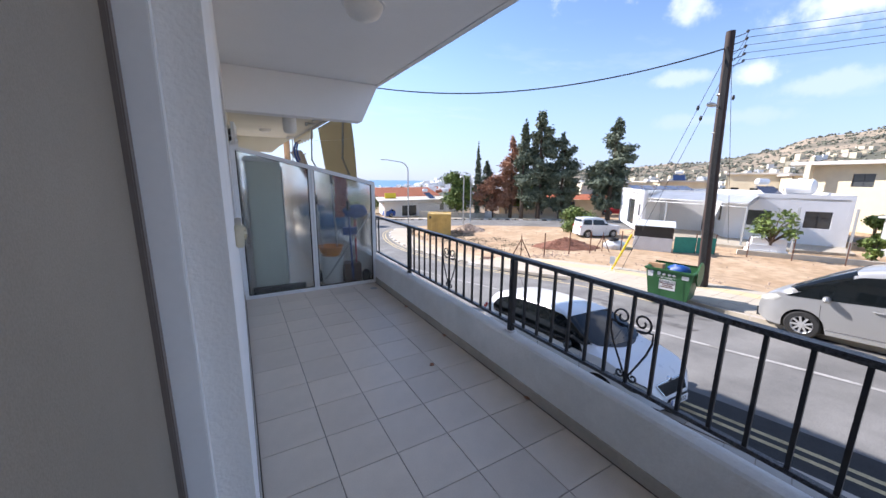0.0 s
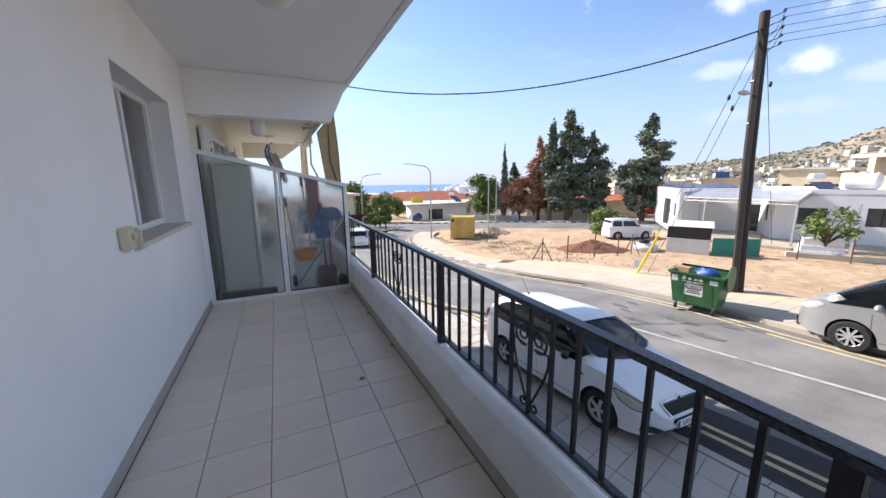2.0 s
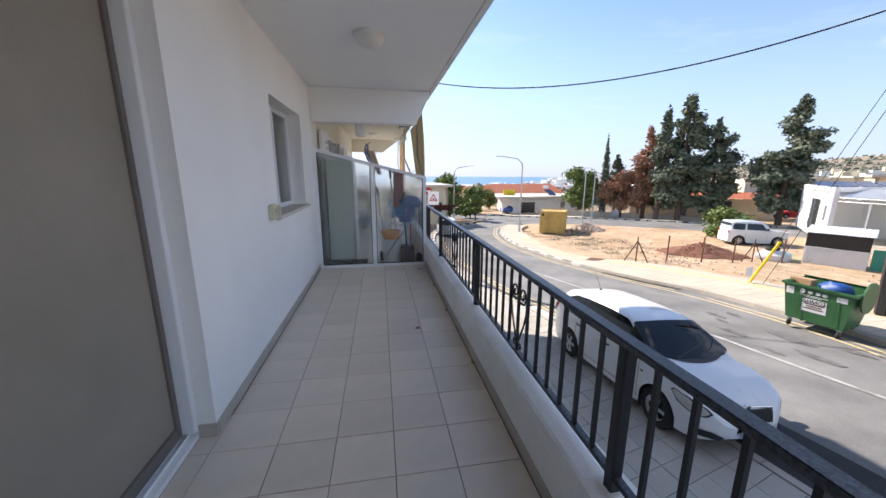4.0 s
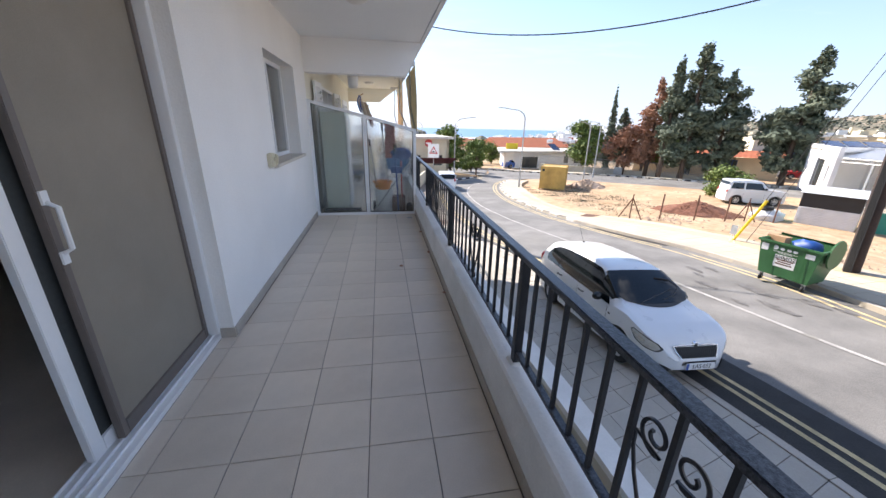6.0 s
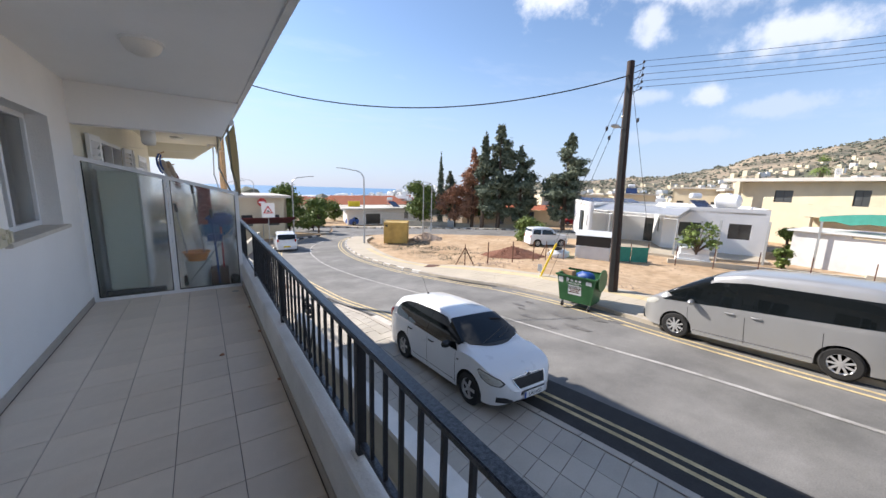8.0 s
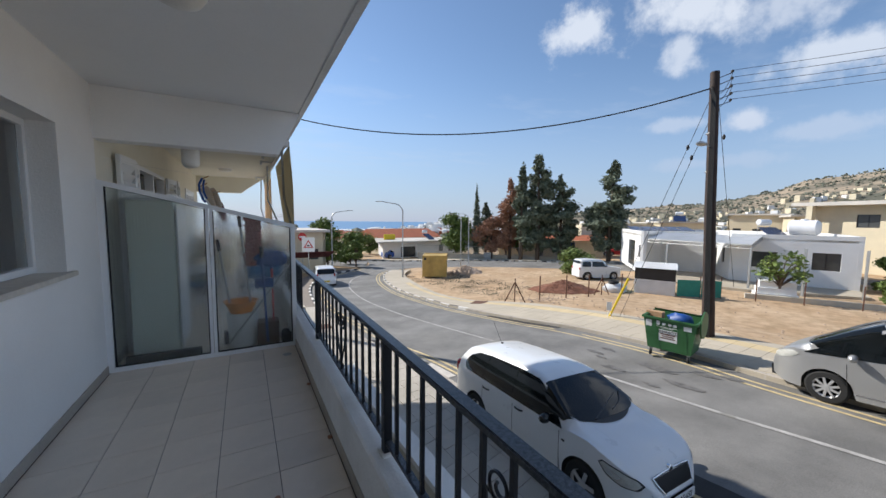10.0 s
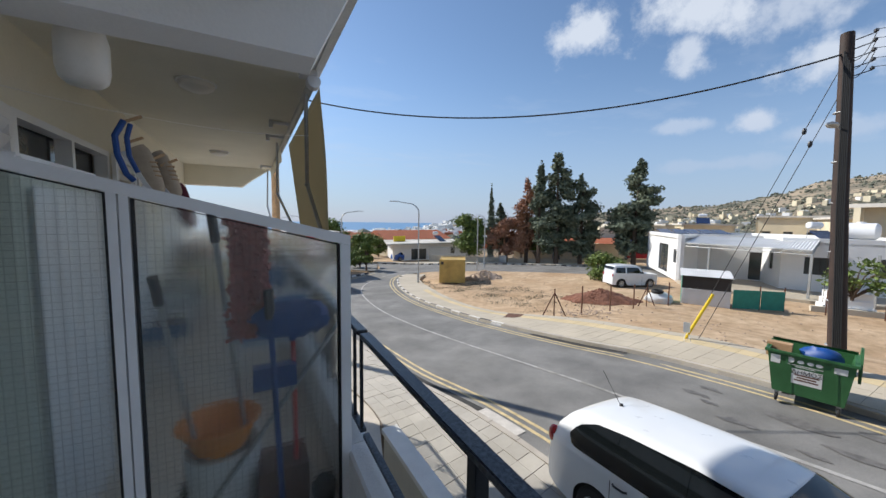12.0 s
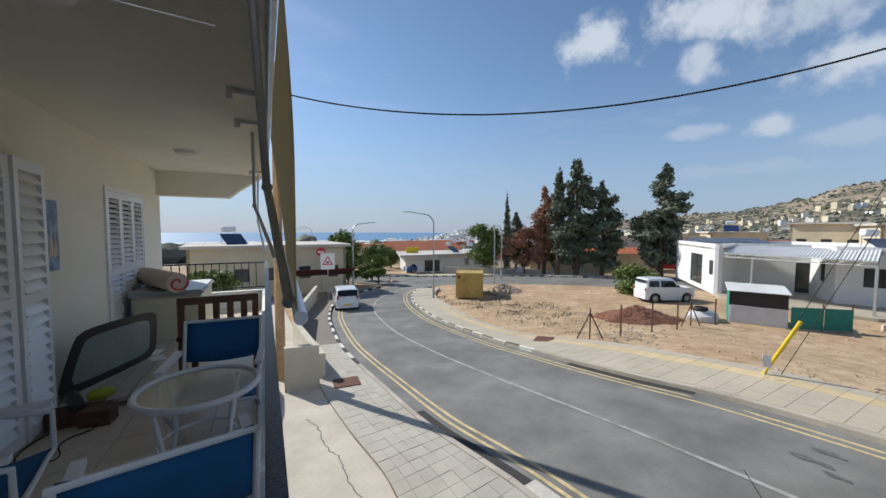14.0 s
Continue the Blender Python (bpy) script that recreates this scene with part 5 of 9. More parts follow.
# the silver people carrier
ML = 4.7
m_windows = [[(0.3, 1.12), (1.12, 1.1), (1.12, 1.55), (0.42, 1.55)], [(1.22, 1.1), (2.30, 1.06), (2.32, 1.58), (1.24, 1.58)], [(2.46, 1.05), (3.46, 1.0), (3.36, 1.24), (3.0, 1.50), (2.48, 1.575)], [(3.52, 1.0), (3.98, 0.985), (3.72, 1.13), (3.50, 1.20)]]
m_surround = [(0.26, 1.1), (1.2, 1.07), (2.4, 1.03), (4.12, 0.96), (3.72, 1.17), (3.38, 1.37), (3.02, 1.555), (2.4, 1.62), (1.2, 1.60), (0.38, 1.58)]
mpv, my, mh, m_patch, m_top = car("parked_people_carrier", "silver people carrier parked along the far kerb", (0, 0, 0), 0, ML, 1.72, 1.85, (0.92, 3.80),
    [(0, 0.6), (0.03, 1.15), (0.12, 1.5), (0.28, 1.72), (0.6, 1.8), (1.5, 1.835), (2.5, 1.81), (3.05, 1.69), (3.5, 1.47), (4.05, 1.15), (4.25, 1.04), (4.45, 0.95), (4.58, 0.84), (4.66, 0.68), (4.7, 0.45)],
    m_windows, M["carsilver"], belt=1.0, wheel_r=0.32, screen=((4.16, 1.1), (3.12, 1.66)), rear=((0.06, 1.2), (0.2, 1.6)), roof_in=0.2, surround=m_surround, spokes=9)
mpv.matrix_basis = pose(11.80, -1.40, gz(11.2, -1.4) + 0.01) @ pose(0, 0, 0, 0, 0, 90) @ pose(0, 0, 0, 0, 4.2, 0)
car_trim(mpv, my, mh, ML, 1.72, None, (0.06, 1.2, 0.05, 0.25), (1.18, 2.4, 3.52), None, mirror=(3.42, 0.99), handles=((2.2, 0.9), (2.68, 0.9)), dark_mirror=False)
for s in (1, -1):
    m_patch("headlight", [(4.18, 0.90), (4.30, 0.80), (4.52, 0.74), (4.62, 0.76), (4.60, 0.83), (4.45, 0.91), (4.28, 0.955)], s, 0.006, M["lampglass"], "clear headlamp glass", 16, 5, swell=0.012)
    m_patch("sill_trim", [(1.3, 0.30), (3.42, 0.30), (3.42, 0.325), (1.3, 0.325)], s, 0.006, M["chrome"], "bright sill strip", 20, 1)
bm = bmesh.new()
box(bm, 4.55, 4.705, -0.55, 0.55, 0.28, 0.5)
part("air_intake", bm, M["dark"], mpv)

# white hatchback down the road, seen from behind
hb, hy, hh, _, _ = car("parked_hatchback", "white hatchback standing at the near kerb of the bend", (6.45, 28.2, gz(6.45, 30)), 84, 3.75, 1.66, 1.5, (0.62, 3.05),
    [(0, 0.5), (0.02, 0.95), (0.1, 1.1), (0.38, 1.42), (0.8, 1.5), (1.8, 1.5), (2.2, 1.42), (2.85, 1.0), (3.5, 0.85), (3.7, 0.65), (3.75, 0.5)],
    [[(0.5, 0.98), (1.45, 0.96), (1.5, 1.36), (0.7, 1.36)], [(1.55, 0.96), (2.6, 0.94), (2.15, 1.33), (1.6, 1.37)]],
    M["carwhite"], belt=0.94, wheel_r=0.29, screen=((2.82, 1.0), (2.25, 1.4)), rear=((0.06, 1.02), (0.34, 1.4)), detail=False)
car_trim(hb, hy, hh, 3.75, 1.66, (3.5, 0.7, 0.15, 0.08), (0.08, 0.95, 0.09, 0.14), (1.5,), None, mirror=(2.4, 0.98), dark_mirror=False)
bm = bmesh.new()
box(bm, -0.015, 0.02, -0.26, 0.26, 0.42, 0.53)
part("number_plate", bm, M["yellow"], hb, "yellow rear number plate")

# jeep on the plot
jp, jy, jh, _, _ = car("parked_jeep", "white short four-wheel-drive parked on the sandy plot", (25.1, 20.25, gz(26, 20)), -21.7, 3.75, 1.66, 1.68, (0.62, 2.95),
    [(0, 0.8), (0.02, 1.3), (0.1, 1.6), (0.25, 1.67), (1.2, 1.7), (2.0, 1.66), (2.1, 1.6), (2.45, 1.15), (2.6, 1.1), (3.6, 1.02), (3.72, 0.85), (3.75, 0.5)],
    [[(0.18, 1.14), (0.92, 1.12), (0.92, 1.54), (0.25, 1.54)], [(1.02, 1.12), (2.2, 1.1), (1.95, 1.52), (1.02, 1.55)]],
    M["carwhite"], belt=1.08, wheel_r=0.34, screen=((2.42, 1.17), (2.08, 1.58)), rear=((0.04, 1.2), (0.09, 1.55)), roof_in=0.1, detail=False)
car_trim(jp, jy, jh, 3.75, 1.66, (3.66, 0.86, 0.08, 0.09), (0.02, 0.95, 0.04, 0.12), (0.97, 2.25), None, mirror=(2.2, 1.14))
# small white car in the driveway, mostly behind the balcony
dc, dy_, dh, _, _ = car("driveway_car", "white car standing in the driveway below the balcony", (0.4, 17.4, gz(1.5, 14.5) + 0.08), -90, 3.9, 1.66, 1.45, (0.8, 3.2),
    [(0, 0.5), (0.05, 0.95), (0.2, 1.2), (0.6, 1.42), (1.8, 1.45), (2.3, 1.3), (2.9, 0.98), (3.6, 0.84), (3.85, 0.65), (3.9, 0.5)],
    [[(0.6, 0.98), (1.4, 0.96), (1.4, 1.3), (0.7, 1.3)]], M["carwhite"], belt=0.92, wheel_r=0.3, screen=((2.85, 1.0), (2.3, 1.28)), detail=False)
# cars by the school and on the side street
for i, (px_, py_, rz_, key, nm) in enumerate(((20.3, 54.0, 10, "carblue", "blue"), (49.5, 37.5, 130, "carsilver", "dark grey"), (52.5, 36.2, 130, "carwhite", "white"), (54.5, 33.5, 130, "red", "red"), (57.0, 31.5, 130, "red", "red"))):
    k3, ky, kh, _, _ = car("distant_car", nm + " car parked far off beside the road", (px_, py_, land(px_, py_)), rz_, 4.2, 1.7, 1.45, (0.8, 3.3),
        [(0, 0.5), (0.05, 0.95), (0.5, 1.0), (1.0, 1.4), (2.0, 1.45), (2.9, 1.0), (3.9, 0.85), (4.2, 0.5)],
        [[(0.9, 0.97), (2.0, 0.96), (2.0, 1.34), (1.1, 1.32)], [(2.06, 0.96), (2.75, 0.95), (2.35, 1.26), (2.06, 1.34)]], M[key], belt=0.93, screen=((2.85, 1.02), (2.2, 1.4)), rear=((0.6, 1.06), (0.95, 1.37)), detail=False)

# ---- wheeled refuse bin ----
def refuse_bin():
    b = thing("refuse_bin", "green four-wheeled refuse bin with open lid at the kerb", "refuse bin", (11.44, 5.50, gz(11.5, 5.5) + 0.02), -78)
    # local x along its length, y towards the pavement
    bm = bmesh.new()
    lo, hi = [(-0.52, -0.40), (0.52, -0.40), (0.52, 0.36), (-0.52, 0.36)], [(-0.63, -0.50), (0.63, -0.50), (0.63, 0.44), (-0.63, 0.44)]
    t = 0.03
    v = [bm.verts.new((x, y, 0.22)) for x, y in lo] + [bm.verts.new((x, y, 1.12)) for x, y in hi]
    vi = [bm.verts.new((x * 0.93, y * 0.93, 0.26)) for x, y in lo] + [bm.verts.new((x * 0.95, y * 0.94, 1.12)) for x, y in hi]
    for i in range(4):
        j = (i + 1) % 4
        bm.faces.new((v[i], v[j], v[4 + j], v[4 + i]))
        bm.faces.new((vi[j], vi[i], vi[4 + i], vi[4 + j]))
        bm.faces.new((v[4 + i], v[4 + j], vi[4 + j], vi[4 + i]))
    bm.faces.new(v[3::-1])
    bm.faces.new(vi[:4])
    part("body", bm, M["green_bin"], b)
    bm = bmesh.new()
    for y in (-0.52, 0.45):
        box(bm, -0.67, 0.67, y - 0.02, y + 0.02, 1.07, 1.13)
    for x in (-0.65, 0.65):
        box(bm, x - 0.02, x + 0.02, -0.5, 0.43, 1.07, 1.13)
    part("rim", bm, M["green_bin"], b, bevel=0.008)
    for x in (-0.32, 0.32):
        bm = bmesh.new()
        for y0, y1, z0, z1 in ((-0.52, -0.42, 0.3, 1.06),):
            vs = [bm.verts.new(p) for p in ((x - 0.02, -0.435, 0.3), (x + 0.02, -0.435, 0.3), (x + 0.02, -0.512, 1.06), (x - 0.02, -0.512, 1.06))]
            bm.faces.new(vs)
        part("rib", bm, M["green_bin"], b)
    # round lid guides at one end and the rolled-back lid
    for x in (0.66,):
        bm = bmesh.new()
        prism(bm, [(math.cos(a) * 0.36 - 0.0, 1.02 + math.sin(a) * 0.36) for a in (math.pi * 2 * i / 26 for i in range(26))], x, x + 0.035, "x")
        part("lid_guide", bm, M["green_bin"], b, smooth=False)
    bm = bmesh.new()
    for i in range(9):
        a0, a1 = radians(-50 + i * 9), radians(-50 + (i + 1) * 9)
        vs = [bm.verts.new((x, math.cos(a) * 0.4 + 0.06, 0.98 + math.sin(a) * 0.4)) for a in (a0, a1) for x in (-0.64, 0.64)]
        bm.faces.new((vs[0], vs[1], vs[3], vs[2]))
    part("lid", bm, M["green_bin"], b, "rolled-back green lid")
    for x in (-0.45, 0.45):
        for y in (-0.33, 0.3):
            bm = bmesh.new()
            lathe(bm, [(0.0, -0.022), (0.05, -0.022), (0.085, -0.02), (0.09, 0), (0.085, 0.02), (0.05, 0.022), (0.0, 0.022)], 16, "x", (x, y, 0.075))
            wh_ = part("wheel", bm, M["rubber"], b, smooth=True)
            bm = bmesh.new()
            box(bm, x - 0.035, x + 0.035, y - 0.03, y + 0.03, 0.17, 0.225)
            box(bm, x - 0.035, x - 0.028, y - 0.02, y + 0.02, 0.07, 0.18)
            box(bm, x + 0.028, x + 0.035, y - 0.02, y + 0.02, 0.07, 0.18)
            part("castor_fork", bm, M["galv"], b)

    def front(x, z):
        return -0.40 - 0.10 * (z - 0.22) / 0.9 - 0.004
    lean = math.degrees(math.atan(0.10 / 0.9))
    for x0, x1, z0, z1 in ((-0.24, 0.2, 0.48, 0.80), (0.34, 0.52, 0.88, 1.0), (-0.60 + 0.03, -0.42, 0.84, 1.02)):
        bm = bmesh.new()
        vs = [bm.verts.new(p) for p in ((x0, front(x0, z0), z0), (x1, front(x1, z0), z0), (x1, front(x1, z1), z1), (x0, front(x0, z1), z1))]
        bm.faces.new(vs)
        part("sticker", bm, M["white"], b, "white paper sticker")
    at = lambda x, z: Matrix.Translation((x, front(x, z) - 0.004, z)) @ pose(0, 0, 0, 90 + lean, 0, 0)
    text_part("sticker_text", "ΔΗΜΟΣ", 0.12, M["dark"], b, at(-0.02, 0.735), "black lettering")
    bm = bmesh.new()
    for i, (x0, x1) in enumerate(((-0.2, 0.16), (-0.16, 0.12), (-0.2, 0.15))):
        z = 0.66 - i * 0.055
        vs = [bm.verts.new(p) for p in ((x0, front(0, z) - 0.003, z), (x1, front(0, z) - 0.003, z), (x1, front(0, z + 0.03) - 0.003, z + 0.03), (x0, front(0, z + 0.03) - 0.003, z + 0.03))]
        bm.faces.new(vs)
    part("sticker_lines", bm, M["brick"], b)
    bm = bmesh.new()
    for i, (x0, x1) in enumerate(((-0.3, 0.2), (-0.2, 0.1))):
        z = 0.87 - i * 0.03
        vs = [bm.verts.new(p) for p in ((x0, front(0, z) - 0.003, z), (x1, front(0, z) - 0.003, z), (x1, front(0, z + 0.012) - 0.003, z + 0.012), (x0, front(0, z + 0.012) - 0.003, z + 0.012))]
        bm.faces.new(vs)
    for x in (-0.12, 0.02, 0.14):
        vs = [bm.verts.new((x + math.cos(a) * 0.05, front(x, 0.96) - 0.003, 0.96 + math.sin(a) * 0.035)) for a in (2 * math.pi * j / 12 for j in range(12))]
        bm.faces.new(vs)
    vs = [bm.verts.new((-0.27 + math.cos(a) * 0.06, front(0, 0.97) - 0.003, 0.97 + math.sin(a) * 0.06)) for a in (2 * math.pi * j / 16 for j in range(16))]
    bm.faces.new(vs)
    part("moulded_mark", bm, M["white"], b, "pale printed mark")
    return b


refuse_bin()


def lumpy(bm, at, size, seed, seg=14, amp=0.25):
    blob(bm, (0, 0, 0), (1, 1, 1), seg)
    for v in bm.verts:
        n = noise.noise(v.co * 2.3 + Vector((seed, seed * 2, 0)))
        v.co *= 1 + amp * n
        v.co = Vector((v.co.x * size[0], v.co.y * size[1], v.co.z * size[2])) + Vector(at)


bm = bmesh.new()
lumpy(bm, (11.45, 5.35, gz(11.45, 5.4) + 1.08), (0.2, 0.33, 0.17), 3.0)
solid("rubbish_bag", bm, M["blueplas"], "shiny blue rubbish bag in the green bin", "rubbish bag", smooth=True)
bm = bmesh.new()
box(bm, -0.15, 0.15, -0.2, 0.2, 0, 0.3, rot=pose(11.35, 5.98, gz(11.4, 6) + 0.93, 0, 4, 12))
solid("cardboard_box", bm, M["cardboard"], "brown cardboard box in the green bin", "box")

# ---- utility pole with its wires ----
POLE = Vector((13.95, 5.85, 0))
pz = gz(13.95, 5.85)
up_ = thing("utility_pole", "dark creosoted timber utility pole beside the far pavement", "utility pole", (0, 0, 0))
bm = bmesh.new()
tube(bm, [(13.60, 5.56, pz - 0.3), (13.78, 5.86, 2.0), (13.93, 6.06, 6.08)], 0.175, 14, r1=0.125)
part("pole", bm, M["woodpole"], up_, smooth=True)
for i in range(5):
    bm = bmesh.new()
    tube(bm, [(13.42 - 0.01 * i, 5.48 + 0.03 * i, pz), (13.60, 5.74 + 0.03 * i, 1.8), (13.76, 5.92 + 0.03 * i, 5.3 + 0.08 * i)], 0.016, 5)
    part("service_cable", bm, M["rubber"], up_)
bm = bmesh.new()
for z in (-1.5, -0.4, 0.8, 2.0, 3.0, 4.2):
    bm = bmesh.new()
    lathe(bm, [(0.165, -0.012), (0.17, 0), (0.165, 0.012)], 16, "z", (13.68 + (z + 2) * 0.034, 5.66 + (z + 2) * 0.055, z))
    part("band", bm, M["galv"], up_)
bm = bmesh.new()
tube(bm, [(13.83, 5.94, 3.72), (13.55, 5.98, 3.82), (13.3, 6.0, 3.83)], 0.022, 6)
part("lamp_arm", bm, M["galv"], up_)
bm = bmesh.new()
blob(bm, (13.28, 6.0, 3.82), (0.24, 0.11, 0.07), 14)
part("lamp_head", bm, M["galv"], up_, "small grey street lamp head", smooth=True)
wire_pts = []
for i, z in enumerate((5.86, 5.66, 5.44, 5.22, 5.02)):
    yy = 6.03
    ins = bmesh.new()
    tube(ins, [(13.9, yy - 0.12, z), (13.95, yy - 0.42, z + 0.06)], 0.013, 5)
    lathe(ins, [(0.02, -0.03), (0.042, -0.01), (0.042, 0.03), (0.02, 0.05)], 10, "z", (13.95, yy - 0.42, z + 0.09))
    wire_pts.append((13.95, yy - 0.45, z + 0.12))
    part("insulator", ins, M["dark"], up_)


def cable(name, a, b, sag, r, label, seg=28, mat_="rubber"):
    a, b = Vector(a), Vector(b)
    bm = bmesh.new()
    tube(bm, [a.lerp(b, i / seg) - Vector((0, 0, sag * 4 * (i / seg) * (1 - i / seg))) for i in range(seg + 1)], r, 5)
    return solid(name, bm, M[mat_], label, "cable")


cable("overhead_cable", (13.87, 6.05, 5.6), (2.2, 16.7, 5.75), 1.15, 0.022, "thick black overhead cable between the poles")
for i, p in enumerate(wire_pts):
    cable("overhead_wire", p, (40 + i * 1.2, -24 + i, 11.5 + i * 0.25), 1.0, 0.007, "thin overhead wire running uphill", 20)
for i, p in enumerate(wire_pts[:3]):
    cable("slack_wire", (13.9, 6.05, 5.55 - i * 0.2), p, 0.35, 0.008, "drooping tail of a wire on the pole", 10)
# guy wires to the yellow guards
GUYS = (((13.87, 6.05, 5.42), (13.58, 9.0, -2.42), (13.80, 6.63, 3.87)), ((13.85, 6.03, 4.75), (13.82, 8.74, -2.42), (13.79, 6.495, 3.52)), ((14.0, 5.95, 5.3), (20.5, 7.6, -1.5), (14.95, 6.12, 4.25)))
for top_, foot_, ins_ in GUYS:
    cable("guy_wire", top_, foot_, 0.0, 0.009, "dark guy wire of the utility pole", 4)
    bm = bmesh.new()
    blob(bm, ins_, (0.05, 0.05, 0.09), 8)
    solid("guy_insulator", bm, M["dark"], "dark insulator on a guy wire", "insulator", smooth=True)
bm = bmesh.new()
tube(bm, [(13.57, 9.02, -2.45), (13.63, 8.30, -0.72)], 0.045, 10)
solid("guy_guard", bm, M["yellow"], "bright yellow plastic guard tube on a guy wire", "guard tube", smooth=True)
sg = thing("small_notice", "small white notice on a thin stand beside the yellow guard", "sign", (13.28, 8.80, gz(13.28, 8.80) + 0.12), -60)
bm = bmesh.new()
box(bm, -0.09, 0.09, -0.006, 0.006, 0.3, 0.62)
part("board", bm, M["white"], sg)
bm = bmesh.new()
tube(bm, [(-0.02, 0, 0.3), (-0.05, 0.06, 0)], 0.01, 5)
tube(bm, [(0.02, 0, 0.3), (0.14, -0.1, 0)], 0.008, 5)
part("stand", bm, M["white"], sg)

# wooden pole at the block's far end
bm = bmesh.new()
zw = gz(1.95, 16.7)
tube(bm, [(1.95, 16.7, zw - 0.2), (1.95, 16.7, 6.6)], 0.15, 12, r1=0.11)
solid("timber_pole", bm, M["plywood"], "brown timber pole standing at the forecourt's end", "utility pole", smooth=True)


# ---- street lamps ----
def street_lamp(x, y, h, arm, rz, zb=None, label="tall grey street lamp with a curved arm"):
    z = land(x, y) + (0.12 if zb is None else zb)
    s = thing("street_lamp", label, "street lamp", (x, y, z), rz)
    bm = bmesh.new()
    pts = [(0, 0, 0.5), (0, 0, h * 0.86)]
    for i in range(1, 9):
        a = radians(90 * i / 8)
        pts.append((arm * 0.45 * (1 - math.cos(a)), 0, h * 0.86 + h * 0.115 * math.sin(a)))
    pts.append((arm, 0, h * 1.0))
    tube(bm, pts, 0.06, 8, r1=0.035)
    part("pole", bm, M["galv"], s, smooth=True)
    bm = bmesh.new()
    lathe(bm, [(0.09, 0), (0.09, 0.9), (0.06, 1.0)], 12)
    part("base", bm, M["galv"], s, smooth=True)
    bm = bmesh.new()
    box(bm, arm - 0.05, arm + 0.5, -0.1, 0.1, h * 1.0 - 0.03, h * 1.0 + 0.03)
    part("head", bm, M["galv"], s, bevel=0.02)
    return s


street_lamp(13.35, 29.4, 6.75, 1.9, 150)
street_lamp(8.9, 37.6, 6.3, 2.2, 25)
street_lamp(22.8, 34.6, 6.0, 0.8, 170, label="grey street lamp beyond the plot")
street_lamp(25.6, 37.2, 6.2, 0.7, 170, label="grey street lamp beyond the plot")
street_lamp(9.87, 78, 7.5, 2.2, 160, label="far street lamp down the hill")
street_lamp(4.5, 62, 6.5, 2.2, 20, label="far street lamp down the hill")


# ---- buildings ----
def wall_run(bm, p0, p1, z0, z1, openings=(), thick=0.25):
    """A wall from p0 to p1 with its outer face to the right of that way; openings: (along0, along1, low, high)."""
    d = Vector((p1[0] - p0[0], p1[1] - p0[1]))
    ln = d.length
    d.normalize()
    m_ = Matrix(((d.x, -d.y, 0, p0[0]), (d.y, d.x, 0, p0[1]), (0, 0, 1, 0), (0, 0, 0, 1)))
    at = 0.0
    for a, b, lo, hi in sorted(openings):
        if a > at:
            box(bm, at, a, 0, thick, z0, z1, rot=m_)
        box(bm, a, b, 0, thick, z0, lo, rot=m_)
        box(bm, a, b, 0, thick, hi, z1, rot=m_)
        at = b
    box(bm, at, ln, 0, thick, z0, z1, rot=m_)
    bmesh.ops.remove_doubles(bm, verts=bm.verts[:], dist=0.0002)
    return m_


def walls(parent, key, runs, label=""):
    """One wall mesh for each run; gives back the first one's matrix."""
    first = None
    for r in runs:
        bm = bmesh.new()
        m_ = wall_run(bm, *r)
        first = first or m_
        part("wall", bm, M[key], parent, label)
    return first


def window_in(parent, m_, a, b, lo, hi, frame="dark", bars=(0.5,), name="window", depth=0.08, label=""):
    bm = bmesh.new()
    t = 0.05
    for c in ((a, b, lo, lo + t), (a, b, hi - t, hi), (a, a + t, lo + t, hi - t), (b - t, b, lo + t, hi - t)):
        box(bm, c[0], c[1], depth, depth + 0.05, c[2], c[3], rot=m_)
    for f in bars:
        x = a + (b - a) * f
        box(bm, x - 0.025, x + 0.025, depth, depth + 0.05, lo + t, hi - t, rot=m_)
    wn = part(name, bm, M[frame], parent, label)
    bm = bmesh.new()
    box(bm, a + t * 0.5, b - t * 0.5, depth + 0.02, depth + 0.03, lo + t * 0.5, hi - t * 0.5, rot=m_)
    part("pane", bm, M["win"], wn, "dark reflecting glass")
    return wn


# the white bungalow across the plot
HB, HT = -3.35, 0.55
A_, C_ = (31.8, 18.6), (37.2, 6.85)
F_, I2_, I1_, FARL = (34.63, 13.3), (37.3, 15.27), (35.74, 19.2), (40.6, 26.6)
BK1, BK2 = (48.0, 20.0), (45.5, 10.3)
house = thing("bungalow", "white flat-roofed bungalow with dark window frames facing the sandy plot", "house")
bm = bmesh.new()
wall_run(bm, F_, C_, HB, HT, [(1.20, 2.74, -1.95, -0.76), (4.56, 5.97, -1.9, -0.67)])
part("wall", bm, M["white"], house, "white rendered wall")
bm = bmesh.new()
m_f = wall_run(bmesh.new(), F_, C_, 0, 1)
bm = bmesh.new()
m_s = wall_run(bm, I2_, F_, HB, HT, [(1.3, 2.0, -1.9, -0.55)])
part("wall", bm, M["white"], house, "white rendered wall")
bm = bmesh.new()
m_b = wall_run(bm, I1_, I2_, HB, HT, [(3.45, 4.2, -3.05, -0.8)])
part("wall", bm, M["white"], house, "white rendered wall")
bm = bmesh.new()
wall_run(bm, A_, I1_, HB, HT)
part("wall", bm, M["white"], house, "white rendered wall")
bm = bmesh.new()
m_l = wall_run(bm, FARL, A_, HB, HT, [(12.0 - 6.9, 12.0 - 3.7, -3.0, -0.45), (12.0 - 2.05, 12.0 - 1.15, -1.9, -0.75)])
part("wall", bm, M["white"], house, "white rendered wall")
bm = bmesh.new()
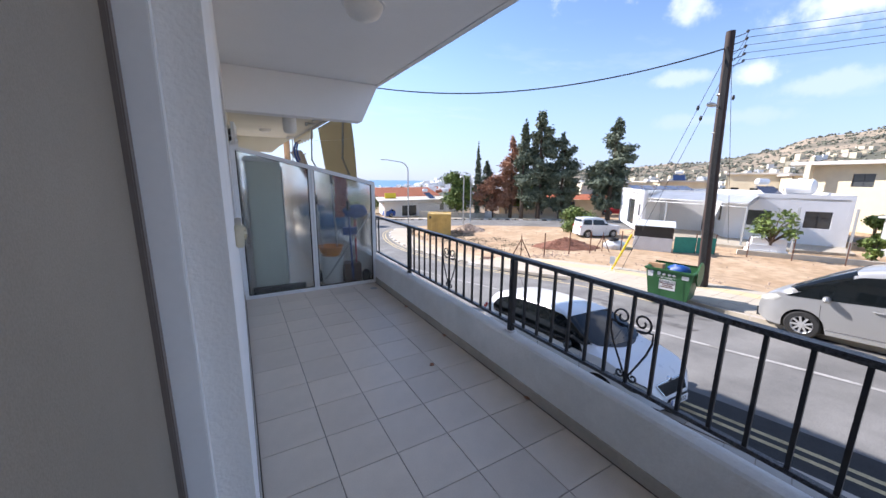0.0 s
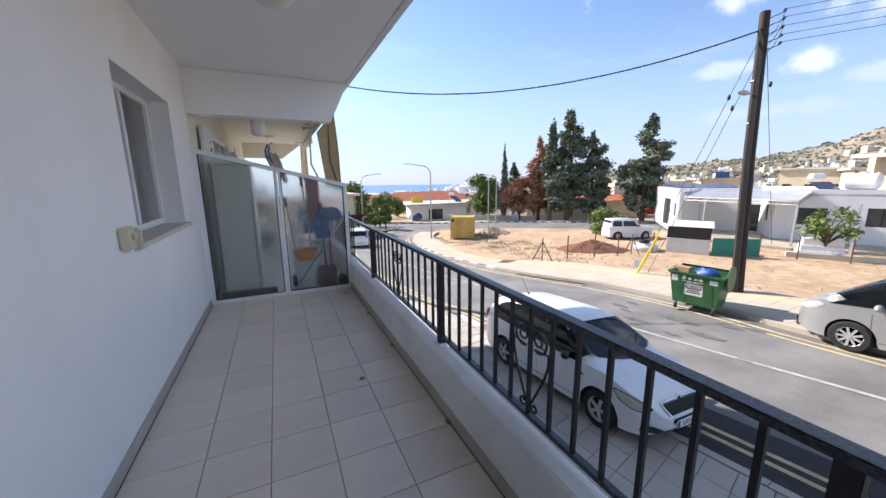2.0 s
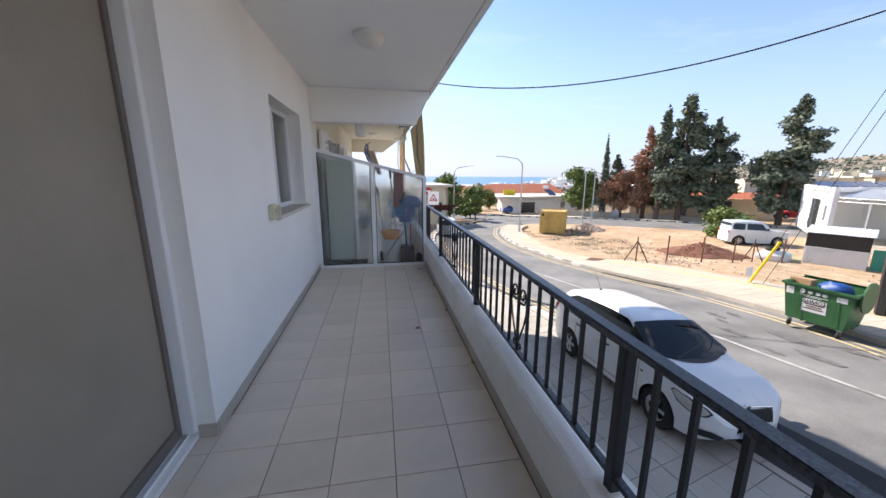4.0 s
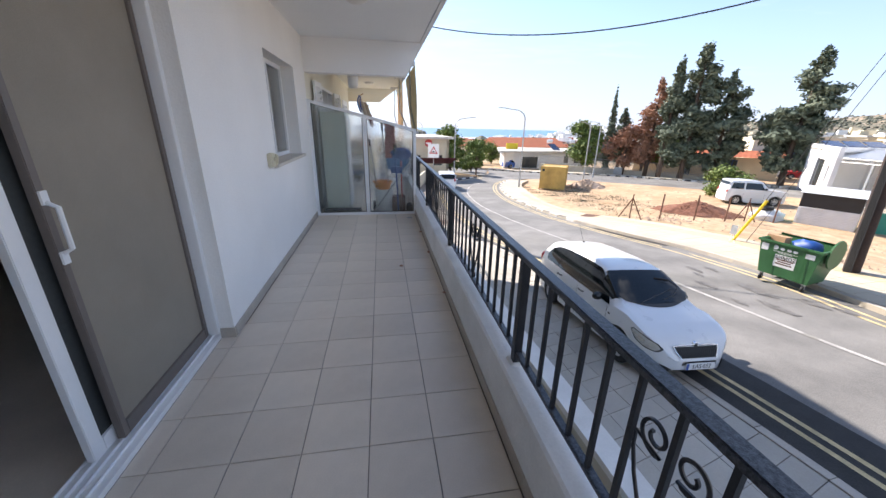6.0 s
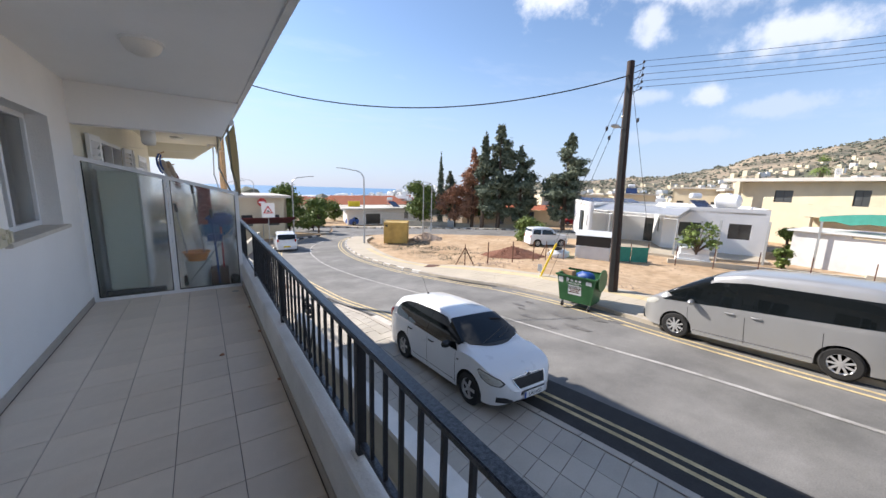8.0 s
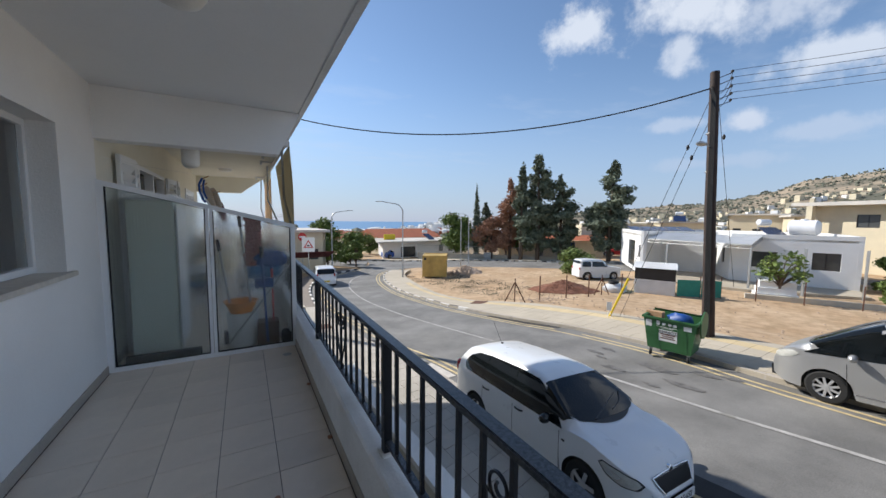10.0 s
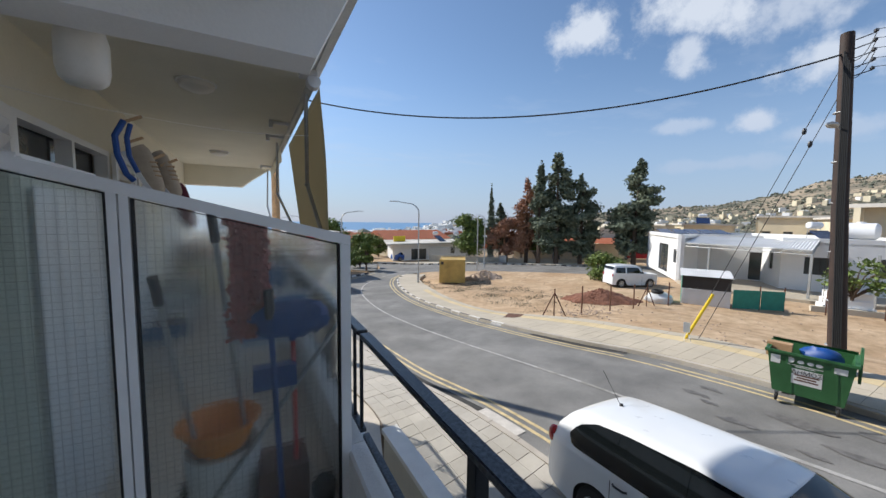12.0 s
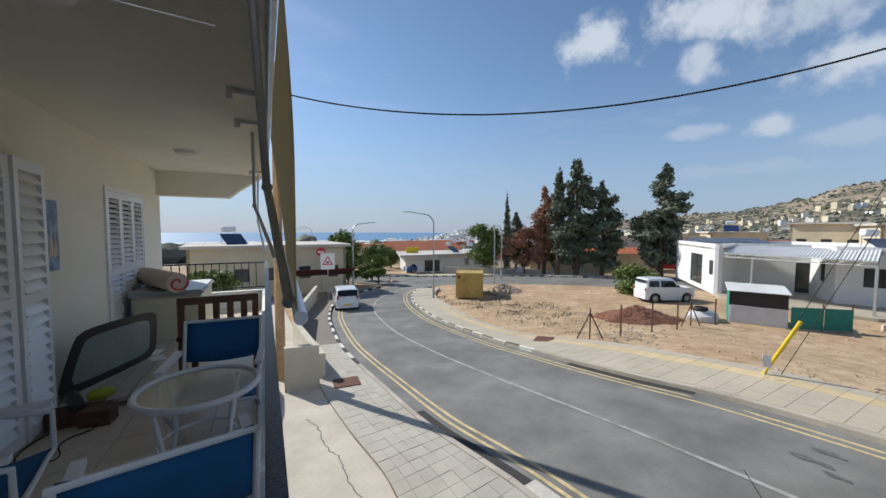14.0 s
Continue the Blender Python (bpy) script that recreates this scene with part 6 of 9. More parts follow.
wall_run(bm, C_, BK2, HB, HT)
part("wall", bm, M["white"], house, "white rendered wall")
bm = bmesh.new()
wall_run(bm, BK2, BK1, HB, HT)
part("wall", bm, M["white"], house, "white rendered wall")
bm = bmesh.new()
wall_run(bm, BK1, FARL, HB, HT)
part("wall", bm, M["white"], house, "white rendered wall")
bm = bmesh.new()
prism(bm, [A_, I1_, I2_, F_, C_, BK2, BK1, FARL], HT - 0.45, HT - 0.3)
part("roof", bm, M["flatroof"], house)
window_in(house, m_f, 1.20, 2.74, -1.95, -0.76, label="dark framed window")
window_in(house, m_f, 4.56, 5.97, -1.9, -0.67, label="dark framed window")
window_in(house, m_s, 1.3, 2.0, -1.9, -0.55, bars=(), label="dark framed window")
window_in(house, m_b, 3.45, 4.2, -3.05, -0.8, bars=(), name="door", label="dark glazed door")
window_in(house, m_l, 12.0 - 6.9, 12.0 - 3.7, -3.0, -0.45, bars=(0.5,), label="tall balcony window")
window_in(house, m_l, 12.0 - 2.05, 12.0 - 1.15, -1.9, -0.75, bars=(), label="small window")
bm = bmesh.new()
for z in (-2.3, -1.55):
    box(bm, 3.5, 4.15, 0.06, 0.085, z - 0.03, z + 0.03, rot=m_b)
part("door_bar", bm, M["dark"], house)
# patio and canopy
bm = bmesh.new()
prism(bm, [(A_[0] - 0.3, A_[1]), I1_, I2_, F_, C_, (C_[0] - 2.6, C_[1] - 1.0), (30.8, 10.6), (29.7, 14.8), (30.8, 18.0)], -3.4, -3.12)
structure("patio", bm, M["paver_far"], "pale patio in front of the bungalow")
can = thing("patio_canopy", "white corrugated canopy on steel posts in front of the bungalow", "canopy")
front_l, front_r = Vector((31.7, 18.2, -0.05)), Vector((31.5, 10.9, -0.08))
back_l, back_r = Vector((35.6, 19.0, 0.42)), Vector((35.35, 11.6, 0.42))
bm = bmesh.new()
n = 90
rows = []
for i in range(n + 1):
    f, lift = i / n, 0.025 * math.cos(i * math.pi)
    rows.append([bm.verts.new(front_l.lerp(front_r, f) + Vector((0, 0, lift))), bm.verts.new(back_l.lerp(back_r, f) + Vector((0, 0, lift)))])
for a, b in zip(rows, rows[1:]):
    bm.faces.new((a[0], a[1], b[1], b[0]))
part("roof_sheet", bm, M["metalsheet"], can, "white corrugated roof sheet")
bm = bmesh.new()
for a, b in ((front_l, front_r), (front_l, back_l), (front_r, back_r)):
    for dz in (-0.06, -0.3):
        tube(bm, [a + Vector((0, 0, dz)), b + Vector((0, 0, dz))], 0.025, 5)
    n = 18
    for i in range(n):
        tube(bm, [a.lerp(b, i / n) + Vector((0, 0, -0.06 if i % 2 else -0.3)), a.lerp(b, (i + 1) / n) + Vector((0, 0, -0.3 if i % 2 else -0.06))], 0.014, 4)
part("truss", bm, M["galv"], can)
for p in (front_r, Vector((31.65, 16.5, -0.08))):
    bm = bmesh.new()
    box(bm, p.x - 0.06, p.x + 0.06, p.y - 0.06, p.y + 0.06, -3.2, p.z - 0.3)
    part("post", bm, M["galv"], can)

# solar panels, tanks on the bungalow's roof
arr = thing("solar_array", "row of dark solar panels tilted on the bungalow's roof", "solar array")
for i in range(5):
    s = new("solar_panel")
    s.parent, s.matrix_basis = arr, pose(38.5 + i * 1.05, 23.6 - i * 0.75, 0.5, 0, 0, -38)
    bm = bmesh.new()
    box(bm, -0.55, 0.55, -0.9, 0.9, 0, 0.04, rot=pose(0, 0, 0.15, 12, 0, 0))
    part("panel", bm, M["solar"], s)
    bm = bmesh.new()
    for x in (-0.5, 0.5):
        box(bm, x - 0.02, x + 0.02, 0.8, 0.84, -0.45, 0.33)
        box(bm, x - 0.02, x + 0.02, -0.84, -0.8, -0.45, 0.0)
    part("leg", bm, M["galv"], s)


def water_heater(x, y, z, rz):
    s = thing("solar_water_heater", "roof solar water heater with a tilted collector and a white tank", "water heater", (x, y, z), rz)
    bm = bmesh.new()
    box(bm, -0.9, 0.9, -1.0, 0.6, 0, 0.07, rot=pose(0, 0, 0.55, 35, 0, 0))
    part("collector", bm, M["solar"], s)
    bm = bmesh.new()
    lathe(bm, [(0, -0.6), (0.2, -0.58), (0.27, -0.5), (0.27, 0.5), (0.2, 0.58), (0, 0.6)], 16, "x", (0, 0.75, 1.35))
    part("tank", bm, M["whitetube"], s, "white cylindrical tank", smooth=True)
    bm = bmesh.new()
    for a in (-0.6, 0.6):
        tube(bm, [(a, 0.75, 1.1), (a, 0.8, 0)], 0.025, 5)
        tube(bm, [(a, -0.8, 0.05), (a, 0.75, 0.05)], 0.02, 5)
    part("frame", bm, M["galv"], s)


water_heater(40.3, 12.6, 0.1, -20)
tk = thing("water_tank", "large white plastic water tank on the bungalow's roof", "water tank", (42.3, 11.2, 0.1))
bm = bmesh.new()
lathe(bm, [(0, -1.0), (0.45, -0.95), (0.62, -0.8), (0.65, 0.8), (0.45, 0.95), (0, 1.0)], 20, "y", (0, 0, 0.95))
part("tank", bm, M["whitetube"], tk, smooth=True)
bm = bmesh.new()
lathe(bm, [(0.25, 1.4), (0.25, 1.66), (0, 1.7)], 14)
box(bm, -0.4, 0.4, -0.7, 0.7, 0, 0.32)
part("lid", bm, M["whitetube"], tk)

# shed, green screen, planter and tree in front of the bungalow
sh = thing("garden_shed", "small shed of white sheet metal with a corrugated roof", "shed", (24.9, 13.6, -3.32), -62)
bm = bmesh.new()
box(bm, -1.15, 1.15, -0.8, -0.77, 0.0, 0.95)
part("lower_wall", bm, M["metalsheet"], sh, "white ribbed sheet metal")
bm = bmesh.new()
box(bm, 1.12, 1.15, -0.77, 0.8, 0, 0.95)
part("lower_wall", bm, M["metalsheet"], sh, "white ribbed sheet metal")
for i in range(12):
    bm = bmesh.new()
    tube(bm, [(-1.14, -0.805, 0.06 + i * 0.08), (1.14, -0.805, 0.06 + i * 0.08)], 0.012, 4)
    part("rib", bm, M["metalsheet"], sh)
bm = bmesh.new()
box(bm, -1.15, 1.15, -0.78, -0.76, 0.951, 1.7)
box(bm, 1.12, 1.14, -0.76, 0.8, 0.951, 1.75)
part("mesh_screen", bm, M["dark"], sh, "dark mesh screen")
bm = bmesh.new()
box(bm, -1.15, -1.12, -0.77, 0.8, 0, 1.72)
box(bm, -1.119, 1.119, 0.78, 0.8, 0, 1.75)
part("net_wall", bm, M["greenmesh"], sh, "green net wall")
bm = bmesh.new()
rows = []
for i in range(49):
    x = -1.25 + i * 2.5 / 48
    rows.append([bm.verts.new((x, -1.0, 1.72 + 0.02 * (i % 2))), bm.verts.new((x, 0.95, 1.95 + 0.02 * (i % 2)))])
for a, b in zip(rows, rows[1:]):
    bm.faces.new((a[0], b[0], b[1], a[1]))
part("roof", bm, M["metalsheet"], sh, "white corrugated roof")

FENCE = [(15.36, 14.55), (17.36, 14.43), (19.32, 14.42), (22.29, 14.22), (24.6, 12.6), (25.76, 11.28), (26.63, 10.53), (27.8, 9.2), (29.0, 7.4), (30.2, 5.4), (31.2, 3.2), (32.0, 0.8)]
fence = thing("wire_fence", "sparse rusty posts of a wire fence round the plot", "fence")
for i, (x, y) in enumerate(FENCE):
    bm = bmesh.new()
    h = 1.35
    box(bm, x - 0.025, x + 0.025, y - 0.025, y + 0.025, gz(x, y) - 0.1, gz(x, y) + h)
    part("post", bm, M["rust"], fence, "rusty iron post")
for x, y, s in ((13.85, 14.9, 0.55), (20.8, 14.6, 0.5)):
    tr = thing("braced_post", "rusty braced corner post of the wire fence", "fence post", (x, y, gz(x, y)))
    for p in ((0, 0), (-s, s * 0.4), (s, -s * 0.4)):
        bm = bmesh.new()
        tube(bm, [(p[0], p[1], -0.05), (0, 0, 1.3 if p == (0, 0) else 1.1)], 0.03, 5)
        part("strut", bm, M["rust"], tr)
gs = thing("green_screen", "low green shade-net screen on thin posts", "screen")
for a, b in (((24.75, 12.1), (25.75, 11.25)), ((25.78, 11.22), (26.6, 10.5))):
    bm = bmesh.new()
    prism(bm, [a, b, (b[0] + 0.02, b[1] + 0.02), (a[0] + 0.02, a[1] + 0.02)], gz(*a) + 0.05, gz(*a) + 1.1)
    part("net", bm, M["greenmesh"], gs)
wallp = bmesh.new()
wall_run(wallp, (28.3, 9.9), (33.2, 1.2), -3.5, -3.0, thick=0.25)
wall_run(wallp, (33.2, 1.2), (38.0, -14), -3.3, -2.85, thick=0.25)
structure("wall_plot", wallp, M["conc_wall"], "low cream garden wall")
pl = thing("planter_block", "stepped white masonry planter at the plot's edge", "planter", (29.9, 9.0, -3.3), -62)
bm = bmesh.new()
box(bm, -0.9, 0.9, -0.5, 0.5, 0.0, 0.7)
box(bm, -0.8, 0.9, -0.4, 0.5, 0.7, 1.1)
box(bm, -1.0, 1.0, -0.6, 0.6, 0.0, 0.35)
part("body", bm, M["white"], pl)


# ---- trees ----
def leaves(name, blobs, count, size, material, parent, seed, droop=0.0, flat=0.5):
    """A crown of small leaf quads, thickest near the faces of lumpy clumps."""
    rng = np.random.default_rng(seed)
    w_ = np.array([b[3] * b[4] * b[5] for b in blobs]) ** 0.75
    pick = rng.choice(len(blobs), count, p=w_ / w_.sum())
    B = np.array(blobs)[pick]
    d = rng.normal(size=(count, 3))
    d /= np.linalg.norm(d, axis=1)[:, None]
    r = rng.uniform(0.05, 1.0, count) ** 0.5 * (1 + rng.normal(0, 0.22, count))
    c = B[:, :3] + d * B[:, 3:6] * r[:, None]
    u = rng.normal(size=(count, 3))
    u[:, 2] *= flat
    u /= np.linalg.norm(u, axis=1)[:, None]
    v = np.cross(u, d + rng.normal(0, 0.5, (count, 3)))
    v /= np.linalg.norm(v, axis=1)[:, None]
    s = size * rng.uniform(0.5, 1.4, count)[:, None]
    u, v = u * s, v * s * 0.6
    u[:, 2] -= droop * s[:, 0]
    P = np.stack([c - u - v * 0.4, c + v * -1.0, c + u, c + v], axis=1).reshape(-1, 3)
    F = np.arange(count * 4).reshape(-1, 4)
    me = bpy.data.meshes.new(name)
    me.from_pydata(P.tolist(), [], F.tolist())
    me.materials.append(material)
    ob = new(name, me)
    ob.parent = parent
    return ob


def tree(label, x, y, h, spread, kind, seed, z=None, count=5000, trunk_h=0.25, size=0.22):
    z = land(x, y) if z is None else z
    t = thing("tree" if kind != "bush" else "bush", label, "tree" if kind != "bush" else "bush", (x, y, z))
    rnd = random.Random(seed)
    r0 = 0.022 * h + 0.04
    bm = bmesh.new()
    lean = rnd.uniform(-0.02, 0.02) * h
    pts = [(lean * (i / 6) ** 2, 0.5 * lean * math.sin(i), h * (0.9 if kind in ("pine", "cypress") else 0.62) * i / 6) for i in range(7)]
    tube(bm, pts, r0, 8, r1=r0 * 0.25)
    blobs = []
    if kind == "cypress":
        for i in range(16):
            f = i / 15
            w_ = spread * (0.35 + 0.65 * math.sin(min(1, f * 1.9 + 0.15) * math.pi / 2)) * (1 - f ** 2.2) + 0.06
            blobs.append((lean * f * f, 0, h * (trunk_h * 0.4 + (1 - trunk_h * 0.4) * f), w_, w_, h * 0.06))
    elif kind == "pine":
        n = 58
        for i in range(n):
            f = trunk_h + (1 - trunk_h) * (i + 0.5) / n
            g = (f - trunk_h) / (1 - trunk_h)
            w_ = spread * (0.55 + 0.45 * math.sin(g * 2.6 + 0.4)) * (1 - g ** 3 * 0.75) * rnd.uniform(0.45, 1.15)
            a = rnd.uniform(0, 6.283)
            px_, py_ = math.cos(a) * w_ * 0.7, math.sin(a) * w_ * 0.7
            blobs.append((px_, py_, h * f, w_ * rnd.uniform(0.34, 0.58) + 0.12, w_ * rnd.uniform(0.34, 0.58) + 0.12, h * rnd.uniform(0.03, 0.06)))
            tube(bm, [(0, 0, h * f * 0.96), (px_ * 0.6, py_ * 0.6, h * f), (px_, py_, h * f + 0.05)], 0.045, 4, r1=0.012)
    else:
        n = 22 if kind == "round" else 12
        for i in range(n):
            a, g = rnd.uniform(0, 6.283), rnd.uniform(0, 1)
            rr = spread * math.sqrt(rnd.uniform(0, 1)) * 0.8
            zc = h * (trunk_h + (1 - trunk_h) * (0.15 + 0.75 * g))
            rr *= math.sqrt(max(0.1, 1 - (2 * g - 0.9) ** 2 * 0.8))
            sz = spread * rnd.uniform(0.22, 0.42)
            blobs.append((math.cos(a) * rr, math.sin(a) * rr, zc, sz, sz, sz * 0.75))
            tube(bm, [(0, 0, h * trunk_h * 0.8), (math.cos(a) * rr * 0.5, math.sin(a) * rr * 0.5, zc * 0.8), (math.cos(a) * rr, math.sin(a) * rr, zc)], 0.05, 4, r1=0.012)
    part("trunk", bm, M["bark"], t)
    mt = {"pine": M["conifer"], "cypress": M["conifer"]}.get(kind, M["leaf"])
    if "brown" in label:
        mt = M["deadleaf"]
    crown = leaves("crown", blobs, count, size, mt, t, seed, droop=0.2 if kind == "pine" else 0.0)
    return t


tree("tall dark conifer with an uneven crown beside the school fence", 36.4, 36.2, 14.2, 2.5, "pine", 3, count=15000, trunk_h=0.12, size=0.2)
tree("tall dark conifer with an uneven crown beside the school fence", 34.6, 37.6, 13.0, 1.2, "pine", 4, count=7000, trunk_h=0.3, size=0.18)
tree("dark conifer with a broad ragged crown beside the school fence", 38.6, 34.2, 11.2, 2.4, "pine", 5, count=10000, trunk_h=0.12, size=0.2)
tree("dark spreading conifer standing at the school gate", 41.1, 28.5, 12.4, 2.6, "pine", 6, count=14000, trunk_h=0.15, size=0.2)
tree("slim dark cypress behind the school fence", 31.7, 44.2, 10.9, 0.62, "cypress", 7, count=6000, trunk_h=0.05, size=0.13)
tree("brown dying conifer behind the school fence", 35.0, 40.4, 11.4, 1.9, "pine", 8, count=7000, trunk_h=0.2, size=0.16)
tree("brown dying conifer with a wide low crown", 33.2, 42.4, 6.2, 2.9, "round", 9, count=9000, trunk_h=0.15, size=0.15)
tree("brown dying conifer with a wide low crown", 35.6, 42.0, 6.6, 2.6, "round", 19, count=7000, trunk_h=0.15, size=0.15)
tree("young green conifer behind the school fence", 34.6, 45.8, 8.6, 1.3, "pine", 10, count=5000, trunk_h=0.2, size=0.15)
tree("round bright green tree behind the school fence", 29.4, 46.4, 7.3, 3.0, "round", 11, count=11000, trunk_h=0.12, size=0.17)
tree("bright green tree behind the school fence", 38.0, 41.5, 6.0, 2.4, "round", 12, count=6000, trunk_h=0.1, size=0.17)
tree("small fruit tree with yellowing leaves in the planter", 29.6, 8.7, 3.0, 1.35, "round", 13, z=-3.3, count=800, trunk_h=0.35, size=0.12)
tree("low yellow-green bush beside the parked jeep", 28.2, 22.6, 2.1, 2.4, "bush", 14, count=6000, trunk_h=0.05, size=0.12)
tree("low green tree at the road's end", 15.3, 52.5, 4.4, 1.8, "round", 15, count=5000, trunk_h=0.1, size=0.15)
tree("low green tree at the road's end", 12.6, 44.5, 2.3, 1.6, "bush", 16, count=3500, trunk_h=0.1, size=0.13)
tree("dense green tree behind the stop sign", 11.4, 56.0, 6.0, 3.2, "round", 17, count=8000, trunk_h=0.1, size=0.2)
tree("small green tree by the stop sign", 9.4, 42.3, 2.9, 1.9, "round", 18, count=3500, trunk_h=0.2, size=0.13)
tree("small green tree by the stop sign", 12.4, 41.2, 3.2, 1.2, "round", 20, count=2500, trunk_h=0.2, size=0.13)
tree("dark green shrub beside the bungalow", 38.9, 5.9, 2.4, 1.2, "bush", 21, z=-3.3, count=3000, trunk_h=0.05, size=0.12)
tree("dark green shrub beside the bungalow", 33.6, 5.0, 1.4, 0.7, "bush", 22, z=-3.3, count=1500, trunk_h=0.05, size=0.1)
for i, (x, y, h, s) in enumerate(((2.4, 46, 3.2, 1.9), (5.5, 52, 3.4, 2.2), (-2.0, 34, 2.6, 2.0), (0.5, 41, 2.6, 1.8), (17.8, 63, 3.5, 2.4), (22, 66, 4, 2.5), (27.5, 56.0, 2.0, 1.4))):
    tree("green garden tree down the street", x, y, h, s, "round", 30 + i, count=2500, trunk_h=0.12, size=0.17)

# palm above the cream house
pm = thing("palm_tree", "fan palm rising above the cream house", "tree", (58, 8.0, 0.0))
bm = bmesh.new()
tube(bm, [(0, 0, -3), (0.1, 0, 5.0)], 0.28, 8, r1=0.2)
part("trunk", bm, M["bark"], pm)
bm = bmesh.new()
rnd = random.Random(5)
for i in range(46):
    a, e = rnd.uniform(0, 6.283), rnd.uniform(-0.9, 1.3)
    ln = rnd.uniform(1.3, 1.9)
    d = Vector((math.cos(a) * math.cos(e), math.sin(a) * math.cos(e), math.sin(e)))
    base, side = Vector((0.1, 0, 5.1)), d.cross(Vector((0, 0, 1))).normalized()
    for k2 in range(7):
        f = (k2 - 3) / 3
        tip = base + d * ln + side * f * 0.7 - Vector((0, 0, 0.25 + 0.3 * abs(f)))
        root = base + d * ln * 0.45
        vs = [bm.verts.new(root + side * (f * 0.1 - 0.03)), bm.verts.new(root + side * (f * 0.1 + 0.03)), bm.verts.new(tip)]
        bm.faces.new(vs)
part("crown", bm, M["leaf"], pm)

# ---- container and heaps ----
ct = thing("shipping_container", "yellow-ochre steel shipping container on the sandy plot", "container", (16.75, 29.55, -3.93), -32)
CW, CL, CH = 2.2, 2.6, 2.05
bm = bmesh.new()
box(bm, -CW / 2 + 0.05, CW / 2 - 0.05, -CL / 2 + 0.05, CL / 2 - 0.05, 0.15, CH - 0.05)
part("body", bm, M["yellow_steel"], ct)
bm = bmesh.new()
for x in (-CW / 2, CW / 2 - 0.09):
    for y in (-CL / 2, CL / 2 - 0.09):
        box(bm, x, x + 0.09, y, y + 0.09, 0.05, CH)
for z0, z1 in ((0.08, 0.2), (CH - 0.12, CH)):
    for x in (-CW / 2 + 0.005, CW / 2 - 0.085):
        box(bm, x, x + 0.08, -CL / 2 + 0.09, CL / 2 - 0.09, z0, z1)
    for y in (-CL / 2 + 0.005, CL / 2 - 0.085):
        box(bm, -CW / 2 + 0.09, CW / 2 - 0.09, y, y + 0.08, z0, z1)
part("frame", bm, M["yellow_steel"], ct)
bm = bmesh.new()
for i in range(11):
    y = -CL / 2 + 0.15 + i * 0.22
    box(bm, -CW / 2 + 0.015, -CW / 2 + 0.05, y, y + 0.1, 0.2, CH - 0.12)
    box(bm, CW / 2 - 0.05, CW / 2 - 0.015, y, y + 0.1, 0.2, CH - 0.12)
part("corrugation", bm, M["yellow_steel"], ct)
for s in (-1, 1):
    bm = bmesh.new()
    box(bm, min(0.015 * s, s * (CW / 2 - 0.1)), max(0.015 * s, s * (CW / 2 - 0.1)), -CL / 2 + 0.0, -CL / 2 + 0.05, 0.2, CH - 0.12)
    dr = part("door", bm, M["yellow_steel"], ct)
    bm = bmesh.new()
    for x in (0.25, 0.72):
        tube(bm, [(s * x, -CL / 2 - 0.02, 0.2), (s * x, -CL / 2 - 0.02, CH - 0.12)], 0.018, 6)
    part("lock_rod", bm, M["yellow_steel"], dr)
bm = bmesh.new()
box(bm, -0.95, -0.72, -CL / 2 - 0.006, -CL / 2 - 0.001, CH - 0.42, CH - 0.2)
part("placard", bm, M["dark"], ct)


def heap(name, label, cat_, cx, cy, rx, ry, h, material, seed, n=34, rz=0):
    bm = bmesh.new()
    rows = []
    for j in range(n + 1):
        row = []
        for i in range(n + 1):
            u, v = 2 * i / n - 1, 2 * j / n - 1
            r = math.hypot(u, v)
            nz = noise.noise(Vector((u * 2.4 + seed, v * 2.4, seed)))
            f = max(0.0, 1 - r * (1 + 0.25 * nz)) ** 0.85
            a = radians(rz)
            x, y = cx + u * rx * math.cos(a) - v * ry * math.sin(a), cy + u * rx * math.sin(a) + v * ry * math.cos(a)
            row.append(bm.verts.new((x, y, gz(x, y) - 0.05 + h * f + 0.06 * f * noise.noise(Vector((x * 5, y * 5, 0))) + 0.05 * f * noise.noise(Vector((x * 14, y * 14, 0))))))
        rows.append(row)
    for a, b in zip(rows, rows[1:]):
        for i in range(n):
            bm.faces.new((a[i], a[i + 1], b[i + 1], b[i]))
    return solid(name, bm, M[material], label, cat_, kind="stuff" if cat_ == "rubble" else "")


heap("soil_mound", "low heap of dark red soil on the plot", "heap", 19.9, 16.9, 2.4, 1.7, 0.75, "redsoil", 2, rz=-28)
heap("rubble_mound", "heap of pale rubble beside the container", "heap", 20.0, 29.4, 1.9, 1.3, 0.8, "stone", 6, rz=-30)


def stones(name, label, spots, lo, hi, seed, material="stone", mound=None):
    rng = random.Random(seed)
    v, f = [], []
    for x, y, z in spots:
        s = rng.uniform(lo, hi)
        base = len(v)
        for i in range(6):
            a = i * math.pi / 3 + rng.uniform(-0.3, 0.3)
            v.append((x + math.cos(a) * s * rng.uniform(0.7, 1.1), y + math.sin(a) * s * rng.uniform(0.6, 1.0), z + s * rng.uniform(-0.1, 0.2)))
        for i in range(3):
            a = i * 2.09 + rng.uniform(-0.4, 0.4)
            v.append((x + math.cos(a) * s * 0.5, y + math.sin(a) * s * 0.5, z + s * rng.uniform(0.5, 0.9)))
        for i in range(3):
            f.append((base + 2 * i, base + 2 * i + 1, base + 6 + i))
            f.append((base + 2 * i + 1, base + (2 * i + 2) % 6, base + 6 + (i + 1) % 3))
            f.append((base + 2 * i + 1, base + 6 + (i + 1) % 3, base + 6 + i))
        f.append((base + 6, base + 7, base + 8))
    return fast_mesh(name, v, f, M[material], label, "rubble", "stuff")


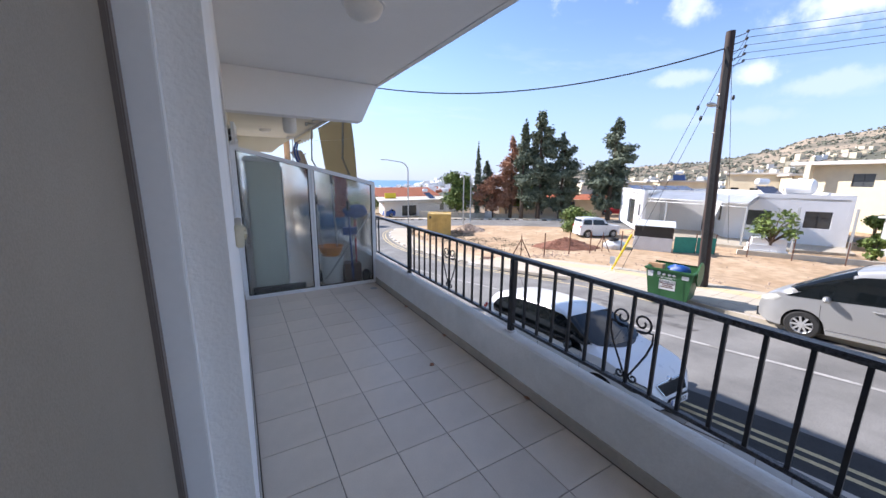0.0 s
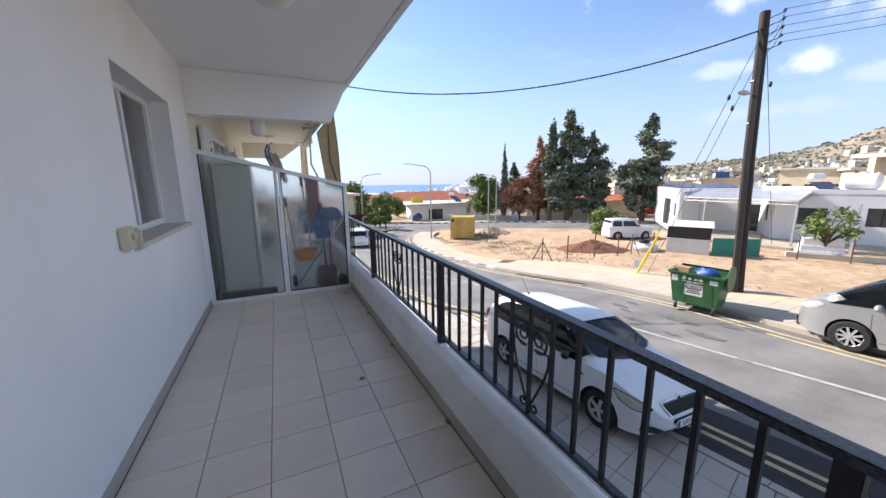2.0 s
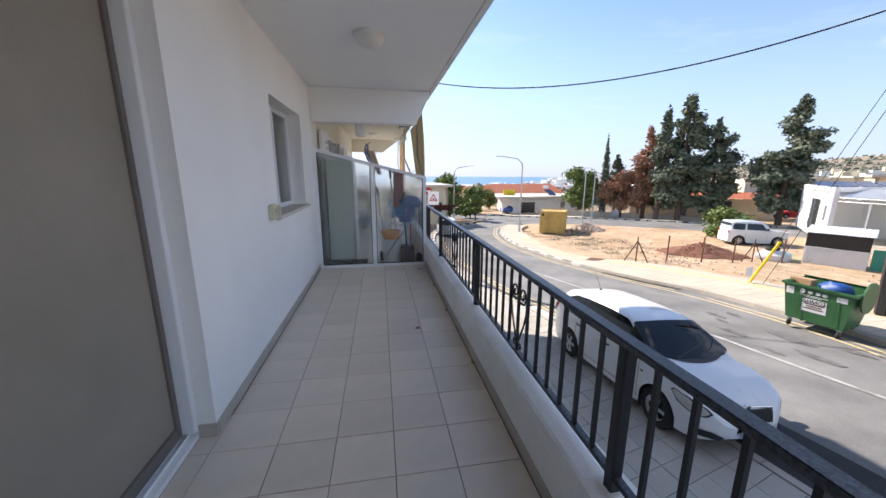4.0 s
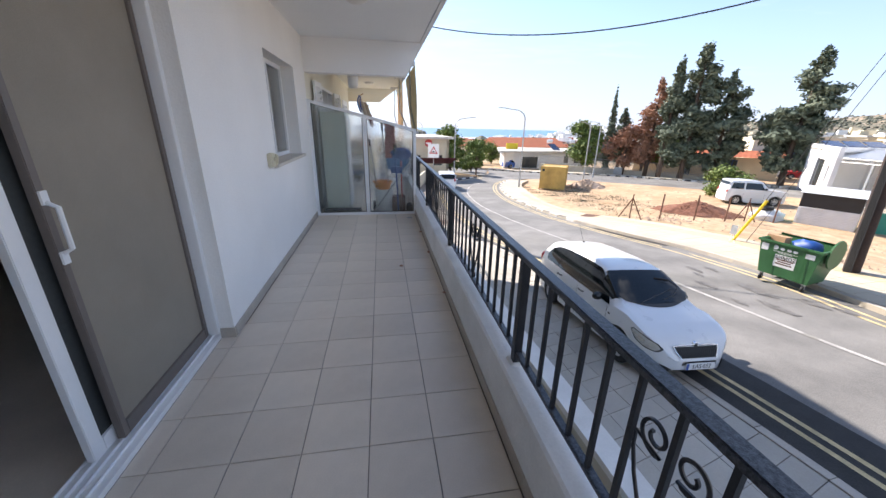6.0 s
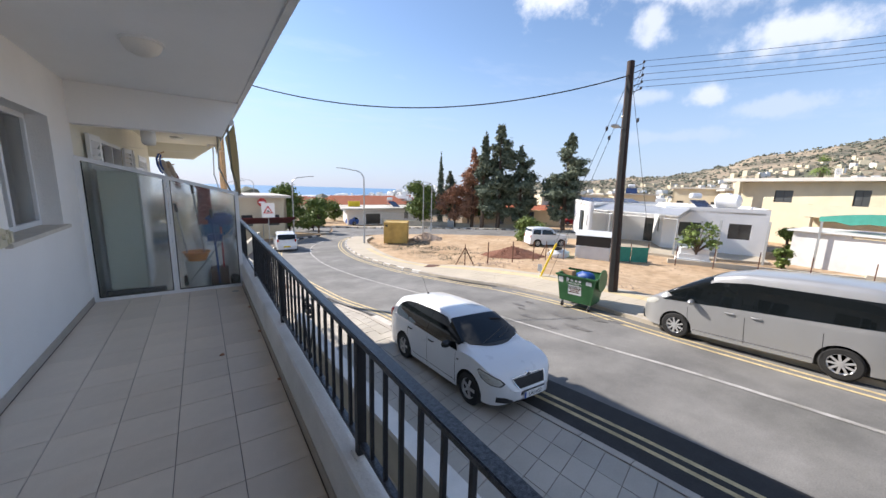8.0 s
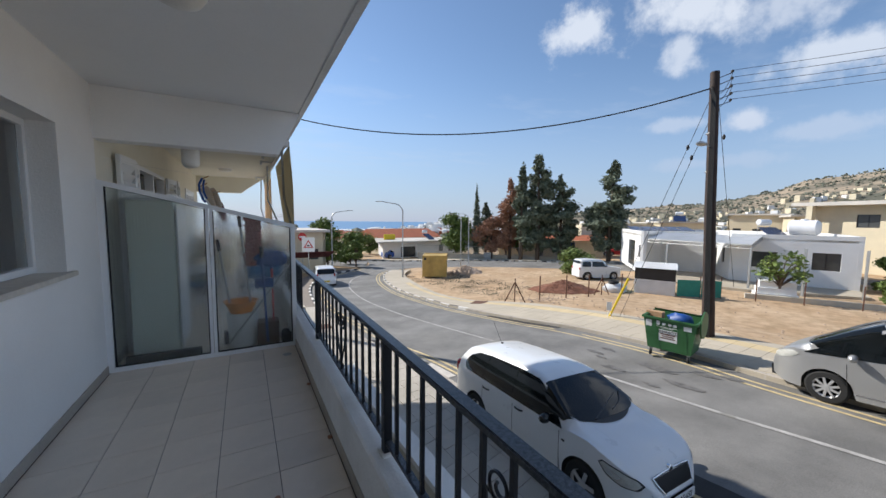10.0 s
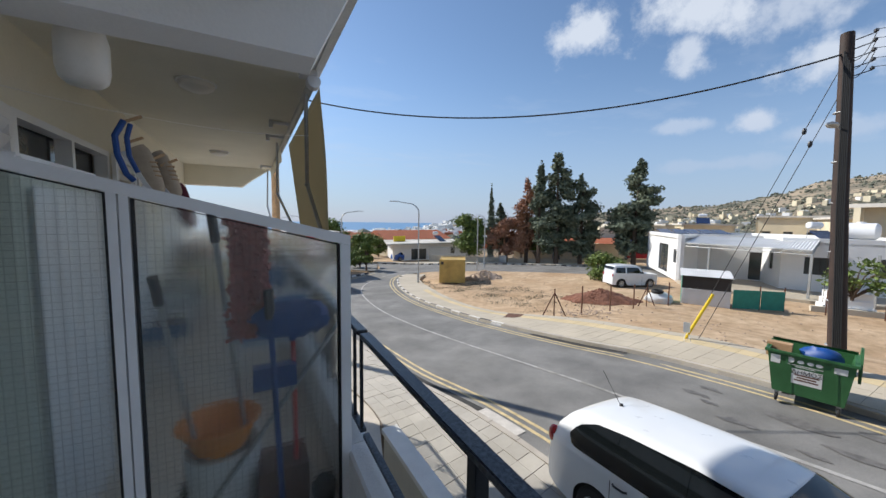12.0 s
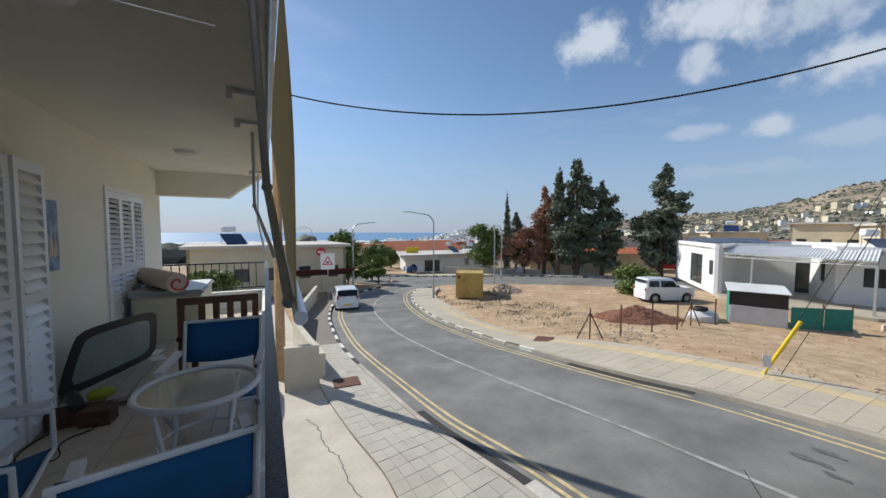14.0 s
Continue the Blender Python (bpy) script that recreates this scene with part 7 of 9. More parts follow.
rnd = random.Random(11)
spots = []
for i in range(220):
    a, r = rnd.uniform(0, 6.283), rnd.uniform(0, 1) ** 0.6
    x, y = 20.0 + math.cos(a) * r * 1.9, 29.4 + math.sin(a) * r * 1.4
    spots.append((x, y, gz(x, y) + 0.75 * max(0, 1 - r) + 0.02))
stones("rubble_stones", "broken pale stones on the rubble heap", spots, 0.05, 0.16, 3)
spots = []
for i in range(90):
    f = rnd.uniform(0, 1)
    x, y = 14.0 + f * 0.9 + rnd.gauss(0, 0.2), 9.2 - f * 3.4 + rnd.gauss(0, 0.15)
    spots.append((x, y, gz(x, y) + 0.06))
for i in range(420):
    x, y = rnd.uniform(14.5, 30), rnd.uniform(4, 30)
    spots.append((x, y, gz(x, y)))
for i in range(160):
    x, y = rnd.gauss(15.5, 0.9), rnd.gauss(14.6, 0.5)
    spots.append((x, y, gz(x, y) + 0.01))
stones("loose_stones", "loose stones along the pavement and on the plot", spots, 0.02, 0.075, 4)
spots = [(x, y, gz(x, y) + 0.01) for x, y in ((rnd.gauss(19.9, 1.3), rnd.gauss(17.0, 1.0)) for i in range(150))]
spots = [(x, y, gz(x, y) - 0.03 + 0.75 * max(0, 1 - math.hypot((x - 19.9) / 2.4, (y - 16.9) / 1.8))) for x, y, z in spots]
stones("soil_clods", "dark red clods on the earth heap", spots, 0.03, 0.09, 5, "redsoil")
# dry tufts on the plot
rng = np.random.default_rng(4)
pts, fcs = [], []
for i in range(90):
    cx, cy = rng.uniform(13.5, 19), rng.uniform(16, 30)
    for k2 in range(26):
        x, y = cx + rng.normal(0, 0.35), cy + rng.normal(0, 0.35)
        z = gz(x, y)
        b_ = len(pts)
        a = rng.uniform(0, 6.28)
        pts += [(x, y, z), (x + 0.03, y, z), (x + math.cos(a) * 0.05, y + math.sin(a) * 0.05, z + rng.uniform(0.05, 0.16))]
        fcs.append((b_, b_ + 1, b_ + 2))
fast_mesh("dry_grass", pts, fcs, M["scrub"], "dry grass tufts on the plot", "grass", "stuff")
# plastic-wrapped pile and a tyre beside the shed
bm = bmesh.new()
lumpy(bm, (22.9, 15.1, -3.15), (1.0, 0.7, 0.4), 7.0, 16, 0.4)
solid("wrapped_pile", bm, M["metalsheet"], "pile of goods under grey plastic sheet", "pile", smooth=True)
bm = bmesh.new()
lathe(bm, [(0.2, -0.09), (0.3, -0.1), (0.34, 0), (0.3, 0.1), (0.2, 0.09), (0.2, -0.09)], 20, "z", (22.7, 15.1, -2.68))
solid("old_tyre", bm, M["tyre"], "old tyre lying on the wrapped pile", "tyre", smooth=True)

# ---- school across the cross road ----
scl = thing("school_building", "long low school building with a red tiled roof behind a fence", "building")
m_c = walls(scl, "cream", [((37.6, 46.2), (47.0, 33.6), -4.3, -1.6, [(2.0, 2.9, -3.1, -1.9), (3.8, 4.9, -3.1, -1.9), (6.0, 7.1, -4.2, -1.9), (8.2, 9.3, -3.1, -1.9), (10.8, 11.8, -3.1, -1.9)]), ((47.0, 33.6), (51, 36.6), -4.3, -1.6), ((41.5, 49), (37.6, 46.2), -4.3, -1.6)])
for a, b, lo, hi in ((2.0, 2.9, -3.1, -1.9), (3.8, 4.9, -3.1, -1.9), (6.0, 7.1, -4.2, -1.9), (8.2, 9.3, -3.1, -1.9), (10.8, 11.8, -3.1, -1.9)):
    window_in(scl, m_c, a, b, lo, hi, frame="blueplas", label="blue framed window")
bm = bmesh.new()
P0, P1 = Vector((37.2, 45.9, -1.55)), Vector((47.0, 32.9, -1.55))
bk = Vector((4.1, 3.1, 0))
n = 60
rows = []
for i in range(n + 1):
    p = P0.lerp(P1, i / n)
    rows.append([bm.verts.new(p + Vector((0, 0, 0.02 * (i % 2)))), bm.verts.new(p + bk * 0.5 + Vector((0, 0, 0.75 + 0.02 * (i % 2)))), bm.verts.new(p + bk + Vector((0, 0, 0.02 * (i % 2))))])
for a, b in zip(rows, rows[1:]):
    for j in (0, 1):
        bm.faces.new((a[j], a[j + 1], b[j + 1], b[j]))
part("roof", bm, M["rooftile"], scl, "red tiled roof")
# grey-blue fence and low wall in front of it
bm = bmesh.new()
FW = [(24.6, 50.0), (29.0, 46.0), (33.0, 42.6), (36.6, 38.4), (39.4, 34.8)]
for a, b in zip(FW, FW[1:]):
    wall_run(bm, a, b, -5.2, -3.75, thick=0.2)
structure("wall_school", bm, M["conc_wall"], "low cream wall under the school fence")
sf = thing("school_fence", "pale blue-grey bar fence on the low wall round the school", "fence")
bm = bmesh.new()
for a, b in zip(FW, FW[1:]):
    a3, b3 = Vector((*a, 0)), Vector((*b, 0))
    k2 = int((b3 - a3).length / 0.16)
    for i in range(k2):
        p = a3.lerp(b3, i / k2)
        box(bm, p.x - 0.015, p.x + 0.015, p.y - 0.015, p.y + 0.015, -3.75, -2.5)
part("bars", bm, M["galv"], sf)["kind"] = "stuff"
for z in (-2.6, -3.6):
    bm = bmesh.new()
    for a, b in zip(FW, FW[1:]):
        tube(bm, [(*a, z), (*b, z)], 0.025, 4)
    part("rail", bm, M["galv"], sf)
eb = thing("electric_cabinet", "grey street cabinet at the school fence", "cabinet", (32.2, 42.0, -4.5), -45)
bm = bmesh.new()
box(bm, -0.5, 0.5, -0.2, 0.2, 0, 1.1)
part("body", bm, M["galv"], eb, bevel=0.02)
# far pavement of the cross road with its painted kerb
CF = smooth_line([(15.9, 47.8), (19.5, 47), (23.3, 44.7), (29.6, 41), (34, 35.7), (38, 31), (40.6, 26.9), (46, 19)])
bm = bmesh.new()
ribbon(bm, even(CF, 60), even([(16.6, 50.2), (21.2, 49.4), (24.6, 47.6), (30.8, 43.0), (35.4, 37.4), (39.6, 32), (42.2, 27.9), (47.6, 20)], 60), 0.13, 2, 0.25)
structure("pavement_school", bm, M["paver_far"], "pavement in front of the school")
kb = thing("kerb_cross", "black and white painted kerb of the cross road", "kerb")
kb["kind"] = "structure"
q = even(CF, 70)
for i in range(69):
    bm = bmesh.new()
    ribbon(bm, [q[i], q[i + 1]], [(q[i][0] + 0.1, q[i][1] + 0.12), (q[i + 1][0] + 0.1, q[i + 1][1] + 0.12)], 0.145, 1, 0.15)
    part("kerb_stone", bm, M["kerb_black" if i % 2 else "kerb_white"], kb)
# blue sheds and a big pale hall behind the gate
bh = thing("blue_hall", "pale hall with a blue band behind the school", "building", (60, 42, -4), -36)
bm = bmesh.new()
box(bm, -6, 9, -4, 4, 0, 4.2)
prism(bm, [(-6.0, 4.2), (9.0, 4.2), (9.0, 4.6), (-2, 5.2), (-6.0, 4.6)], -4, 4, "y")
part("wall", bm, M["cream"], bh)
bm = bmesh.new()
box(bm, -6.05, 9.05, -4.9, -4.01, 2.2, 2.9)
part("band", bm, M["carblue"], bh, "blue fascia")
for i, (x, w_, h_) in enumerate(((50.3, 1.4, 2.4), (52.0, 1.2, 1.6))):
    bm = bmesh.new()
    box(bm, -w_ / 2, w_ / 2, -0.6, 0.6, 0, h_)
    kk = thing("blue_kiosk", "dark blue kiosk by the school gate", "kiosk", (x - 6, 39.5 - i * 3, -4.1), -36)
    part("body", bm, M["carblue"], kk)

# the low white building with a flat canopy at the junction
lw = thing("corner_building", "low white flat-roofed building at the junction", "building")
m_w = walls(lw, "white", [((20.2, 53.6), (33.2, 52.6), -4.9, -2.35, [(9.8, 10.6, -4.0, -2.9), (11.6, 12.4, -4.0, -2.9), (3.0, 5.5, -4.8, -3.1)]), ((33.2, 52.6), (35.5, 60), -4.9, -2.35), ((22, 61), (20.2, 53.6), -4.9, -2.35)])
for a, b, lo, hi in ((9.8, 10.6, -4.0, -2.9), (11.6, 12.4, -4.0, -2.9), (3.0, 5.5, -4.8, -3.1)):
    window_in(lw, m_w, a, b, lo, hi)
bm = bmesh.new()
prism(bm, [(18.6, 51.8), (33.6, 52.3), (36, 60.4), (21.5, 61.5)], -2.34, -2.1)
part("roof", bm, M["flatroof"], lw)
bm = bmesh.new()
box(bm, 21.4, 23.4, 56.4, 56.6, -2.1, -1.2)
solid("roof_sign", bm, M["yellow"], "plain yellow-green sign board on the roof", "sign")
water_heater(29.2, 55.5, -2.1, 30)
water_heater(33.0, 55.0, -2.1, 30)


def pitched(name, label, x, y, z, rz, w_, d_, h_, roof_h, wall="cream", storeys=1, roof="rooftile", windows=3):
    b = thing(name, label, "house", (x, y, z), rz)
    bm = bmesh.new()
    rows = []
    op = []
    for s in range(storeys):
        for i in range(windows):
            a = w_ * (i + 0.5) / windows - 0.5
            op.append((a, a + 1.0, s))
    # storeys are stacked wall runs so that each has its openings
    sh_ = h_ / storeys
    for s in range(storeys):
        z0 = s * sh_
        ops = [(a, b_, z0 + 1.0, z0 + 2.1) for a, b_, q_ in op if q_ == s]
        bm = bmesh.new()
        wall_run(bm, (-w_ / 2, -d_ / 2), (w_ / 2, -d_ / 2), z0 - (3.0 if s == 0 else 0), z0 + sh_, ops)
        part("wall", bm, M[wall], b)
        bm = bmesh.new()
        wall_run(bm, (-w_ / 2, d_ / 2), (-w_ / 2, -d_ / 2), z0 - (3.0 if s == 0 else 0), z0 + sh_, [(d_ / 2 - 0.5, d_ / 2 + 0.5, z0 + 1.0, z0 + 2.1)])
        part("wall", bm, M[wall], b)
        bm = bmesh.new()
        wall_run(bm, (w_ / 2, -d_ / 2), (w_ / 2, d_ / 2), z0 - (3.0 if s == 0 else 0), z0 + sh_)
        part("wall", bm, M[wall], b)
    bm = bmesh.new()
    wall_run(bm, (w_ / 2, d_ / 2), (-w_ / 2, d_ / 2), -3, h_)
    part("wall", bm, M[wall], b)
    mm = Matrix.Translation((-w_ / 2, -d_ / 2, 0))
    for s in range(storeys):
        for a, b_, q_ in op:
            if q_ == s:
                window_in(b, mm, a, b_, s * sh_ + 1.0, s * sh_ + 2.1)
    bm = bmesh.new()
    o = 0.4
    if roof_h > 0:
        prism(bm, [(-d_ / 2 - o, h_), (d_ / 2 + o, h_), (0, h_ + roof_h)], -w_ / 2 - o, w_ / 2 + o, "x")
    else:
        box(bm, -w_ / 2 - o, w_ / 2 + o, -d_ / 2 - o, d_ / 2 + o, h_, h_ + 0.25)
    part("roof", bm, M[roof], b)
    return b


pitched("villa", "cream two-storey house with a terracotta roof at the junction", 30.5, 72, -7.0, 10, 15, 9, 4.6, 1.7, storeys=2, windows=5)
pitched("villa", "small cream house with a terracotta roof", 18.0, 84, -8.2, 20, 7, 7, 5.2, 1.6, storeys=2, windows=2)
pitched("villa", "small cream house with a terracotta roof", 27.0, 90, -8.3, -10, 7, 7, 4.9, 1.5, storeys=2, windows=2)
pitched("villa", "cream house with a flat roof beyond the block", 2.0, 42.5, -3.9, 4, 12.5, 8, 3.85, 0, roof="flatroof", windows=5)
pitched("villa", "white house with a flat roof down the hill", 4.0, 66, -6.5, 4, 9, 8, 4.0, 0, roof="flatroof", wall="white", windows=3)
bm = bmesh.new()
prism(bm, [(35.6, -2.1), (38.4, -2.9), (38.4, -2.95), (35.6, -2.15)], 3.0, 8.6, "x")
bmesh.ops.transform(bm, matrix=Matrix.Translation((0, -0.5, 0.35)), verts=bm.verts)
aw2 = thing("street_awning", "maroon awning on the cream house's street side", "awning")
part("canopy", bm, M["magenta_awn"], aw2)
water_heater(-1.0, 41.5, 0.2, 30)
# garden wall and blocks beside the near pavement
bm = bmesh.new()
for a, b, h in (((2.0, 15.45), (2.95, 15.35), 1.35), ((2.55, 20.5), (3.0, 16.0), 0.9), ((3.3, 27.0), (2.6, 20.6), 0.95), ((5.0, 33.5), (3.4, 27.1), 0.95)):
    z = gz(*b)
    wall_run(bm, a, b, z - 0.8, z + h, thick=0.22)
structure("wall_street", bm, M["conc_wall"], "cream garden walls beside the pavement")

# cream two-storey house on the right, beyond the bungalow
cr = thing("cream_house", "two-storey cream house with open balconies behind the bungalow", "house")
bm = bmesh.new()
Q0, Q1 = (53.5, 13.6), (47.5, -8.0)
q_ops = [(3.4, 5.0, 1.05, 2.3), (9.5, 10.6, 0.3, 2.4), (15.4, 16.6, 0.6, 2.2)]
m_q = walls(cr, "cream", [(Q0, Q1, -3.6, 3.2, q_ops), ((60, 12), Q0, -3.6, 3.2)])
for a, b, lo, hi in q_ops:
    window_in(cr, m_q, a, b, lo, hi)
bm = bmesh.new()
prism(bm, [(52.2, 15.0), (46.6, -9), (62, -12), (62, 14.0)], 3.2, 3.55)
part("roof", bm, M["flatroof"], cr, "pale flat roof slab")
bm = bmesh.new()
box(bm, 6.6, 22, -1.6, -0.05, -0.25, 0.0, rot=m_q)
box(bm, 6.6, 22, -1.6, -1.45, 0.0, 0.95, rot=m_q)
box(bm, 6.6, 6.75, -1.45, -0.05, 0.0, 0.95, rot=m_q)
part("balcony", bm, M["cream"], cr)
for x in (0.3, 7.0, 13.8, 20.0):
    bm = bmesh.new()
    box(bm, x, x + 0.5, -1.55, -1.05, -3.6 if x > 1 else 0.0, -0.26 if x > 1 else 3.19, rot=m_q)
    part("column", bm, M["cream"], cr)
for i, (x, y, z, rz_, w_, d_, h_) in enumerate(((66, 33, -2.4, -52, 6.5, 7, 3.6), (72, 24.0, -1.6, -78, 7, 8, 4.1), (66, 15, -1.4, -66, 8, 8, 3.6), (84, 45, -3.4, -40, 10, 8, 4.4), (58, 1, -1.4, -80, 10, 8, 4.2))):
    pitched("villa", "cream flat-roofed house beyond the bungalow", x, y, z, rz_, w_, d_, h_, 0, roof="flatroof", wall="cream", windows=2 + i % 3, storeys=1 if h_ < 4.5 else 2)
water_heater(66, 33, 1.5, -60)
ws = thing("white_outbuilding", "low white outbuilding with a metal roof", "outbuilding")
walls(ws, "metalsheet", [((36.6, 5.3), (36.3, 2.4), -3.3, -0.85), ((36.3, 2.4), (34.6, -8), -3.3, -1.0), ((41, 5.0), (36.6, 5.3), -3.3, -0.85)])
bm = bmesh.new()
prism(bm, [(36.3, 5.6), (36.0, 2.4), (34.2, -8.2), (41, -8.2), (41.5, 5.4)], -0.8, -0.72)
part("roof", bm, M["metalsheet"], ws)
gp = thing("green_sunshade", "green shade cloth stretched over the outbuilding's yard", "sunshade")
bm = bmesh.new()
rows = []
for i in range(9):
    f = i / 8
    rows.append([bm.verts.new((38.2 - 3.2 * f, 4.4 - 6.5 * f, 0.25 + 0.35 * math.sin(f * 3.14) + 0.1 * f)), bm.verts.new((40.5 - 3.0 * f, 3.4 - 6.5 * f, 0.15 + 0.3 * math.sin(f * 3.14))), bm.verts.new((38.15 - 3.2 * f, 4.35 - 6.5 * f, -0.1 + 0.1 * math.sin(i * 2.3)))])
for a, b in zip(rows, rows[1:]):
    bm.faces.new((a[0], a[1], b[1], b[0]))
    bm.faces.new((a[0], b[0], b[2], a[2]))
part("cloth", bm, M["greenmesh"], gp)
for x, y, h in ((32.4, 8.4, 3.1), (34.1, 6.1, 3.1), (36.1, 3.9, 3.3)):
    bm = bmesh.new()
    box(bm, x - 0.06, x + 0.06, y - 0.06, y + 0.06, -3.35, -3.3 + h)
    solid("steel_post", bm, M["galv"], "grey steel post in the garden", "post", group="steel posts in the garden")

# ---- signs ----
def road_sign(x, y, kind, rz):
    z = gz(x, y) + 0.1
    s = thing("road_sign", {"stop": "red octagonal stop sign on a pole", "hump": "white square warning sign with a red triangle"}[kind], "road sign", (x, y, z), rz)
    bm = bmesh.new()
    top = 3.6 if kind == "stop" else 2.6
    tube(bm, [(0, 0.03, 0), (0, 0.03, top)], 0.035, 8)
    part("pole", bm, M["galv"], s, smooth=True)
    bm = bmesh.new()
    if kind == "stop":
        prism(bm, [(math.cos(radians(22.5 + 45 * i)) * 0.42, top + math.sin(radians(22.5 + 45 * i)) * 0.42) for i in range(8)], -0.012, 0.0, "y")
        part("plate", bm, M["red"], s)
        bm = bmesh.new()
        box(bm, -0.28, 0.28, -0.016, -0.013, top - 0.08, top + 0.08)
        part("band", bm, M["white"], s)
    else:
        box(bm, -0.52, 0.52, -0.02, 0.0, top - 0.2, top + 1.05)
        part("plate", bm, M["white"], s)
        bm = bmesh.new()
        prism(bm, [(-0.4, top + 0.15), (0.4, top + 0.15), (0, top + 0.85)], -0.028, -0.021, "y")
        part("triangle", bm, M["red"], s)
        bm = bmesh.new()
        prism(bm, [(-0.25, top + 0.23), (0.25, top + 0.23), (0, top + 0.68)], -0.034, -0.029, "y")
        part("triangle_field", bm, M["white"], s)
        bm = bmesh.new()
        prism(bm, [(-0.14, top + 0.28), (0.14, top + 0.28), (0.05, top + 0.42), (-0.05, top + 0.42)], -0.038, -0.035, "y")
        part("symbol", bm, M["dark"], s)
    return s


road_sign(6.06, 37.8, "stop", -10)
road_sign(5.85, 32.6, "hump", -12)
for x, y, h, r in ((13.7, 62.0, 5.5, 0.12), (19.0, 92, 8, 0.12), (25.0, 74, 5, 0.1), (9.0, 75, 5, 0.1)):
    bm = bmesh.new()
    z = land(x, y)
    tube(bm, [(x, y, z), (x, y, z + h)], r, 6, r1=r * 0.8)
    box(bm, x - 0.6, x + 0.6, y - 0.05, y + 0.05, z + h - 0.4, z + h - 0.3)
    solid("telegraph_pole", bm, M["woodpole"], "dark timber pole among the far houses", "utility pole")

# ---- the town far off: small white houses and dark trees over plain and hill ----
rng = np.random.default_rng(12)


def scatter_boxes(name, n, azr, rr, material, size, label, power=0.5, hmul=1.0, elmin=None):
    v, f = [], []
    k2 = 0
    while k2 < n:
        az, r = radians(rng.uniform(*azr)), rr[0] + (rr[1] - rr[0]) * rng.uniform(0, 1) ** power
        x, y = math.sin(az) * r, math.cos(az) * r
        if noise.noise(Vector((x, y, 1.7)) * 0.012) < -0.1:
            if rng.uniform() > 0.25:
                continue
        k2 += 1
        z = land(x, y)
        s = size * rng.uniform(0.6, 1.5)
        a, b, h = s, s * rng.uniform(0.6, 1.2), 3.0 * rng.choice([1, 1, 2]) * hmul * min(1.6, 0.7 + r / 700)
        t = rng.uniform(0, 3.14)
        c_, s_ = math.cos(t), math.sin(t)
        b0 = len(v)
        for zz in (z - 2.5, z + h):
            for dx, dy in ((-a, -b), (a, -b), (a, b), (-a, b)):
                v.append((x + dx * c_ - dy * s_, y + dx * s_ + dy * c_, zz))
        for q_ in ((0, 1, 5, 4), (1, 2, 6, 5), (2, 3, 7, 6), (3, 0, 4, 7), (4, 5, 6, 7)):
            f.append(tuple(b0 + i for i in q_))
    return fast_mesh(name, v, f, material, label, "town", "stuff")


def scatter_trees(name, n, azr, rr, size, label, power=0.5):
    v, f = [], []
    for _ in range(n):
        az, r = radians(rng.uniform(*azr)), rr[0] + (rr[1] - rr[0]) * rng.uniform(0, 1) ** power
        x, y = math.sin(az) * r, math.cos(az) * r
        z = land(x, y)
        s = size * rng.uniform(0.4, 1.3)
        h = s * rng.uniform(0.5, 1.4)
        b0 = len(v)
        m2 = 6
        for lv, rad in ((0.0, 0.7), (0.45, 1.0), (0.85, 0.6)):
            for i in range(m2):
                a = i * 6.283 / m2 + rng.uniform(-0.3, 0.3)
                v.append((x + math.cos(a) * s * rad * rng.uniform(0.7, 1.2), y + math.sin(a) * s * rad * rng.uniform(0.7, 1.2), z - 0.5 + h * lv * rng.uniform(0.85, 1.15)))
        v.append((x, y, z + h))
        for L_ in (0, 1):
            for i in range(m2):
                f.append((b0 + L_ * m2 + i, b0 + L_ * m2 + (i + 1) % m2, b0 + (L_ + 1) * m2 + (i + 1) % m2, b0 + (L_ + 1) * m2 + i))
        for i in range(m2):
            f.append((b0 + 2 * m2 + i, b0 + 2 * m2 + (i + 1) % m2, b0 + 3 * m2))
    return fast_mesh(name, v, f, M["scrub"], label, "trees", "stuff")


scatter_boxes("town_houses", 1500, (-20, 42), (150, 960), M["white"], 4.5, "white houses of the coastal town", 0.6)
scatter_boxes("town_roofs", 260, (-20, 45), (120, 600), M["rooftile"], 4.0, "terracotta roofs in the coastal town", 0.6, 0.9)
scatter_boxes("hill_houses", 300, (48, 104), (330, 700), M["cream"], 2.9, "cream houses on the hillside", 0.8, 0.6)
scatter_boxes("hill_houses_pale", 170, (48, 104), (250, 640), M["white"], 3.0, "white houses on the hillside", 0.8, 0.6)
scatter_boxes("hill_roofs", 90, (40, 75), (110, 350), M["rooftile"], 5.0, "terracotta roofs below the hill", 0.8, 0.9)
scatter_trees("town_trees", 2600, (-22, 50), (80, 950), 4.5, "dark trees among the town's houses", 0.55)
scatter_trees("hill_scrub", 7000, (40, 104), (110, 900), 2.3, "scrub and trees on the hillside", 0.65)


# ---- the neighbouring balcony ----
bm = bmesh.new()
m_n = wall_run(bm, (WX, PY + 0.03), (WX, 12.45), -0.3, CEIL, [(1.395, 3.015, 0.02, 2.07), (5.44, 6.89, 0.02, 2.07)], thick=0.25)
structure("wall_neighbour", bm, M["plaster_nb"], "cream rendered wall of the neighbouring flat")


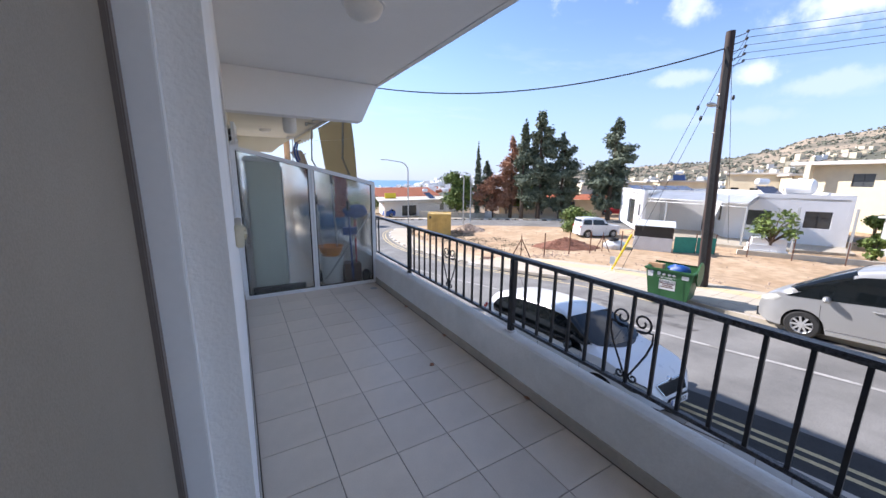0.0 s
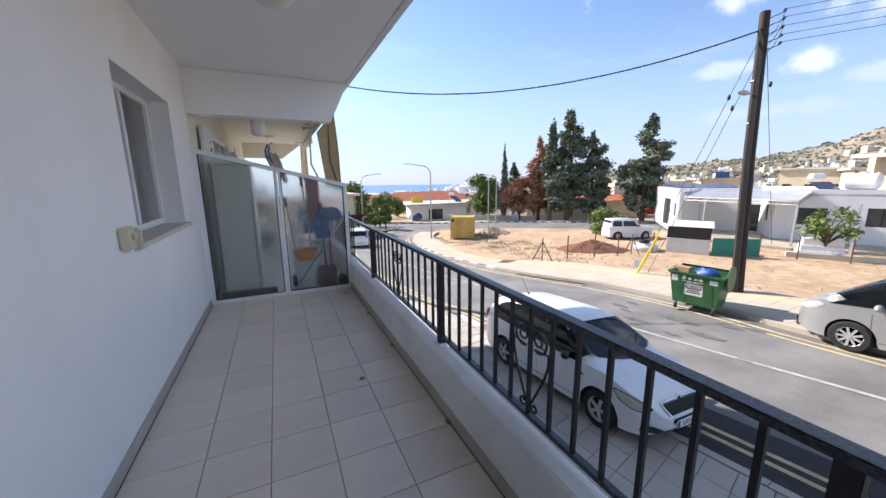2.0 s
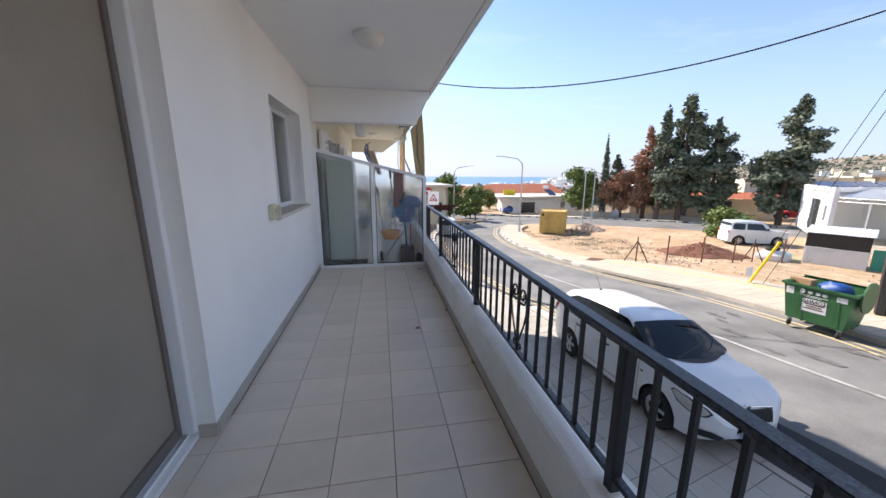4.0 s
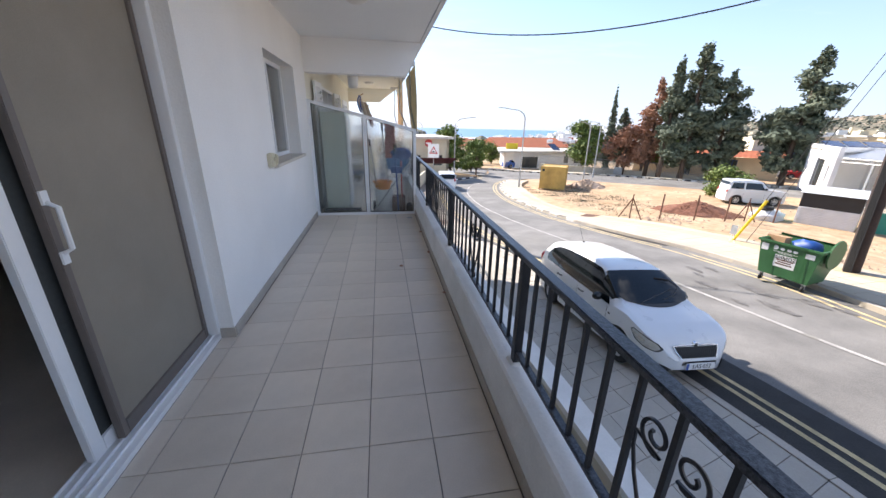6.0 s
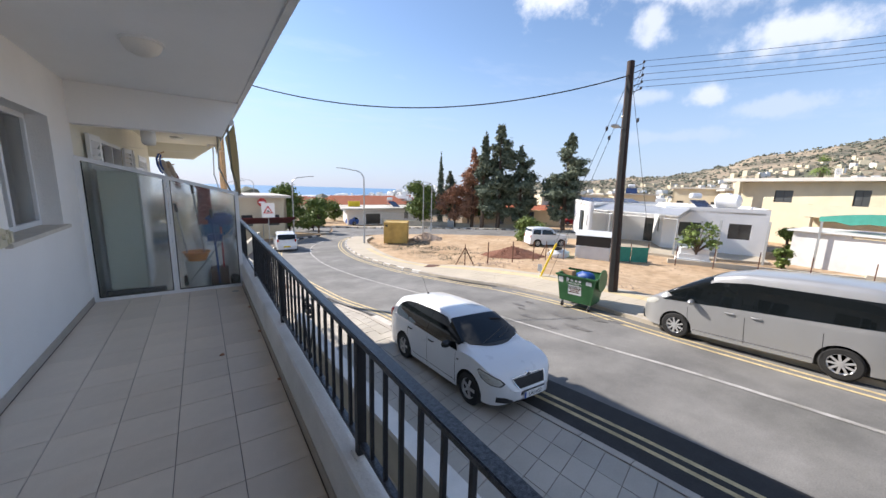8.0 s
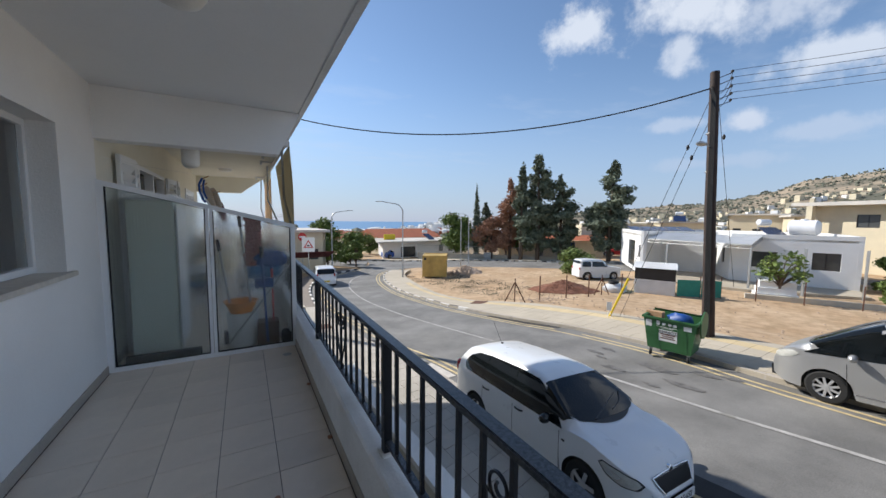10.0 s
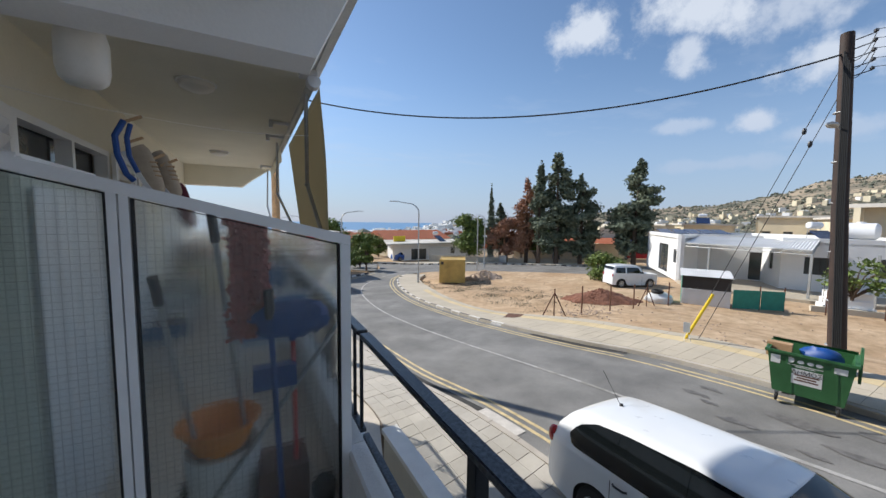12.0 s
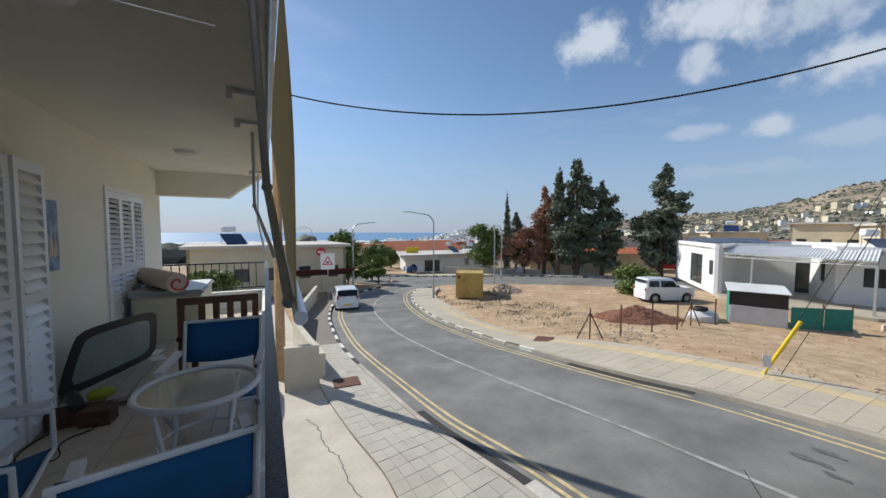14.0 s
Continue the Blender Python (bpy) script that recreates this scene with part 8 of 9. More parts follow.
def shutter(parent, m_, w_, z0, z1, panels=2, pitch=0.062, tilt=42):
    """A white louvred leaf, its outer face at y = 0 in the frame m_."""
    t = 0.035
    bm = bmesh.new()
    for a, b in ((0, 0.055), (w_ - 0.055, w_)):
        box(bm, a, b, -t, 0, z0, z1, rot=m_)
    ph = (z1 - z0 - 0.08) / panels
    for i in range(panels + 1):
        z = z0 + i * ph
        box(bm, 0.055, w_ - 0.055, -t, 0, z, z + 0.08, rot=m_)
    lf = part("leaf", bm, M["alu"], parent, "white louvred shutter leaf")
    for i in range(panels):
        za, zb = z0 + i * ph + 0.08, z0 + (i + 1) * ph
        n = max(3, int((zb - za) / pitch))
        bm = bmesh.new()
        for k2 in range(n):
            z = za + (zb - za) * (k2 + 0.5) / n
            box(bm, 0.055, w_ - 0.055, -pitch * 0.52, pitch * 0.52, -0.004, 0.004, rot=m_ @ Matrix.Translation((0, -t / 2, z)) @ Matrix.Rotation(radians(tilt), 4, "X"))
        part("louvres", bm, M["alu"], lf)
    return lf


# far shutter door, closed: three leaves; x runs towards the camera along the wall
sd = structure("door_2", bmesh.new(), M["alu"], "closed white louvred shutter door")
bm = bmesh.new()
for c in ((5.44, 5.49, 0.02, 2.07), (6.84, 6.89, 0.02, 2.07), (5.49, 6.84, 2.02, 2.07)):
    box(bm, c[0], c[1], -0.02, 0.08, c[2], c[3], rot=m_n)
part("door_frame", bm, M["alu"], sd)
for i in range(3):
    shutter(sd, m_n @ Matrix.Translation((5.495 + i * 0.448, 0.02, 0)), 0.443, 0.03, 2.015, 2)
# black sheet standing in for the shade behind the closed louvres
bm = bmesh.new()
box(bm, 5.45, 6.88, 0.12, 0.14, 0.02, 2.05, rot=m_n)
part("shade_sheet", bm, M["blackmatte"], sd)
# near door, shutters folded open
nd = structure("door_3", bmesh.new(), M["alu"], "open white louvred shutters of the near door")
bm = bmesh.new()
for c in ((1.395, 1.445, 0.02, 2.07), (2.965, 3.015, 0.02, 2.07), (1.445, 2.965, 2.02, 2.07), (2.18, 2.23, 0.02, 2.02)):
    box(bm, c[0], c[1], -0.02, 0.08, c[2], c[3], rot=m_n)
part("door_frame", bm, M["alu"], nd)
for x, y, a in ((1.37, -0.03, 172), (0.90, -0.10, 184), (3.03, -0.03, 7), (3.50, -0.10, -4)):
    shutter(nd, m_n @ Matrix.Translation((x, y, 0)) @ Matrix.Rotation(radians(-a), 4, "Z"), 0.46, 0.03, 2.06, 2, 0.085, 58)
bm = bmesh.new()
box(bm, 1.42, 2.99, 0.10, 0.12, 0.02, 2.04, rot=m_n)
part("pane", bm, M["win"], nd, "dark glass behind the shutters")
# poster
ps = thing("poster", "blue poster of white sails taped to the cream wall", "poster", (WX + 0.004, 8.82, 1.50))
bm = bmesh.new()
box(bm, 0, 0.002, -0.15, 0.15, -0.31, 0.31)
part("sheet", bm, mat("poster_blue", (0.06, 0.13, 0.3), 0.5, var=0.5, scale=9, alt=(0.3, 0.42, 0.6)), ps)
bm = bmesh.new()
for y, h in ((-0.06, 0.4), (0.03, 0.34), (0.1, 0.22)):
    prism(bm, [(y - 0.04, -0.18), (y + 0.03, -0.18), (y, -0.18 + h)], 0.0021, 0.003, "x")
part("sails", bm, M["towel"], ps)

# ceiling lamps
for x, y in ((0.77, 6.65), (0.70, 10.25)):
    l = thing("flush_ceiling_lamp", "round flush ceiling lamp on the neighbouring balcony", "ceiling lamp", (x, y, CEIL), group="flush lamps")
    bm = bmesh.new()
    lathe(bm, [(0.0, -0.075), (0.08, -0.07), (0.125, -0.045), (0.135, -0.012)], 20)
    part("shade", bm, M["lampshade"], l, smooth=True)
    bm = bmesh.new()
    lathe(bm, [(0.13, -0.013), (0.15, -0.01), (0.15, 0.0)], 20)
    part("base", bm, M["white"], l)
l = thing("hanging_lamp", "white cylindrical glass lamp fixed under the beam", "lamp", (0.585, 4.86, CEIL))
bm = bmesh.new()
lathe(bm, [(0.05, 0.0), (0.05, -0.02), (0.03, -0.03), (0.03, -0.36), (0.045, -0.365), (0.045, -0.402)], 14)
part("stem", bm, M["white"], l)
bm = bmesh.new()
lathe(bm, [(0.0, -0.635), (0.05, -0.63), (0.072, -0.61), (0.08, -0.57), (0.08, -0.46), (0.07, -0.42), (0.05, -0.405), (0.0, -0.40)], 20)
part("shade", bm, M["lampshade"], l, smooth=True)

# ---- awning: a roller under the ceiling edge, canvas hanging at the rail, folding arms ----
aw = thing("drop_awning", "faded beige canvas awning hanging outside the railing on folding arms", "awning")
bm = bmesh.new()
n, rows = 14, []
for i in range(n + 1):
    f = i / n
    top = Vector((1.66, 6.0 + 2.6 * f, 2.50))
    low = Vector((1.68 + 0.10 * f, 5.75 + 2.75 * f, 1.30 + 0.02 * f))
    row = []
    for j in range(15):
        g = j / 14
        p = top.lerp(low, g)
        p.x += 0.008 * math.sin(g * 3.14) + 0.008 * math.sin(f * 9 + g * 5) * g
        row.append(bm.verts.new(p))
    rows.append(row)
for a, b in zip(rows, rows[1:]):
    for j in range(14):
        bm.faces.new((a[j], a[j + 1], b[j + 1], b[j]))
cv = part("canvas", bm, M["awning"], aw, smooth=True)
sol = cv.modifiers.new("thickness", "SOLIDIFY")
sol.thickness = 0.002
bm = bmesh.new()
tube(bm, [(1.68, 5.72, 1.29), (1.78, 8.5, 1.31)], 0.022, 10)
part("front_bar", bm, M["whitetube"], aw, smooth=True)
bm = bmesh.new()
tube(bm, [(1.60, 5.95, 2.52), (1.60, 11.8, 2.52)], 0.035, 10)
part("roller", bm, M["galv"], aw, smooth=True)
bm = bmesh.new()
lathe(bm, [(0.0, -0.05), (0.05, -0.045), (0.055, 0.03), (0.0, 0.05)], 12, "y", (1.60, 5.92, 2.50))
box(bm, 1.50, 1.62, 5.86, 5.98, 2.535, 2.575)
part("bracket", bm, M["whitetube"], aw)
for y in (7.6, 8.4, 11.6):
    bm = bmesh.new()
    box(bm, 1.36, 1.60, y - 0.015, y + 0.015, 2.545, 2.575)
    box(bm, 1.36, 1.40, y - 0.03, y + 0.03, 2.50, 2.58)
    part("bracket", bm, M["whitetube"], aw)
for a, b, c, key in (((1.56, 6.05, 2.45), (1.60, 6.35, 1.75), (1.66, 5.95, 1.30), "galv"), ((1.5, 8.5, 2.5), (1.50, 8.65, 1.8), (1.66, 8.2, 1.32), "whitetube"), ((1.5, 11.5, 2.5), (1.48, 11.6, 1.7), (1.58, 11.2, 1.2), "whitetube")):
    for p, q_, nm in ((a, b, "upper_arm"), (b, c, "lower_arm")):
        bm = bmesh.new()
        tube(bm, [p, q_], 0.017, 8)
        blob(bm, q_, (0.024, 0.024, 0.024), 8)
        part(nm, bm, M[key], aw, smooth=True)
# scalloped valance hanging at the far roller
bm = bmesh.new()
rows = []
for i in range(41):
    f = i / 40
    y = 8.7 + 3.0 * f
    rows.append([bm.verts.new((1.56, y, 2.49)), bm.verts.new((1.57 + 0.01 * math.sin(i), y, 2.33 - 0.05 * abs(math.sin(i * 0.55))))])
for a, b in zip(rows, rows[1:]):
    bm.faces.new((a[0], a[1], b[1], b[0]))
part("valance", bm, M["awning"], aw, "frayed scalloped valance")

# ---- washing line with a pair of shoes ----
cable("washing_line", (WX + 0.01, 4.72, 1.98), (1.5, 5.5, 2.0), 0.08, 0.0015, "thin washing line across the balcony", 12, "white")
ZS = 1.70


def shoe(x, y, z, rz, ry, label, key="shoe"):
    s = thing("shoe", label, "shoe", (x, y, z), rz, "pair of shoes on the line")
    m_ = pose(0, 0, 0, 0, ry, 0) @ Matrix.Scale(0.86, 4)
    bm = bmesh.new()
    pr = [(-0.13, 0.035), (-0.09, 0.042), (0.0, 0.034), (0.08, 0.046), (0.125, 0.038), (0.15, 0.012)]
    rows = []
    for (x_, w_), hgt in zip(pr, (0.085, 0.095, 0.08, 0.055, 0.04, 0.02)):
        rows.append([bm.verts.new(m_ @ Vector((x_, w_ * math.cos(a), hgt * math.sin(a)))) for a in (math.pi * j / 8 for j in range(9))])
    for a, b in zip(rows, rows[1:]):
        for j in range(8):
            bm.faces.new((a[j], a[j + 1], b[j + 1], b[j]))
    bm.faces.new(rows[0][::-1])
    bm.faces.new(rows[-1])
    part("upper", bm, M[key], s, smooth=True)
    bm = bmesh.new()
    prism(bm, [(x_, w_ + 0.004) for x_, w_ in pr] + [(x_, -w_ - 0.004) for x_, w_ in reversed(pr)], -0.022, 0.0, "z")
    for v in bm.verts:
        v.co = m_ @ v.co
    part("sole", bm, M["whitetube"], s)
    bm = bmesh.new()
    for i in range(4):
        x_ = -0.02 + i * 0.025
        tube(bm, [m_ @ Vector((x_, -0.028, 0.07 - i * 0.006)), m_ @ Vector((x_ + 0.01, 0, 0.09 - i * 0.009)), m_ @ Vector((x_, 0.028, 0.07 - i * 0.006))], 0.0035, 5)
    part("laces", bm, M["plywood"], s)
    return s


shoe(0.69, 5.17, ZS - 0.04, -20, 58, "beige canvas lace-up shoe hanging from the washing line")
shoe(0.75, 5.24, ZS - 0.05, -28, 56, "beige canvas lace-up shoe hanging from the washing line")
shoe(0.80, 5.38, ZS - 0.20, -34, 60, "maroon canvas shoe hanging from the washing line", "magenta_awn")
bm = bmesh.new()
tube(bm, [(0.665, 4.99, 1.86), (0.635, 4.98, 1.79), (0.64, 4.98, 1.71), (0.665, 4.985, 1.63), (0.69, 4.99, 1.60)], 0.012, 8)
tube(bm, [(0.685, 5.0, 1.85), (0.67, 5.0, 1.79), (0.675, 5.0, 1.71), (0.70, 5.01, 1.64)], 0.010, 8)
solid("blue_strap", bm, M["blueplas"], "blue rubber strap pegged to the washing line", "strap", smooth=True)
for x, y, z, a in ((0.69, 5.0, 1.87, 20), (0.665, 5.13, 1.80, 30), (0.74, 5.17, 1.735, 40), (0.78, 5.22, 1.72, 15)):
    bm = bmesh.new()
    box(bm, -0.04, 0.04, -0.006, -0.001, -0.006, 0.006, rot=pose(x, y, z, 0, -30, a))
    box(bm, -0.04, 0.04, 0.001, 0.006, -0.006, 0.006, rot=pose(x, y, z, 0, -30, a + 6))
    solid("clothes_peg", bm, M["plywood"], "wooden clothes peg on the washing line", "clothes peg", group="wooden pegs")

# ---- things behind the partition ----
bd = thing("tall_cabinet", "tall white plastic cabinet standing on the tiles against the cream wall", "cabinet", (0.0, 4.72, 0.0))
bm = bmesh.new()
box(bm, 0.06, 0.43, 0.025, 0.72, 0.02, 1.60)
part("body", bm, M["cabinet"], bd, bevel=0.006)
bm = bmesh.new()
box(bm, 0.045, 0.445, 0.0, 0.74, 1.602, 1.66)
part("top", bm, M["alu"], bd, "white rounded cabinet top", bevel=0.012)
bm = bmesh.new()
box(bm, 0.07, 0.42, 0.0, 0.0245, 0.04, 1.59)
part("side_panel", bm, M["cabinet"], bd, "grey-green side panel", bevel=0.004)
for i in range(4):
    bm = bmesh.new()
    box(bm, 0.445, 0.453, 0.06 + i * 0.16, 0.20 + i * 0.16, 0.08, 1.55)
    part("door", bm, M["alu"], bd)
box_ = bmesh.new()
box(box_, 0.02, 0.62, 4.64, 4.7, 0.01, 0.09)
solid("low_trough", box_, M["dark"], "low dark trough on the tiles behind the partition", "trough")


def broom(label, foot, tip, r, key, head=None, grip=0.11, name="broom", gripkey="dark"):
    b = thing(name, label, name.replace("_", " "))
    foot, tip = Vector(foot), Vector(tip)
    bm = bmesh.new()
    tube(bm, [foot, tip], r, 8)
    part("handle", bm, M[key], b, smooth=True)
    bm = bmesh.new()
    d = (tip - foot).normalized()
    tube(bm, [tip - d * grip, tip + d * 0.01], r * 1.7, 8)
    part("grip", bm, M[gripkey], b, smooth=True)
    if head:
        c, size, hk, hang = head
        bm = bmesh.new()
        if hang:
            lumpy(bm, c, size, 4.2, 18, 0.35)
        else:
            box(bm, c[0] - size[0], c[0] + size[0], c[1] - size[1], c[1] + size[1], c[2] - size[2], c[2] + size[2])
        part("head", bm, M[hk], b, smooth=hang)
    return b


broom("dark-handled broom leaning behind the pressed glass", (0.93, 4.9, 0.05), (0.80, 4.66, 1.20), 0.011, "galv", ((0.95, 4.92, 0.08), (0.14, 0.04, 0.07), "dark", False))
broom("dark-handled mop leaning behind the pressed glass", (1.12, 4.92, 0.05), (1.00, 4.65, 1.45), 0.011, "galv", ((1.12, 4.92, 0.07), (0.12, 0.05, 0.05), "dark", False), name="mop")
broom("blue broom standing on its handle behind the pressed glass", (1.24, 4.66, 0.05), (1.20, 4.64, 1.12), 0.013, "blueplas", ((1.30, 4.66, 0.98), (0.17, 0.05, 0.085), "blueplas", True), grip=0.12)
broom("blue brush behind the pressed glass", (1.31, 4.72, 0.06), (1.30, 4.7, 0.98), 0.011, "red", ((1.22, 4.68, 0.72), (0.09, 0.03, 0.05), "blueplas", False), name="brush", gripkey="blueplas")
bm = bmesh.new()
tube(bm, [(0.88, 4.66, 0.10), (1.50, 4.66, 0.93)], 0.011, 8)
solid("metal_rod", bm, M["galv"], "grey metal rod leaning across behind the glass", "rod", smooth=True)
# pink chenille mop head, upright
ch = thing("chenille_mop", "pink chenille flat mop hanging behind the pressed glass", "mop", (1.13, 4.70, 1.22))
bm = bmesh.new()
box(bm, -0.075, 0.075, -0.02, 0.02, -0.30, 0.19)
part("pad", bm, M["chenille"], ch)
fr_ = []
pts, fcs = [], []
rng = np.random.default_rng(8)
for i in range(420):
    x, z = rng.uniform(-0.085, 0.085), rng.uniform(-0.31, 0.20)
    y = -0.02 if i % 2 else rng.uniform(-0.02, 0.05)
    top_ = i % 3 == 0
    if top_:
        z = 0.19
        y = rng.uniform(-0.03, 0.06)
    d = Vector((rng.normal(0, 0.5), -1.0 if not top_ else rng.normal(0, 0.6), rng.normal(0, 0.4) + (1.0 if top_ else 0))).normalized() * 0.035
    s_ = d.orthogonal().normalized() * 0.008
    t_ = d.cross(s_).normalized() * 0.008
    b0 = len(pts)
    o = Vector((x, y, z))
    for p in (o + s_, o + t_, o - s_, o - t_, o + d + s_ * 0.8, o + d + t_ * 0.8, o + d - s_ * 0.8, o + d - t_ * 0.8):
        pts.append(tuple(p))
    for a in range(4):
        fcs.append((b0 + a, b0 + (a + 1) % 4, b0 + 4 + (a + 1) % 4, b0 + 4 + a))
    fcs.append((b0 + 4, b0 + 5, b0 + 6, b0 + 7))
fast_mesh("fringe", pts, fcs, M["chenille"], "soft pink chenille fringe", kind="stuff", parent=ch)
# white bucket with an orange bowl, reddish box, dark pot
bk = thing("white_bucket", "white plastic tub on the tiles behind the partition", "tub", (1.0, 4.82, 0.0))
bm = bmesh.new()
lathe(bm, [(0.0, 0.004), (0.13, 0.004), (0.16, 0.38), (0.165, 0.385), (0.15, 0.385), (0.125, 0.02)], 20)
part("body", bm, M["white"], bk, smooth=True)
bw = thing("orange_bowl", "orange plastic bowl standing on the white tub", "bowl", (0.99, 4.80, 0.388))
bm = bmesh.new()
lathe(bm, [(0.0, 0.0), (0.11, 0.0), (0.16, 0.12), (0.175, 0.125), (0.165, 0.13), (0.10, 0.015), (0.0, 0.012)], 22)
part("body", bm, M["orange"], bw, smooth=True)
bm = bmesh.new()
box(bm, 1.14, 1.36, 4.66, 4.86, 0.004, 0.27)
solid("brown_box", bm, M["brick"], "reddish-brown box on the tiles behind the partition", "box")
bm = bmesh.new()
lathe(bm, [(0.0, 0.004), (0.05, 0.004), (0.06, 0.12), (0.03, 0.16), (0.0, 0.17)], 14, "z", (1.43, 4.68, 0))
solid("dark_pot", bm, M["dark"], "small dark pot behind the partition", "pot", smooth=True)


# ---- folding chairs, table, chest ----
def sling_chair(x, y, rz, label, armrests=True, z=0.0):
    """Front towards local -y."""
    c = thing("folding_chair", label, "chair", (x, y, z), rz, "blue folding chairs")
    for s in (-1, 1):
        w_ = 0.25 * s
        bm = bmesh.new()
        tube(bm, [(w_, -0.22, 0.0), (w_, 0.20, 0.45), (w_, 0.30, 0.86)], 0.013, 8)
        part("back_leg", bm, M["whitetube"], c, smooth=True)
        bm = bmesh.new()
        tube(bm, [(w_ * 1.08, 0.24, 0.0), (w_ * 1.08, -0.22, 0.43)], 0.013, 8)
        part("front_leg", bm, M["whitetube"], c, smooth=True)
        bm = bmesh.new()
        tube(bm, [(w_ * 1.1, 0.24, 0.64), (w_ * 1.1, -0.02, 0.65), (w_ * 1.1, -0.22, 0.62), (w_ * 1.08, -0.22, 0.43)], 0.014, 8)
        box(bm, w_ * 1.1 - 0.022, w_ * 1.1 + 0.022, -0.22, 0.2, 0.655, 0.68)
        part("armrest", bm, M["whitetube"], c, smooth=True)
    for p in ((-0.22, 0.43), (0.20, 0.45), (0.30, 0.86)):
        bm = bmesh.new()
        tube(bm, [(-0.26, p[0], p[1]), (0.26, p[0], p[1])], 0.012, 8)
        part("cross_bar", bm, M["whitetube"], c, smooth=True)

    def cloth(nm, pr):
        bm = bmesh.new()
        rows = [[bm.verts.new((0.24 * (2 * j / 6 - 1), y_, z_ - 0.02 * (1 - (2 * j / 6 - 1) ** 2))) for j in range(7)] for y_, z_ in pr]
        for a, b in zip(rows, rows[1:]):
            for j in range(6):
                bm.faces.new((a[j], a[j + 1], b[j + 1], b[j]))
        ob = part(nm, bm, M["bluefab"], c, "blue canvas", smooth=True)
        sm = ob.modifiers.new("thickness", "SOLIDIFY")
        sm.thickness = 0.004
    cloth("seat", [(-0.22, 0.445), (-0.1, 0.42), (0.02, 0.415), (0.14, 0.43), (0.2, 0.46)])
    cloth("backrest", [(0.235, 0.58), (0.262, 0.68), (0.285, 0.78), (0.302, 0.875)])
    return c


sling_chair(1.245, 6.20, 191, "blue canvas folding chair with white tubes at the table")
sling_chair(1.27, 7.45, -4, "blue canvas folding chair with white tubes beyond the table")
sling_chair(0.42, 6.75, 100, "blue canvas folding chair with white tubes by the shutters")

tb = thing("round_table", "round glass garden table with a white rim and tube legs", "table", (1.24, 6.93, -0.02))
bm = bmesh.new()
ring = [(math.cos(a) * 0.29, math.sin(a) * 0.29, 0.695) for a in (2 * math.pi * i / 40 for i in range(41))]
tube(bm, ring, 0.018, 8, cap=False)
part("rim", bm, M["whitetube"], tb, smooth=True)
bm = bmesh.new()
lathe(bm, [(0.0, 0.693), (0.285, 0.693), (0.285, 0.699), (0.0, 0.699)], 40)
part("tabletop", bm, glass_mat("table_glass", 0.12, (0.8, 0.86, 0.86)), tb, "rippled glass top")
for i in range(4):
    a = radians(45 + 90 * i)
    c_, s_ = math.cos(a), math.sin(a)
    bm = bmesh.new()
    tube(bm, [(c_ * 0.25, s_ * 0.25, 0.68), (c_ * 0.2, s_ * 0.2, 0.4), (c_ * 0.33, s_ * 0.33, 0.0)], 0.013, 8)
    part("leg", bm, M["whitetube"], tb, smooth=True)
bm = bmesh.new()
tube(bm, [(math.cos(a) * 0.2, math.sin(a) * 0.2, 0.4) for a in (2 * math.pi * i / 20 for i in range(21))], 0.008, 6, cap=False)
part("ring", bm, M["whitetube"], tb)

# wooden armchair beyond
ac = thing("garden_armchair", "dark wooden slatted garden armchair by the railing", "chair", (1.22, 8.45, 0.0), 180)
for nm, c in [("leg", (x, x + 0.05, y, y + 0.05, 0.0, h)) for x, y, h in ((-0.3, -0.3, 0.62), (0.25, -0.3, 0.62), (-0.3, 0.25, 0.98), (0.25, 0.25, 0.98))] + \
        [("armrest", (-0.31, -0.23, -0.32, 0.3, 0.62, 0.65)), ("armrest", (0.23, 0.31, -0.32, 0.3, 0.62, 0.65)), ("top_rail", (-0.25, 0.25, 0.255, 0.295, 0.92, 0.98)), ("back_rail", (-0.25, 0.25, 0.255, 0.295, 0.5, 0.56))] + \
        [("back_slat", (-0.21 + i * 0.105, -0.16 + i * 0.105, 0.265, 0.285, 0.56, 0.92)) for i in range(4)] + \
        [("seat_slat", (-0.25, 0.25, -0.28 + i * 0.1, -0.2 + i * 0.1, 0.40, 0.42)) for i in range(5)]:
    bm = bmesh.new()
    box(bm, *c)
    part(nm, bm, M["wood"], ac)

# chest with the rolled rug
cs = thing("storage_chest", "cream plastic storage chest with a dark lid in the balcony's corner", "chest", (0.40, 10.95, 0.0))
bm = bmesh.new()
box(bm, -0.38, 0.38, -0.55, 0.55, 0.0, 0.66)
part("body", bm, M["beige"], cs, bevel=0.015)
for i in range(5):
    bm = bmesh.new()
    box(bm, -0.36, 0.36, -0.56, -0.551, 0.05 + i * 0.12, 0.15 + i * 0.12)
    part("panel", bm, M["beige"], cs)
bm = bmesh.new()
box(bm, -0.41, 0.41, -0.58, 0.58, 0.662, 0.73)
part("lid", bm, M["galv"], cs, "grey-blue lid", bevel=0.02)
rg = thing("rolled_rug", "rolled cream rug with a red back lying on the chest", "rug", (0.26, 10.75, 0.86), 28)
bm = bmesh.new()
lathe(bm, [(0.0, -0.65), (0.125, -0.65), (0.13, -0.6), (0.125, 0.6), (0.12, 0.65), (0.0, 0.65)], 20, "y")
part("roll", bm, M["towel"], rg, smooth=True)
bm = bmesh.new()
sp = [(math.cos(a) * (0.02 + 0.015 * a), -0.653, math.sin(a) * (0.02 + 0.015 * a)) for a in (0.35 * i for i in range(20))]
tube(bm, sp, 0.012, 5)
part("rolled_edge", bm, M["red"], rg)

